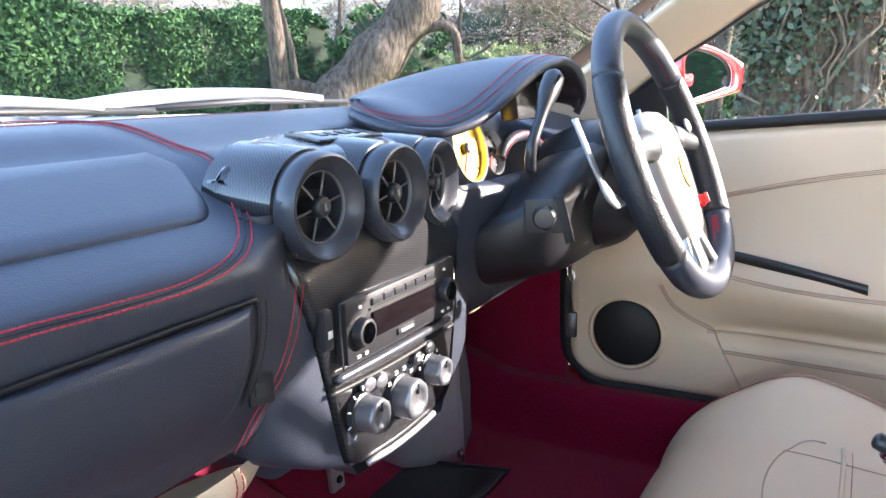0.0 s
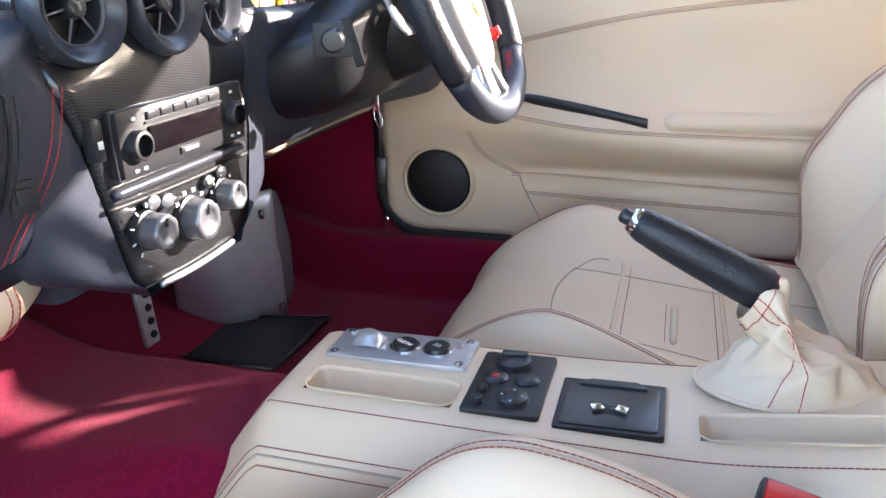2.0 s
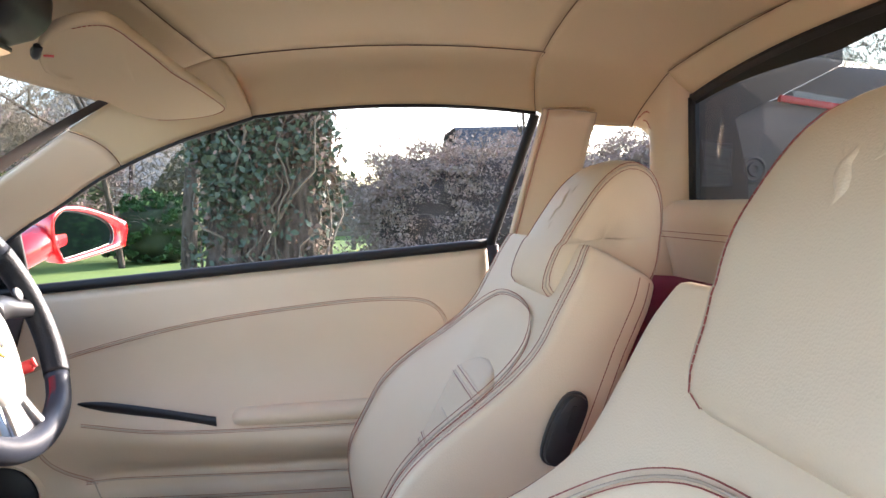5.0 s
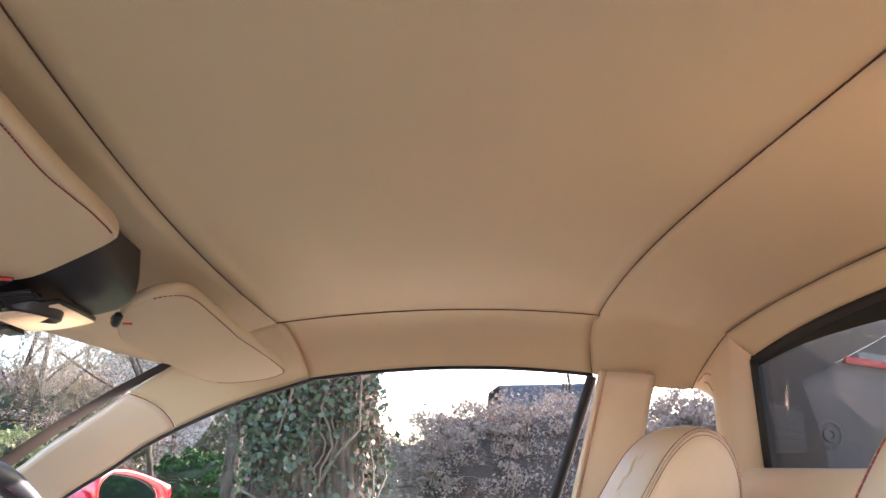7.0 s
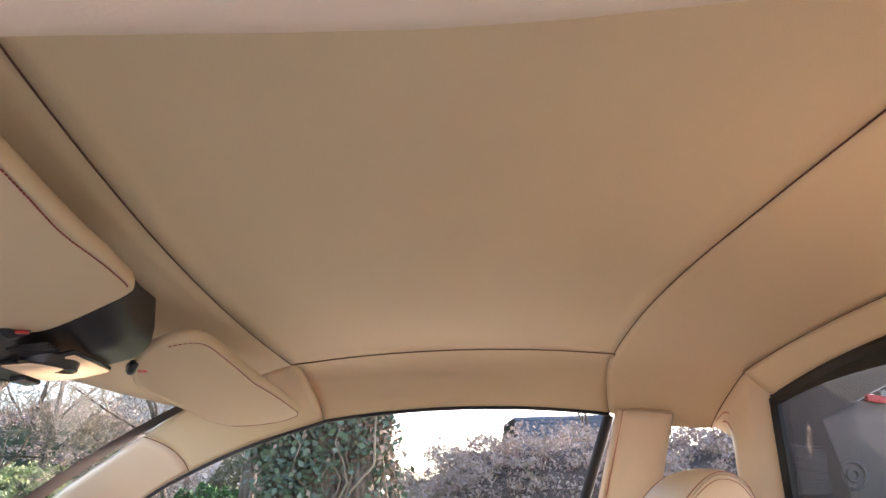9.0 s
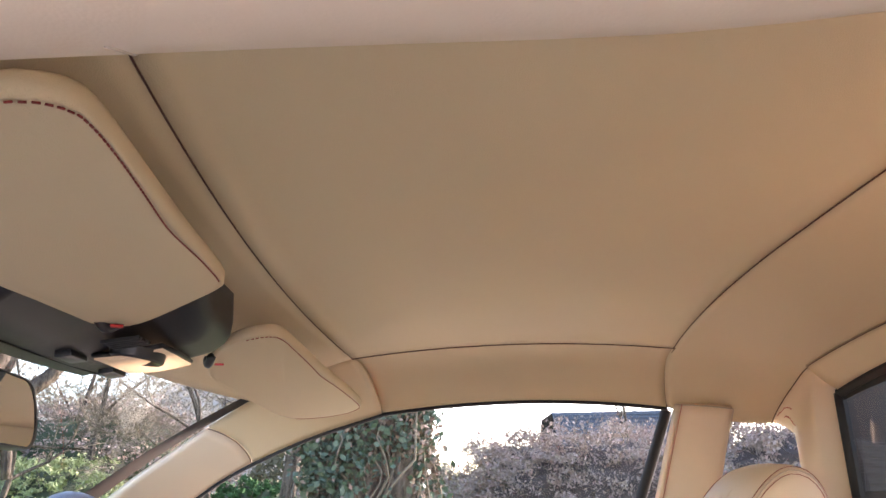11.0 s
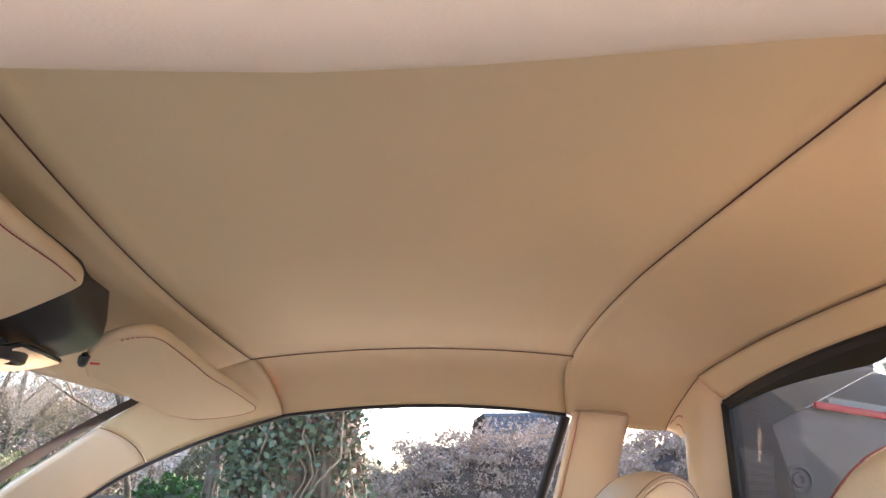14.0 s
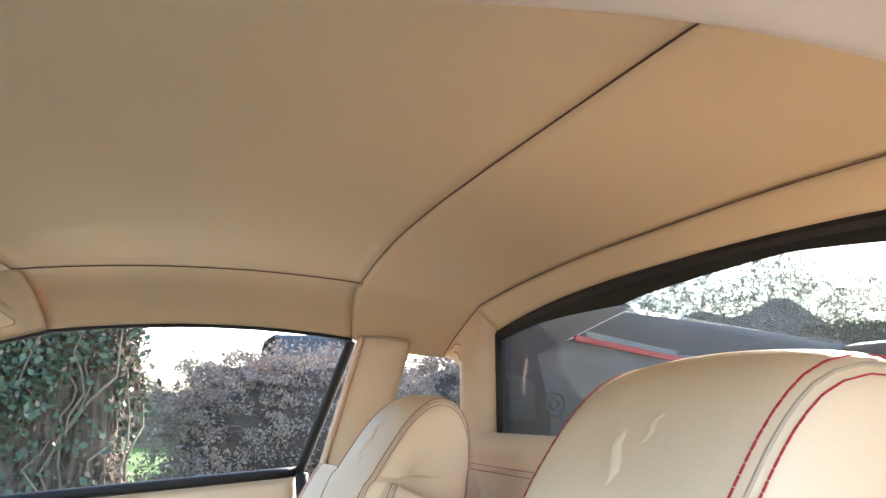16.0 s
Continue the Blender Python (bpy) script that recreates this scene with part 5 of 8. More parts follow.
# footwell metalwork
kick = thing("footwell_panel", "brushed aluminium panel bolted in the driver's footwell", "metal panel", at=(0.4, 1.03, 0.27))
part("plate", sheet(lambda u, v: (lerp(0.405, 0.503, u) - 0.022 * math.sin(math.pi * u), lerp(1.165, 1.022, u) - 0.018 * math.sin(math.pi * u), lerp(0.262, 0.49, v)), 20, 8, 0.006), ALU, kick)
part("side_flange", sheet(lambda u, v: (lerp(0.508, 0.615, u), lerp(1.025, 1.06, u), lerp(0.265, lerp(0.485, 0.36, u ** 2), v)), 8, 6, 0.006), GREY_TRIM, kick, "grey side flange")
part("edge_trim", tube([(0.506, 1.022, 0.262), (0.506, 1.024, 0.36), (0.5, 1.035, 0.485)], 0.004, 8), ALU, kick)
for x, y, z in ((0.492, 1.020, 0.285), (0.475, 1.030, 0.455)):
    part("bolt", lathe([(0.009, 0), (0.0085, 0.003), (0.004, 0.004), (0.0035, 0.001), (0, 0.001)], 16, pose(x, y, z, 90, 0, 0)), CHROME, kick)
pedal = thing("pedal", "drilled silver pedal under the dashboard", "pedal", at=(0.25, 1.1, 0.30))
part("plate", block(0.030, 0.008, 0.095, pose(0.232, 1.082, 0.382, -4, 0, 0), 0.004), PALE_SILVER, pedal)
part("stud", joined(*[lathe([(0.006, 0), (0.005, 0.003), (0, 0.003)], 10, pose(0.232, 1.0775 - 0.001 * k, 0.412 - 0.020 * k, 88, 0, 0)) for k in range(4)]), RUBBER, pedal)
part("lever", tube([(0.232, 1.09, 0.42), (0.24, 1.16, 0.55), (0.25, 1.2, 0.62)], 0.010, 8), RUBBER, pedal)
mat_ = thing("floor_mat", "black heel mat on the driver's carpet", "floor mat", at=(0.39, 1.05, 0.265))
q = [(0.300, 0.935), (0.49, 0.93), (0.435, 1.165), (0.310, 1.165)]
def mat_face(u, v):
    a, b = Vector((*q[0], 0)).lerp(Vector((*q[1], 0)), u), Vector((*q[3], 0)).lerp(Vector((*q[2], 0)), u)
    p = a.lerp(b, v)
    return p.x, p.y, 0.268
part("mat", sheet(mat_face, 12, 12, -0.006), RUBBER, mat_)
part("mat_edge", tube([Vector(mat_face(*c)) + Vector((0, 0, 0.006)) for c in ((0, 0), (1, 0), (1, 1), (0, 1), (0, 0))], 0.004, 6), SOFT_BLACK, mat_)

# ---- centre console ----
console = thing("centre_console", "cream leather centre console with red stitched edges", "console", at=(0.0, 0.45, 0.3))


def con_z(y):
    return 0.4785 + 0.024 * smooth_step(0.38, 0.16, y) - 1.1 * max(0, y - 0.715) - 4.0 * max(0, y - 0.715) ** 2


def con_section(y):
    """Across the console, from its left foot over the top to its right foot."""
    z = con_z(y)
    k = 0.012
    l, r = -0.064, 0.074 + 0.02 * smooth_step(0.5, 0.2, y)
    return [(-0.114, max(0.25, z - 0.26)), (-0.108, z - 0.16), (-0.102, z - 0.075), (-0.0985, z - 0.045), (-0.0965, z - 0.036), (-0.092, z - 0.030), (-0.074, z - 0.010), (l - 0.004, z - 0.003), (l + 0.006, z), (lerp(l, r, 0.3), z + 0.001), (lerp(l, r, 0.7), z + 0.001), (r - 0.008, z), (r, z - 0.003), (r + 0.006, z - 0.015), (r + 0.012, z - 0.08), (r + 0.02, max(0.25, z - 0.26))]


ROWS = [(lerp(0.05, 0.86, k / 85)) for k in range(86)]
# the trays are let into the top as open boxes
HOLES = ((-0.046, -0.004, 0.556, 0.694, 0.030), (-0.044, -0.004, 0.212, 0.362, 0.022))
bm = from_grid([[Vector((x, y, z)) for x, z in con_section(y)] for y in ROWS])
part("console_body", bm, CREAM, console)
part("front_cap", sheet(lambda u, v: (lerp(-0.112, 0.09, u), 0.86 + 0.004 * math.sin(math.pi * u), lerp(0.25, max(0.255, con_z(0.86) - 0.01), v)), 6, 4, 0.01), CREAM, console)


def top_line(off, y0, y1, side, dz=0.0012):
    out = []
    for k in range(81):
        y = lerp(y0, y1, k / 80)
        sct = con_section(y)
        x, z = sct[side]
        out.append(Vector((x + off, y, z + dz)))
    return out


for o in (0.0, 0.006):
    part("stitching", thread(top_line(o + 0.002, 0.06, 0.85, 7)), DARK_THREAD, console, flat=True)
part("stitching", thread(top_line(-0.002, 0.06, 0.85, 12)), DARK_THREAD, console, flat=True)
for sd in (3, 5):
    part("stitching", thread(top_line(-0.0012, 0.06, 0.85, sd, 0.0)), DARK_THREAD, console, flat=True)
part("seam", tube(top_line(-0.0008, 0.06, 0.85, 4, 0.0), 0.0012, 5), GROOVE, console)


def tray(x0, x1, y0, y1, d, nm, lip):
    """A shallow lined tray sunk in a raised leather lip."""
    cx, cy = (x0 + x1) / 2, (y0 + y1) / 2
    o = [(cx + x, cy + y) for x, y in round_rect(x1 - x0, y1 - y0, 0.012, 6)]
    rows = []
    for f, dz in ((1.0, 0.0025), (0.985, 0.0035), (0.955, 0.003), (0.93, -0.002), (0.90, -d), (0.55, -d), (0.01, -d)):
        rows.append([Vector((cx + (x - cx) * (f if f < 0.9 else 1 - (1 - f) * 1.0), cy + (y - cy) * (1 - (1 - f) * (0.35 if f >= 0.9 else 1)), con_z(y) + dz)) for x, y in o])
    return part(nm, from_grid(rows, closed_v=True), CREAM, console, "sunken cream tray")
# top skin is opened over the trays
me = bpy.data.objects["console_body"].data
bm = bmesh.new()
bm.from_mesh(me)
for x0, x1, y0, y1, d in HOLES:
    for x in (x0 + 0.002, x1 - 0.002):
        bmesh.ops.bisect_plane(bm, geom=bm.verts[:] + bm.edges[:] + bm.faces[:], plane_co=(x, 0, 0), plane_no=(1, 0, 0))
    for y in (y0 + 0.002, y1 - 0.002):
        bmesh.ops.bisect_plane(bm, geom=bm.verts[:] + bm.edges[:] + bm.faces[:], plane_co=(0, y, 0), plane_no=(0, 1, 0))
    gone = [f for f in bm.faces if x0 + 0.002 < f.calc_center_median().x < x1 - 0.002 and y0 + 0.002 < f.calc_center_median().y < y1 - 0.002 and f.calc_center_median().z > con_z(f.calc_center_median().y) - 0.01]
    bmesh.ops.delete(bm, geom=gone, context="FACES")
bm.to_mesh(me)
bm.free()
for h in HOLES:
    tray(*h, "tray", 0.004)

# drive control plate
plate = thing("control_plate", "satin metal control plate with two round buttons", "control plate", at=(0.042, 0.63, 0.48))
PT = pose(0.042, 0.629, con_z(0.63) + 0.0045, -0.8, 0, 0)
part("plate", outline_plate(round_rect(0.056, 0.138, 0.004), 0.005, PT, 0.0008), PALE_SILVER, plate)
for x, y in ((-0.022, 0.061), (0.022, 0.061), (-0.022, -0.061), (0.022, -0.061)):
    part("screw", lathe([(0.0042, 0), (0.004, 0.0012), (0.002, 0.0012), (0.0018, 0.0002), (0, 0.0002)], 12, PT @ pose(x, y, 0)), CHROME, plate)
for y, tx in ((-0.0015, "AUTO"), (-0.0340, "LC")):
    b = part("button", lathe([(0.0125, 0), (0.0125, 0.0035), (0.0118, 0.0045), (0, 0.0045)], 28, PT @ pose(0.002, y, 0)), SOFT_BLACK, plate, "black round button")
    part("button_ring", lathe([(0.0145, 0.0), (0.0145, 0.0012), (0.0128, 0.0012)], 28, PT @ pose(0.002, y, 0)), CHROME, plate)
    letters(tx, 0.0070, PT @ pose(0.002, y, 0.0046, 0, 0, 60), WHITE, plate)
rows = []
for k in range(13):
    a = math.pi * k / 12
    rows.append([PT @ Vector((0.002 + w, 0.036 + 0.015 * math.cos(a), 0.0005 + h * math.sin(a))) for w, h in ((-0.012, 0.002), (-0.006, 0.008), (0.006, 0.012), (0.012, 0.004))])
part("reverse_lever", from_grid(rows), PALE_SILVER, plate, "silver lever tab")
part("plate_mark", joined(*[block(0.003, 0.010, 0.0006, PT @ pose(0.010 + 0.004 * k, -0.0505, 0.0003, 0, 0, -18)) for k in range(3)]), SILVER, plate)

# switch panel
sw = thing("switch_panel", "matt black switch panel with round buttons", "switch panel", at=(0.005, 0.517, 0.48))
SP = pose(0.0045, 0.5165, con_z(0.517) + 0.0040, -1.5, 0, 0)
part("panel", outline_plate(round_rect(0.104, 0.066, 0.004), 0.008, SP, 0.001), BLACK_PLASTIC, sw)
for x, y, r, h in ((0.034, 0.004, 0.0165, 0.004), (0.004, 0.014, 0.0105, 0.0015), (0.004, -0.014, 0.0105, 0.0015), (-0.030, -0.008, 0.0130, 0.004), (-0.018, 0.021, 0.005, 0.004), (-0.036, 0.021, 0.005, 0.004)):
    part("switch", lathe([(r * 1.06, 0), (r * 1.06, 0.001), (r, 0.0012), (r * 0.97, h), (r * 0.8, h + 0.001), (0, h + 0.001)], 24, SP @ pose(x, y, 0)), SOFT_BLACK, sw)
part("pull_tab", block(0.007, 0.024, 0.005, SP @ pose(0.040, 0.004, 0.006), 0.002), SOFT_BLACK, sw)
part("switch_mark", block(0.006, 0.006, 0.0004, SP @ pose(0.004, 0.014, 0.0028)), RED_PLASTIC, sw)
part("switch_mark", joined(*[block(0.0008, 0.006, 0.0004, SP @ pose(0.001 + 0.003 * k, -0.014, 0.0028)) for k in range(3)]), GREY_TRIM, sw)
part("switch_mark", joined(*[block(0.0016, 0.0016, 0.0004, SP @ pose(-0.030 + 0.009 * math.cos(a), -0.008 + 0.009 * math.sin(a), 0.0052)) for a in (0, 1.57, 3.14, 4.71)]), WHITE, sw)

# ashtray lid with crossed badges
ash = thing("ashtray", "closed black tray lid with a small chrome badge", "tray", at=(-0.013, 0.43, 0.485))
AP = pose(-0.0125, 0.4295, con_z(0.43) + 0.0040, -1.5, 0, 0)
part("frame", outline_plate(round_rect(0.078, 0.086, 0.003), 0.010, AP, 0.001), BLACK_PLASTIC, ash)
part("lid", outline_plate(round_rect(0.066, 0.076, 0.004), 0.003, AP @ pose(-0.002, 0, 0.0012), 0.0008), SOFT_BLACK, ash)
part("lid_lip", outline_plate([(0.026, 0.028), (0.026, -0.028), (0.036, -0.020), (0.036, 0.020)], 0.003, AP @ pose(0, 0, 0.0030), 0.001), SOFT_BLACK, ash)
for a, x, y in ((35, -0.010, 0.002), (-35, -0.010, -0.002)):
    part("badge_staff", block(0.0012, 0.026, 0.001, AP @ pose(x, y, 0.0032, 0, 0, a)), CHROME, ash)
for y in (0.010, -0.010):
    part("badge_flag", outline_plate([(-0.004, -0.005), (0.004, -0.004), (0.0045, 0.005), (-0.0035, 0.0045)], 0.0012, AP @ pose(-0.010, y, 0.0042, 0, 0, 20 if y > 0 else -20), 0.0002), CHROME, ash)

# handbrake
hb = thing("handbrake", "black perforated leather handbrake lever in a cream gaiter", "handbrake", at=(0.05, 0.28, 0.49))
A, B = Vector((0.046, 0.425, 0.624)), Vector((0.046, 0.300, 0.562))
d = (B - A).normalized()
pts = [A + d * t for t in (0.0, 0.003, 0.010, 0.020, 0.035, 0.055, 0.08, 0.10, 0.118, 0.125)]
part("grip", tube(pts, [0.006, 0.0115, 0.0140, 0.0150, 0.0165, 0.0175, 0.0182, 0.0188, 0.0185, 0.015], 20), PERF, hb, "perforated black leather grip")
part("release_button", tube([A - d * 0.010, A - d * 0.008, A + d * 0.002], [0.004, 0.0065, 0.0068], 14), SOFT_BLACK, hb)
part("end_ring", tube([A - d * 0.001, A + d * 0.004, A + d * 0.007], [0.0095, 0.0120, 0.0120], 16), CHROME, hb, "dark chrome end ring")
secs = []
GU = Vector((0, d.z, -d.y))
# centre height, half depth and half width of the gaiter on its way down
GAIT = [((0.327, 0.566), 0.0215, 0.0210), ((0.306, 0.549), 0.0320, 0.0260), ((0.286, 0.528), 0.0420, 0.0310), ((0.285, 0.506), 0.0560, 0.0380), ((0.288, 0.4865), 0.0760, 0.0440)]
line = spline([(c[0], c[1], r) for c, r, w in GAIT], 24)
wide = spline([(k * 0.02, w, 0) for k, (c, r, w) in enumerate(GAIT)], 24)
for k in range(25):
    t = k / 24
    c = Vector((0.046, line[k].x, line[k].y))
    rx, ry = wide[k].y, line[k].z
    ring = []
    for j in range(64):
        a = 2 * math.pi * j / 64
        # folds run down and across, deepest half way
        w = math.sin(math.pi * min(1, t * 1.05)) ** 0.8
        f = w * (0.0042 * math.sin(5 * a + 6 * t) + 0.0030 * math.sin(8 * a - 11 * t + 1.3) + 0.0018 * math.sin(13 * a + 17 * t))
        off = (Vector((rx * math.cos(a), 0, 0)) + GU * (ry * math.sin(a))).lerp(Vector((rx * math.cos(a), ry * math.sin(a), 0)), smooth_step(0.1, 0.7, t))
        ring.append(c + off + off.normalized() * f + Vector((0, 0, 0.005 * w * math.sin(3 * a + 15 * t))))
    secs.append(ring)
part("gaiter", from_grid(secs, closed_v=True), CREAM, hb, "gathered cream leather gaiter")
part("gaiter_base", tube(secs[-1], 0.0022, 8, closed=True), CREAM, hb, "rolled leather base ring")


def outward(k, j):
    q = secs[k][j]
    m_ = (q + secs[k][(j + 32) % 64]) / 2
    return q + (q - m_).normalized() * 0.0011


for off in (29, 32):
    part("stitching", thread([outward(k, off) for k in range(25)]), RED_THREAD, hb, flat=True)
part("collar_stitching", thread([outward(2, j) for j in range(64)] + [outward(2, 0)]), RED_THREAD, hb, flat=True)

# passenger belt buckle
bk = thing("belt_buckle", "black seat belt buckle with a red release button", "belt buckle", at=(-0.12, 0.30, 0.44))
BM = pose(-0.122, 0.312, 0.470, 8, -6, -12)
part("casing", block(0.024, 0.040, 0.066, BM, 0.004), BLACK_PLASTIC, bk)
part("release", block(0.018, 0.033, 0.010, BM @ pose(-0.0015, 0, 0.0305), 0.002), RED_PLASTIC, bk, "red release button")
part("stalk", block(0.012, 0.024, 0.08, BM @ pose(0, -0.004, -0.065), 0.003), RUBBER, bk)

# ---- seats ----
SPINE = spline([(0, 0.205, 0.40), (0, 0.165, 0.48), (0, 0.110, 0.58), (0, 0.055, 0.68), (0, -0.003, 0.785), (0, -0.045, 0.86), (0, -0.062, 0.890)], 60)


def spine_at(s):
    k = min(59, max(0, int(s * 60)))
    p = SPINE[k].lerp(SPINE[k + 1], s * 60 - k)
    t = (SPINE[min(60, k + 2)] - SPINE[max(0, k - 1)]).normalized()
    return p, Vector((0, t.z, -t.y))


BOLSTER = [0.10, 0.42, 0.50, 0.80]


def back_w(s):
    return 0.222 + 0.018 * math.sin(math.pi * min(1, s * 1.2)) - 0.014 * smooth_step(0.90, 1.0, s) ** 2


ARCH = [(0.198, 0.03), (0.205, 0.2), (0.206, 0.45), (0.198, 0.62), (0.172, 0.74), (0.118, 0.805), (0.05, 0.828), (0.0, 0.83)]


def arch_w(s):
    for (a, p), (b, q) in zip(ARCH, ARCH[1:]):
        if p <= s <= q:
            return lerp(a, b, (s - p) / (q - p))
    return 0.198 if s < 0.1 else -0.02


def back_depth(a, s):
    """Height of the cushion over the spine at a metres from the middle."""
    w = back_w(s)
    k = abs(a) / w
    bol = 0.006 + 0.076 * smooth_step(BOLSTER[0], BOLSTER[1], s) * (1 - smooth_step(BOLSTER[2], BOLSTER[3], s))
    h = bol * smooth_step(0.42, 0.90, k)
    # the panel inside the stitched arch lies a little lower
    h -= 0.006 * smooth_step(-0.002, 0.014, arch_w(s) - abs(a)) * smooth_step(0.86, 0.80, s)
    return h


def back_pt(a, s, lift=0.0):
    p, n = spine_at(s)
    return p + Vector((a, 0, 0)) + n * (back_depth(a, s) + lift)


CUSH = spline([(0, 0.700, 0.270), (0, 0.692, 0.330), (0, 0.664, 0.375), (0, 0.610, 0.400), (0, 0.52, 0.408), (0, 0.40, 0.395), (0, 0.28, 0.378), (0, 0.16, 0.368)], 60)


def cush_pt(a, s, lift=0.0, dome=(0.048, 0.50, 0.11)):
    k = min(59, max(0, int(s * 60)))
    p = CUSH[k].lerp(CUSH[k + 1], s * 60 - k)
    t = (CUSH[min(60, k + 2)] - CUSH[max(0, k - 1)]).normalized()
    n = Vector((0, abs(t.z), abs(t.y)))
    w = cush_w(s)
    q = abs(a) / w
    h = smooth_step(0.42, 0.86, q) * (0.020 + dome[0] * math.exp(-(abs(p.y - dome[1]) / (dome[2] * (1 if p.y > dome[1] else 1.25))) ** (dome[3] if len(dome) > 3 else 2)))
    h -= 0.05 * smooth_step(0.89, 1.0, q) ** 2
    y_bow = -0.05 * q ** 3 * (1 - smooth_step(0.1, 0.5, s))
    return p + Vector((a, y_bow, 0)) + n * (h + lift)


def cush_w(s):
    return 0.225 + 0.02 * smooth_step(0.2, 0.7, s)


def skin(pt, wf, s0, s1, ns, na, dive):
    """Front skin, then sides that fall behind it."""
    rows = []
    for i in range(ns + 1):
        s = lerp(s0, s1, i / ns)
        w = wf(s)
        row = []
        for j in range(na + 1):
            row.append(pt(w * (2 * j / na - 1), s))
        row = [row[0] + dive(s) * f + Vector((0.012 * f, 0, 0)) for f in (1.0, 0.66, 0.33)] + row + [row[-1] + dive(s) * f - Vector((0.012 * f, 0, 0)) for f in (0.33, 0.66, 1.0)]
        rows.append(row)
    return rows


def seat(cx, dy, dz, label, puff=0.0, dome=(0.048, 0.50, 0.11), hy=0.0, hz=0.0, bolster=(0.10, 0.42, 0.50, 0.80)):
    BOLSTER[:] = bolster
    seat_ = thing("front_seat", label, "seat", at=(cx, 0.35 + dy, 0.25 + dz), group="front seats")
    M = Matrix.Translation((cx, dy, dz))

    def cp(a, s, lift=0.0):
        return cush_pt(a, s, lift, dome) + Vector((0, 0, puff * smooth_step(0.05, 0.4, s)))

    def put(name, bm, mat, lab="", flat=False):
        bm.transform(M)
        return part(name, bm, mat, seat_, lab, flat)

    def section(s):
        """A closed ring round the backrest: padded front, rounded edges, sides and back."""
        w, D = back_w(s), lerp(0.125, 0.085, s)
        p, n = spine_at(s)
        d = back_depth(w, s)
        edge = [(w - 0.0045, d - 0.0012), (w - 0.0015, d - 0.004), (w, d - 0.010), (w + 0.003, d - 0.035), (w + 0.002, lerp(d, -D, 0.55)), (w - 0.002, 0.028 - D), (w - 0.006, 0.014 - D), (w - 0.014, 0.004 - D), (w - 0.030, -D)]
        ring = [(-a, h) for a, h in edge[::-1]] + [(a, back_depth(a, s)) for a in (lerp(0.0085 - w, w - 0.0085, j / 44) for j in range(45))] + edge + [(0.10, -D - 0.012), (0.0, -D - 0.016), (-0.10, -D - 0.012)]
        return [p + Vector((a, 0, 0)) + n * h for a, h in ring]

    rows = [section(i / 61.5) for i in range(61)]
    tip = (SPINE[60] - SPINE[57]).normalized()
    top = rows[-1]
    mid = sum(top, Vector()) / len(top)
    for f, up in ((0.985, 0.003), (0.95, 0.006), (0.88, 0.008), (0.6, 0.010), (0.02, 0.011)):
        rows.append([Vector((lerp(mid.x, q.x, 1 - (1 - f) * (0.35 if f > 0.8 else 1)), lerp(mid.y, q.y, f), lerp(mid.z, q.z, f))) + tip * up for q in top])
    put("backrest", from_grid(rows, closed_v=True), CREAM, "cream leather backrest with raised side bolsters")
    # seams of the backrest: along both bolster edges and the rear edges
    for sgn in (-1, 1):
        fr = [i for i in range(1, 61)] + [61, 62, 63]
        def col(j):
            over = [0 if cx > 0 else int(round(4 * smooth_step(0.40, 0.62, i / 60))) for i in fr]
            return [rows[i][(9 + 44 - j + o if sgn > 0 else 9 + j - o)] for i, o in zip(fr, over)]
        n_at = [spine_at(min(1, i / 60))[1] for i in fr]
        for j, o in ((2, 0.0010), (0, 0.0010)):
            put("stitching", thread([q + n * o for q, n in zip(col(j), n_at)], 0.0040, 0.0007, 0.0005), DARK_THREAD, "", True)
        put("seam", tube([q.lerp(r, 0.5) + n * 0.0002 for q, r, n in zip(col(1), col(1), n_at)], 0.0009, 5), GROOVE)
        for e in (5, 6):
            put("stitching", thread([rows[i][(8 - e if sgn < 0 else 9 + 44 + 1 + e)] + Vector((sgn * 0.0010, 0, 0)) for i in range(1, 62)], 0.0040, 0.0007, 0.0005), DARK_THREAD, "", True)
    # shoulder arch above the middle panel
    half = ARCH[:-1]
    arch = [(-a, s) for a, s in half] + half[::-1]
    line = [back_pt(p.x, p.y, 0.001) for p in spline([(a, s, 0) for a, s in arch], 120)]
    put("stitching", joined(thread(line, 0.0040, 0.0007, 0.0005), thread([p + Vector((0, 0.002, 0.0075)) for p in line], 0.0040, 0.0007, 0.0005)), DARK_THREAD, "", True)
    put("seam", tube([p + Vector((0, 0.0004, 0.003)) for p in line], 0.001, 5), GROOVE)
    # raised padded tongue with cross rolls
    def tongue(u, v):
        s = lerp(0.04, 0.665 if cx > 0 else 0.775, v)
        w = 0.104 * math.sqrt(max(0.0, 1 - max(0, (v - 0.82) / 0.18) ** 2)) + 0.0005
        a = (2 * u - 1) * w
        k = min(u * 11, (1 - u) * 11, 1)
        return back_pt(a, s, -0.004 + 0.018 * math.sqrt(max(0, 1 - (1 - k) ** 2)) * (1 if v < 0.8 else max(0.1, 1 - ((v - 0.8) / 0.2) ** 4)))
    put("middle_panel", sheet(tongue, 24, 60, 0.003), CREAM, "raised cream middle panel")
    for e in (0, 1):
        put("seam", tube([Vector(tongue(e, v / 60)) + Vector(((0.5 - e) * -0.003, 0.004, 0.002)) for v in range(2, 59)], 0.0011, 5), GROOVE)
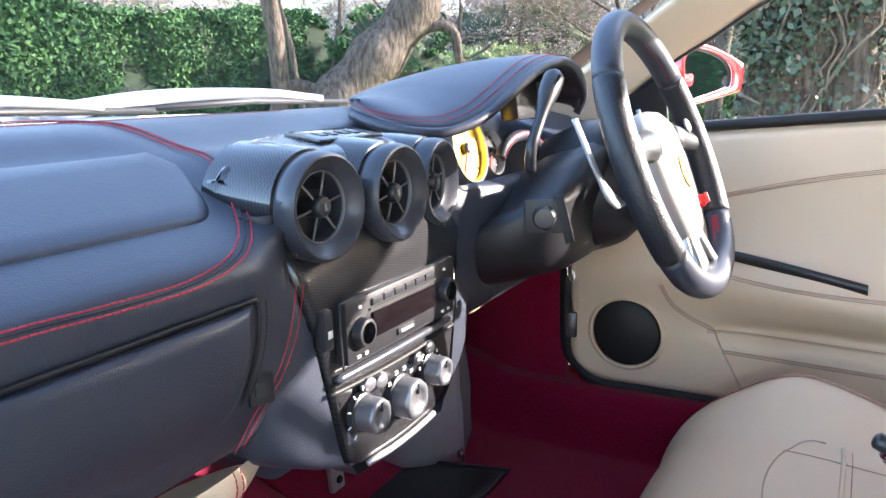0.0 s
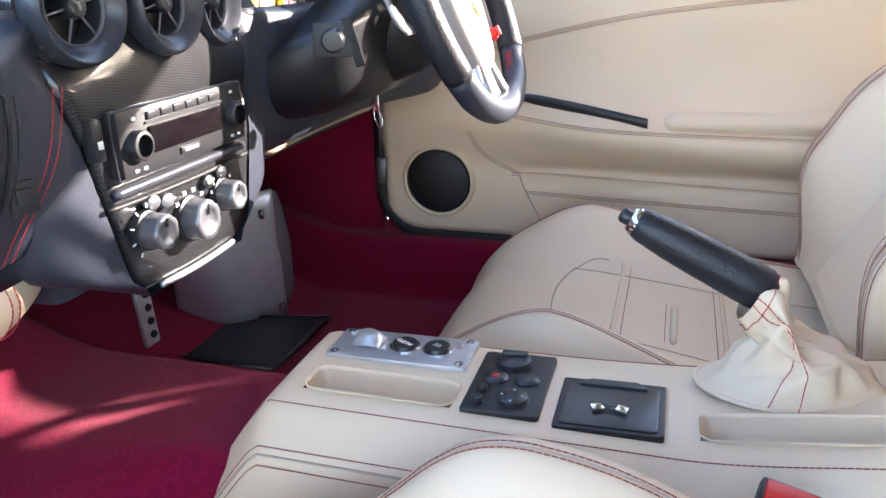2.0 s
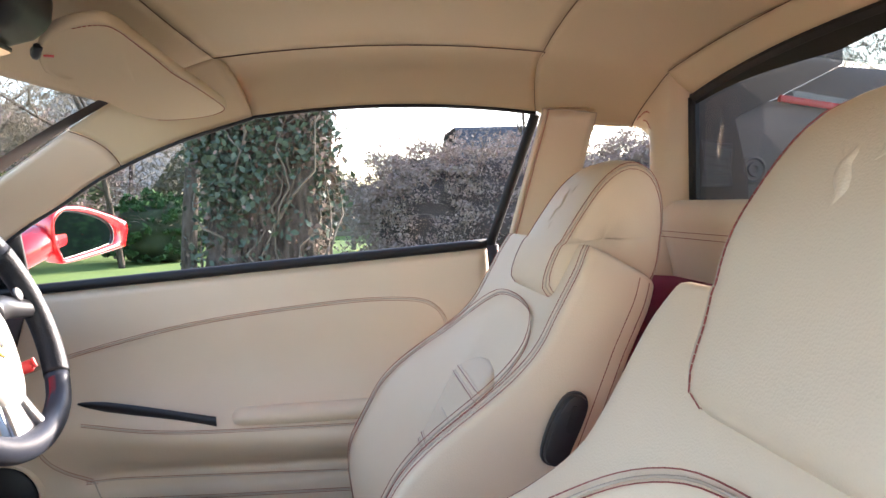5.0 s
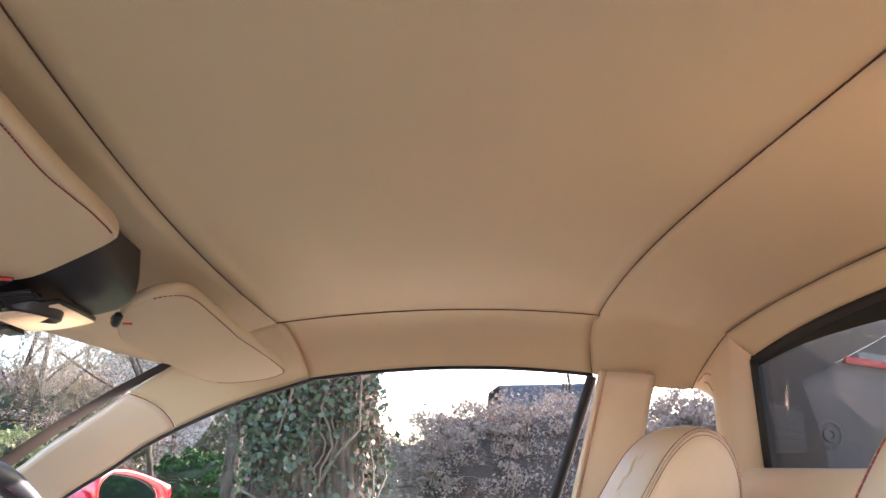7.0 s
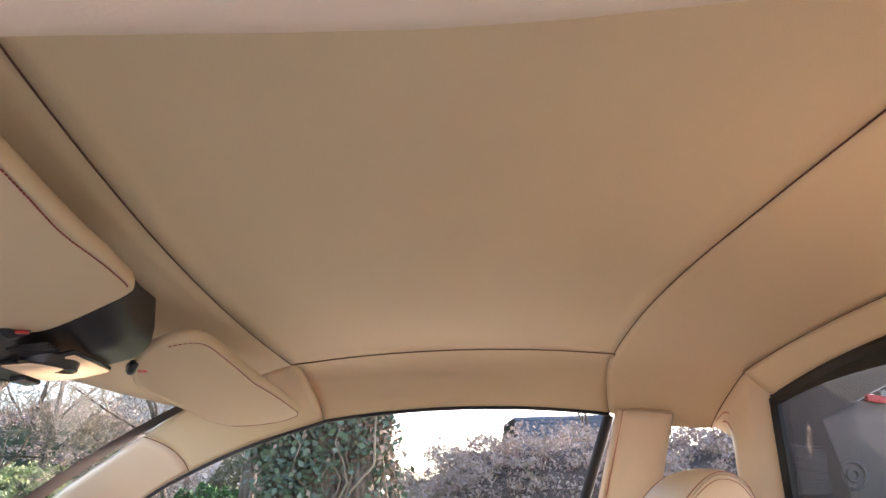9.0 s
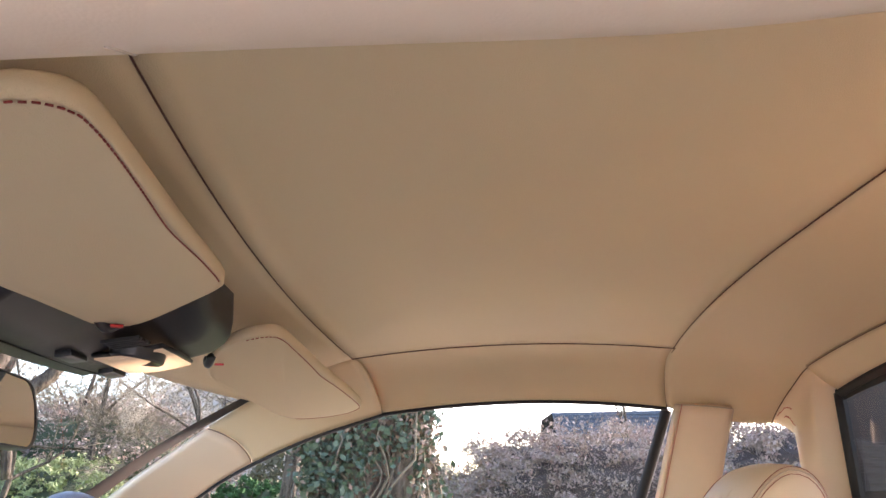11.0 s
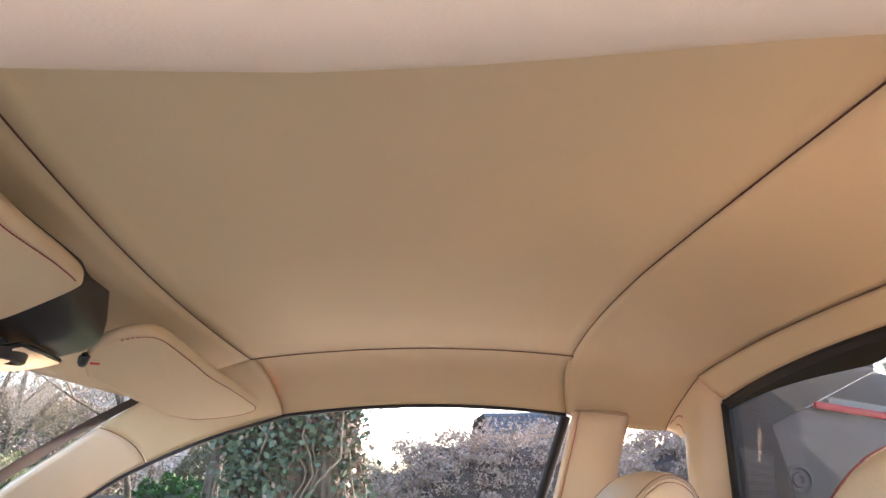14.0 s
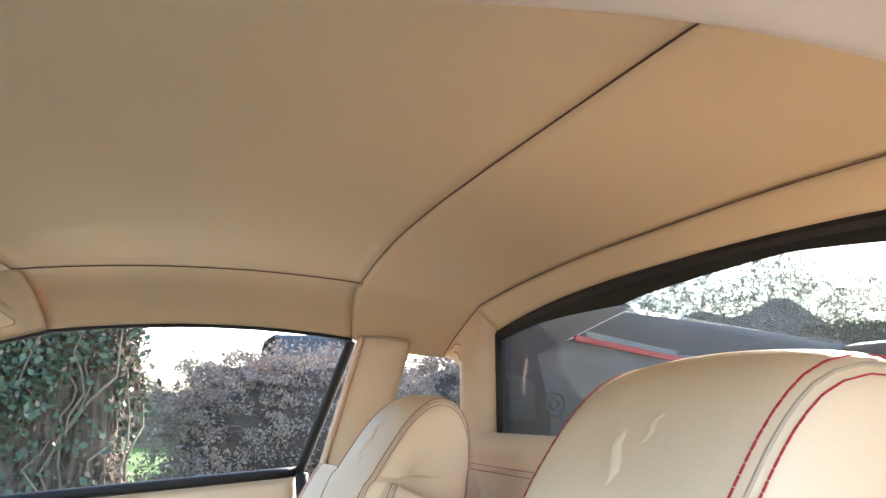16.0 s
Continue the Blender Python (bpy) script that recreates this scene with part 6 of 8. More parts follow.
    for vv in ((0.555, 0.585, 0.875, 0.905) if cx > 0 else (0.53, 0.56, 0.835, 0.865)):
        put("cross_welt", tube([Vector(tongue(u / 24, vv)) + Vector((0, 0.0015, 0.001)) for u in range(1, 24)], 0.0035, 6), CREAM)
        put("stitching", thread([Vector(tongue(u / 24, vv)) + Vector((0, 0.0045, 0.003)) for u in range(1, 24)]), DARK_THREAD, "", True)
    rv = 0.73 if cx > 0 else 0.69
    put("rib", tube([Vector(tongue(lerp(0.22, 0.78, i / 20), rv)) + Vector((0, 0.001, 0)) for i in range(21)], [0.0042 * math.sqrt(max(0.02, min(1, i / 1.5, (20 - i) / 1.5))) for i in range(21)], 8), CREAM)
    put("stitching", thread([Vector(tongue(lerp(0.22, 0.78, i / 20), rv - 0.013)) + Vector((0, 0.001, 0.0005)) for i in range(21)]), DARK_THREAD, "", True)
    # cushion
    rows = skin(cp, cush_w, 0.0, 1.0, 60, 44, lambda s: Vector((0, 0.0 - 0.02 * (1 - s), -0.12 * smooth_step(0.0, 0.2, s) - 0.01)))
    put("cushion", from_grid(rows), CREAM, "cream leather seat cushion with raised bolsters")
    for sgn in (-1, 1):
        for o in (-0.014, 0.014):
            put("stitching", thread([cp(sgn * cush_w(s) * (0.86 + o), s, 0.0012) for s in (lerp(0.06, 0.98, i / 70) for i in range(71))]), DARK_THREAD, "", True)
        put("seam", tube([cp(sgn * cush_w(s) * 0.86, s, 0.0006) for s in (lerp(0.06, 0.98, i / 70) for i in range(71))], 0.0008, 5), GROOVE)
        put("seam", tube([cp(sgn * lerp(0.095, 0.115, i / 40), lerp(0.42, 0.98, i / 40), 0.0006) for i in range(41)], 0.0008, 5), GROOVE)
    def cs(y):
        k = min(range(15, 61), key=lambda i: abs(CUSH[i].y - y))
        return k / 60
    arc = [cp(0.125 * math.cos(t), cs(0.47) - 0.10 * math.sin(t) ** 0.7, 0.001) for t in (math.pi * i / 40 for i in range(41))]
    put("seam", tube(arc, 0.0010, 5), GROOVE)
    for y in (0.448, 0.318):
        put("cross_welt", tube([cp(lerp(-0.125, 0.125, i / 24), cs(y), 0.0005) for i in range(25)], 0.0032, 6), CREAM)
        for o in (-0.006, 0.006):
            put("stitching", thread([cp(lerp(-0.125, 0.125, i / 24), cs(y + o), 0.0011) for i in range(25)], 0.0034, 0.0012, 0.0005), DARK_THREAD, "", True)
    put("rib", tube([cp(lerp(-0.085, 0.03, i / 20), cs(0.378), 0.001) for i in range(21)], [0.0045 * math.sqrt(max(0.02, min(1, i / 1.5, (20 - i) / 1.5))) for i in range(21)], 8), CREAM)
    put("stitching", thread([cp(lerp(-0.085, 0.03, i / 20), cs(0.386), 0.0011) for i in range(21)], 0.0034, 0.0012, 0.0005), DARK_THREAD, "", True)
    # headrest
    HR = [(-0.014, 0.836), (-0.025, 0.872), (-0.058, 0.924), (-0.090, 0.965), (-0.122, 0.985), (-0.150, 0.975), (-0.163, 0.940), (-0.160, 0.890), (-0.150, 0.845), (-0.125, 0.822), (-0.07, 0.812), (-0.030, 0.822)]
    prof = [(p.x, p.y) for p in spline([(y, z, 0) for y, z in HR], 48, closed=True)][:-1]
    prof = [(y + hy + (0.018 * smooth_step(0.86, 0.93, z) * smooth_step(-0.15, -0.10, y) if cx < 0 else 0.0), z + hz) for y, z in prof]
    my, mz = -0.082 + hy, 0.893 + hz
    HW, hx = (0.096, -0.062) if cx > 0 else (0.080, 0.044)
    steps = [(-1.0, 0.02), (-1.0, 0.5), (-0.995, 0.80), (-0.975, 0.905), (-0.935, 0.950), (-0.87, 0.980), (-0.81, 0.993)] + [(t, 1.0) for t in (-0.72, -0.5, -0.25, 0.0, 0.25, 0.5, 0.72)] + [(0.81, 0.993), (0.87, 0.980), (0.935, 0.950), (0.975, 0.905), (0.995, 0.80), (1.0, 0.5), (1.0, 0.02)]
    rows = []
    for t, f in steps:
        bulge = 0.006 * (1 - f) if abs(t) > 0.99 else 0.0
        rows.append([Vector((hx + (HW * t + math.copysign(bulge, t)) * (1.0 - (0.40 if cx > 0 else 0.0) * max(0, z - hz - 0.80)), my + (y - my) * f, mz + (z - mz) * f - 0.006 * t * t * (1 if z > mz else 0))) for y, z in prof])
    put("headrest", from_grid(rows, closed_v=True, caps=True), CREAM, "rounded cream leather headrest with stitched side panels")

    def out(q, o):
        return q + Vector((0, q.y - my, q.z - mz)).normalized() * o
    for k in (3, 5, 15, 17):
        ring = rows[k] + [rows[k][0]]
        put("stitching", thread([out(q, 0.0008) + Vector((0.0006 if k > 9 else -0.0006, 0, 0)) for q in ring], 0.0044, 0.0005, 0.00048), RED_THREAD if cx < 0 and k < 9 else DARK_THREAD, "", True)
    for k in (4, 16):
        put("seam", tube([out(q, 0.0002) for q in rows[k]], 0.0009, 5, closed=True), GROOVE)
    for j in (46, 44):
        put("stitching", thread([out(rows[k][j], 0.0009) for k in range(5, 16)], 0.0036, 0.0012, 0.0007), DARK_THREAD, "", True)
    # embossed mark in the headrest, a plain raised shape
    for x0, x1, k0, k1, rr in ((-0.004, 0.012, 9, 13, 0.0060), (0.014, 0.004, 7, 11, 0.0050), (-0.006, -0.016, 11, 14, 0.0046), (0.010, 0.022, 11, 14, 0.0040), (-0.002, -0.010, 6, 9, 0.0042)):
        line = [Vector((hx + lerp(x0, x1, i / 12) + 0.002 * math.sin(i * 1.1), *(Vector(prof[k0]).lerp(Vector(prof[k1]), i / 12)))) for i in range(13)]
        put("emboss", tube([p + Vector((0, -0.0029, -0.0014)) for p in line], [rr * (0.30 + 0.70 * math.sin(math.pi * i / 12)) for i in range(13)], 12), CREAM)
    # release lever on the inner shoulder
    sg = -1 if cx > 0 else 1
    ly, lz = Vector((0, -0.34, 0.94)), Vector((sg, 0, 0))
    lx = ly.cross(lz)
    L = Matrix(((lx.x, ly.x, lz.x, sg * 0.249), (lx.y, ly.y, lz.y, -0.006), (lx.z, ly.z, lz.z, 0.704), (0, 0, 0, 1)))
    o = [(0.0, 0.048), (0.016, 0.046), (0.022, 0.030), (0.018, -0.02), (0.014, -0.044), (-0.004, -0.050), (-0.018, -0.040), (-0.020, 0.0), (-0.012, 0.036)]
    oo = [(p.x * 0.72, p.y * 0.78) for p in spline([(x, y, 0) for x, y in o], 30, closed=True)][:-1]
    put("tilt_lever", outline_plate(oo, 0.020, L @ pose(0, 0, 0.011), 0.004), BLACK_PLASTIC, "black tilt lever")
    put("lever_slot", outline_plate(round_rect(0.010, 0.028, 0.004), 0.004, L @ pose(0.003, 0.013, 0.0118)), RUBBER)
    put("lever_base", outline_plate([(x * 1.12, y * 1.06) for x, y in oo], 0.006, L @ pose(0, 0, 0.002), 0.002), SOFT_BLACK)
    return seat_


seat(0.372, 0.0, 0.0, "cream leather sports seat with dark red stitching, driver's side", bolster=(-0.02, 0.27, 0.40, 0.80))
seat(-0.385, 0.06, 0.0, "cream leather sports seat, pale in the light of the open door", 0.034, (0.098, 0.375, 0.120, 2.8), -0.002, 0.006)
ob = part("seat_base", block(0.44, 0.42, 0.10, pose(0.372, 0.42, 0.30), 0.02), RUBBER)
tagged(ob, "black seat runner base on the carpet", "seat base")
ob = part("seat_base", block(0.44, 0.42, 0.10, pose(-0.385, 0.46, 0.31), 0.02), RUBBER)
tagged(ob, "black seat runner base on the carpet", "seat base")

# ---- things on the roof, mirrors, wipers ----
def visor(side, label, drop):
    v = thing("sun_visor", label, "sun visor", at=(0.28 * side, 0.46, 1.12), group="sun visors")
    if side < 0:
        O = [(0.092, 0.4125), (0.135, 0.4095), (0.20, 0.406), (0.28, 0.400), (0.345, 0.396), (0.368, 0.400), (0.380, 0.42), (0.376, 0.47), (0.33, 0.51), (0.25, 0.524), (0.174, 0.526), (0.098, 0.522), (0.052, 0.518), (0.034, 0.505), (0.036, 0.485), (0.060, 0.445), (0.078, 0.420)]
    else:
        O = [(0.086, 0.440), (0.090, 0.420), (0.105, 0.412), (0.150, 0.4075), (0.243, 0.396), (0.346, 0.383), (0.437, 0.372), (0.486, 0.368), (0.505, 0.376), (0.512, 0.394), (0.504, 0.424), (0.480, 0.455), (0.440, 0.473), (0.377, 0.484), (0.285, 0.497), (0.215, 0.504), (0.185, 0.502), (0.146, 0.489), (0.104, 0.466)]
    n = 90
    o = [(p.x, p.y) for p in spline([(x, y, 0) for x, y in O], n, closed=True)][:-1]
    cx, cy = (0.29, 0.440) if side > 0 else (0.22, 0.460)

    def inset(x, y, d):
        r = math.hypot(x - cx, y - cy)
        return x + (cx - x) * d / r, y + (cy - y) * d / r

    def z_at(x, y):
        return 1.1165 - 0.20 * (y - 0.40) - (0.103 if side > 0 else 0.03) * max(0, x - 0.14) - drop
    rows = []
    for d, h in ((None, -0.0065), (0.030, -0.0065), (0.010, -0.0062), (0.0055, -0.0054), (0.0035, -0.0062), (0.0012, -0.0052), (0.0, -0.002), (0.0, 0.003), (0.003, 0.006), (0.03, 0.008), (None, 0.009)):
        rows.append([])
        for x, y in o:
            a, b = (lerp(cx, x, 0.01), lerp(cy, y, 0.01)) if d is None else inset(x, y, d)
            rows[-1].append(Vector((side * a, b, z_at(a, b) + h)))
    part("visor_pad", from_grid(rows, closed_v=True), ROOF_CREAM, v)
    rim = [Vector((side * a, b, z_at(a, b) - 0.0062)) for a, b in (inset(x, y, 0.0062) for x, y in (o[:52] if side > 0 else o[:36]))]
    part("stitching", thread(rim, 0.003, 0.0016, 0.00055), DARK_THREAD, v, flat=True)
    part("edge_seam", tube([Vector((side * a, b, z_at(a, b) - 0.0052)) for a, b in (inset(x, y, 0.0042) for x, y in (o[:56] if side > 0 else o[:38]))], 0.0008, 5), GROOVE, v)
    cl = (0.052, 0.512, 1.0885) if side < 0 else (0.139, 0.489, 1.0915)
    part("clip", tube(spline([(side * (cl[0] + 0.010), cl[1] + 0.004, cl[2] + 0.004), (side * cl[0], cl[1], cl[2] - 0.003), (side * (cl[0] - 0.010), cl[1] - 0.006, cl[2] + 0.003)], 8), 0.0045, 8), SOFT_BLACK, v)
    part("clip_tag", block(0.006, 0.009, 0.0016, pose(side * (cl[0] + 0.004), cl[1] - 0.010, cl[2] - 0.003, 0, 0, 20), 0.0004), RED_PLASTIC, v)


visor(1, "cream leather sun visor folded up against the roof", 0.0)
visor(-1, "cream leather sun visor folded up, stitched round its edge", 0.0)

lamp = thing("roof_lamp", "black roof console with a lit reading lamp", "lamp", at=(0, 0.52, 1.10))


def lamp_sec(x):
    k = (x + 0.03) / 0.15
    d = 0.020 * max(0, 1 - k * k * 0.35)
    yf, yr = 0.600 + 0.012 * (1 - min(1, k * k)), 0.451
    return [(yr, 1.145), (yr - 0.001, 1.118), (yr + 0.001, 1.104), (yr + 0.006, 1.0985 - d * 0.1), (yr + 0.016, 1.0925 - d * 0.2), (0.50, 1.0850 - d * 0.25), (0.535, 1.080 - d * 0.3), (yf - 0.020, 1.0745 - d * 0.3), (yf - 0.008, 1.0765 - d * 0.2), (yf, 1.084), (yf + 0.004, 1.104), (yf, 1.125)]


def lamp_bottom(y):
    return lerp(1.0888, 1.0745, (y - 0.466) / 0.114)


rows = []
for k in range(49):
    x = lerp(-0.165, 0.083, k / 48)
    e = min(1, (1 - abs(2 * k / 48 - 1)) * 24)
    e = math.sqrt(max(0, 1 - (1 - e) ** 2))
    rows.append([Vector((x, lerp(0.53, y, 0.95 + 0.05 * e), lerp(1.12, z, 0.86 + 0.14 * e) + 0.030 * smooth_step(0.03, -0.05, x) * (1 - smooth_step(0.49, 0.55, y)))) for y, z in lamp_sec(x)])
part("housing", from_grid(rows, caps=True), BLACK_PLASTIC, lamp)
EMIT = bpy.data.materials.new("lit_lamp_lens")
EMIT.use_nodes = True
et = EMIT.node_tree
eb = et.nodes["Principled BSDF"]
eb.inputs["Base Color"].default_value = (0.55, 0.42, 0.32, 1)
eb.inputs["Emission Color"].default_value = (1.0, 0.66, 0.36, 1)
# the bulb behind the lens shows as a brighter patch
ec, eg, er, em = (et.nodes.new(n) for n in ("ShaderNodeTexCoord", "ShaderNodeVectorMath", "ShaderNodeMapRange", "ShaderNodeMath"))
eg.operation = "DISTANCE"
eg.inputs[1].default_value = (0.056, 0.512, 1.080)
er.inputs["From Min"].default_value, er.inputs["From Max"].default_value = 0.004, 0.048
er.inputs["To Min"].default_value, er.inputs["To Max"].default_value = 1.0, 0.0
em.operation = "MULTIPLY_ADD"
em.inputs[1].default_value, em.inputs[2].default_value = 0.20, 0.02
et.links.new(ec.outputs["Object"], eg.inputs[0])
et.links.new(eg.outputs["Value"], er.inputs["Value"])
et.links.new(er.outputs[0], em.inputs[0])
et.links.new(em.outputs[0], eb.inputs["Emission Strength"])
LX0, LX1, LY0, LY1 = -0.002, 0.074, 0.486, 0.541


def lens_pt(u, v, dz=0.0):
    x, y = lerp(LX0, LX1, u), lerp(LY0, LY1, v)
    return Vector((x, y, lamp_bottom(y) - 0.0052 - 0.002 * math.sin(math.pi * v) + dz))


part("lens", sheet(lambda u, v: lens_pt(u, v), 16, 8, 0.004), EMIT, lamp, "lit ribbed lamp lens")
for k in range(17):
    part("lens_rib", tube([lens_pt(k / 16, 0.02, -0.0006), lens_pt(k / 16, 0.5, -0.0006), lens_pt(k / 16, 0.98, -0.0006)], 0.0009, 5), EMIT, lamp)
part("lens_frame", tube([lens_pt(u, v, -0.0005) for u, v in ((0, 0), (0.5, -0.02), (1, 0), (1.02, 0.5), (1, 1), (0.5, 1.02), (0, 1), (-0.02, 0.5))], 0.0024, 8, closed=True), SOFT_BLACK, lamp)
part("reading_lamp", lathe([(0.0, -0.004), (0.010, -0.003), (0.014, 0.002), (0.019, 0.0045), (0.021, 0.003), (0.022, -0.005)], 28, Matrix.Translation(lens_pt(0.20, 0.46, -0.001)) @ pose(0, 0, 0, 188, 0, 0) @ Matrix.Diagonal((1.35, 1, 1, 1))), SOFT_BLACK, lamp, "dark swivelling lamp cup")
for x in (-0.040, -0.034, -0.028, -0.022, -0.016):
    part("vent_slot", block(0.002, 0.030, 0.003, pose(x, 0.505, lamp_bottom(0.505) - 0.0055, -7, 0, 0), 0.0006), RUBBER, lamp)
part("switch", block(0.030, 0.014, 0.007, pose(0.072, 0.556, lamp_bottom(0.556) - 0.006, -7, 0, 0), 0.002), SOFT_BLACK, lamp)
part("switch", block(0.030, 0.014, 0.006, pose(-0.010, 0.556, lamp_bottom(0.556) - 0.006, -7, 0, 0), 0.002), SOFT_BLACK, lamp)
part("housing_groove", tube([Vector((x, 0.566 + 0.010 * (1 - min(1, ((x + 0.03) / 0.15) ** 2)), lamp_bottom(0.57) - 0.0048)) for x in (lerp(-0.14, 0.09, k / 24) for k in range(25))], 0.0010, 5), RUBBER, lamp)

rvm = thing("rear_view_mirror", "black framed rear view mirror on the windscreen", "mirror", at=(-0.04, 0.60, 1.03))
RM = pose(-0.016, 0.612, 1.033, 82, 0, 8)
part("casing", joined(*[from_grid([[RM @ Vector((x * f, y * f, h)) for x, y in round_rect(0.19, 0.062, 0.026, 8)] for f, h in ((0.01, -0.028), (0.7, -0.024), (0.95, -0.012), (1.0, 0.0), (0.985, 0.004), (0.93, 0.004))], closed_v=True)]), SOFT_BLACK, rvm)
part("glass", from_grid([[RM @ Vector((x * f, y * f, 0.0035)) for x, y in round_rect(0.19, 0.062, 0.026, 8)] for f in (0.94, 0.01)], closed_v=True), MIRROR, rvm, "mirror glass")
part("stem", tube([RM @ Vector((0, 0, -0.02)), (-0.017, 0.645, 1.07), (-0.016, 0.66, 1.115)], 0.009, 10), SOFT_BLACK, rvm)

wm = thing("wing_mirror", "red wing mirror with a rain-spotted glass", "wing mirror", at=(0.86, 0.79, 0.85))
WM = pose(0.962, 0.724, 0.898, 88, 0, -17)


def mirror_loop(pts):
    return [(p.x * 0.001, p.y * 0.001) for p in spline([(x, y, 0) for x, y in pts], 66, closed=True)][:-1]


so = mirror_loop(((-95, 36), (-72, 53), (-28, 58), (28, 52), (132, 27), (149, 12), (136, -25), (118, -34), (-55, -52), (-77, -44), (-96, -12)))
oo = mirror_loop(((-89, 25), (-68, 44), (-45, 49), (29, 40), (80, 24), (99, 4), (94, -19), (76, -26), (-59, -44), (-74, -37), (-87, -12)))
rows = [[WM @ Vector((lerp(0.01, x, f), y * f, h)) for x, y in so] for f, h in ((0.02, -0.095), (0.5, -0.088), (0.8, -0.062), (0.95, -0.028), (1.0, -0.006), (0.995, 0.002))]
rows += [[WM @ Vector((lerp(x, a, k), lerp(y, b, k), h)) for (x, y), (a, b) in zip(so, oo)] for k, h in ((0.35, 0.005), (0.92, 0.004), (1.0, -0.002))]
part("shell", from_grid(rows, closed_v=True), RED_PAINT, wm, "glossy red mirror shell")
part("glass_frame", from_grid([[WM @ Vector((x * f, y * f, h)) for x, y in oo] for f, h in ((1.0, -0.001), (0.985, 0.001), (0.955, 0.0005), (0.95, -0.006))], closed_v=True), RUBBER, wm, "thin black glass frame")
part("glass", from_grid([[WM @ Vector((x * f, y * f, -0.003)) for x, y in oo] for f in (0.965, 0.02)], closed_v=True), MIRROR, wm, "mirror glass with drops")
part("arm", tube([WM @ Vector((-0.05, -0.004, -0.035)), WM @ Vector((-0.10, -0.012, -0.035)), WM @ Vector((-0.145, -0.030, -0.040)), (0.79, 0.85, 0.845)], [0.034, 0.036, 0.032, 0.034], 14), RED_PAINT, wm, "red mirror arm")
part("corner_plate", sheet(lambda u, v: (0.742 - 0.03 * v, lerp(0.745, 0.90, u), lerp(0.815, lerp(0.845, 0.915, 1 - u), v)), 6, 4, -0.01), RUBBER, wm)
r = random.Random(3)
part("drops", joined(*[lathe([(0.0, 0.0006), (0.0006, 0.0004), (0.0009, 0)], 6, WM @ pose(r.uniform(-0.07, 0.085), r.uniform(-0.034, 0.038), -0.0055)) for _ in range(90)]), glass("water"), wm)

# wipers and cowl at the foot of the windscreen
for k, (x0, x1) in enumerate(((-0.55, 0.10), (0.02, 0.55))):
    wp = thing("windscreen_wiper", "pale worn wiper arm resting on the windscreen foot", "wiper", at=(x0, 1.33, 0.85), group="wipers")
    part("arm", tube(spline([(x0, 1.36, 0.868), (lerp(x0, x1, 0.35), 1.345, 0.890), (lerp(x0, x1, 0.75), 1.33, 0.892), (x1, 1.31, 0.880)], 20), [lerp(0.013, 0.006, i / 20) for i in range(21)], 8), PALE_SILVER, wp)
    part("blade", tube([(lerp(x0, x1, 0.25), 1.335, 0.874), (lerp(x0, x1, 0.7), 1.325, 0.880), (x1 + 0.08, 1.31, 0.872)], 0.005, 6), RUBBER, wp)
    part("pivot", lathe([(0.022, -0.02), (0.022, 0.01), (0.014, 0.018), (0, 0.019)], 16, pose(x0, 1.36, 0.862)), PALE_SILVER, wp)
ob = part("cowl", sheet(lambda u, v: (lerp(-0.80, 0.80, u), lerp(1.33, 1.46, v) - 0.2 * abs(2 * u - 1) ** 3, 0.858 - 0.03 * v - 0.03 * abs(2 * u - 1) ** 2), 20, 4, -0.01), PALE_SILVER)
tagged(ob, "pale sunlit cowl panel below the windscreen", "cowl", kind="structure")

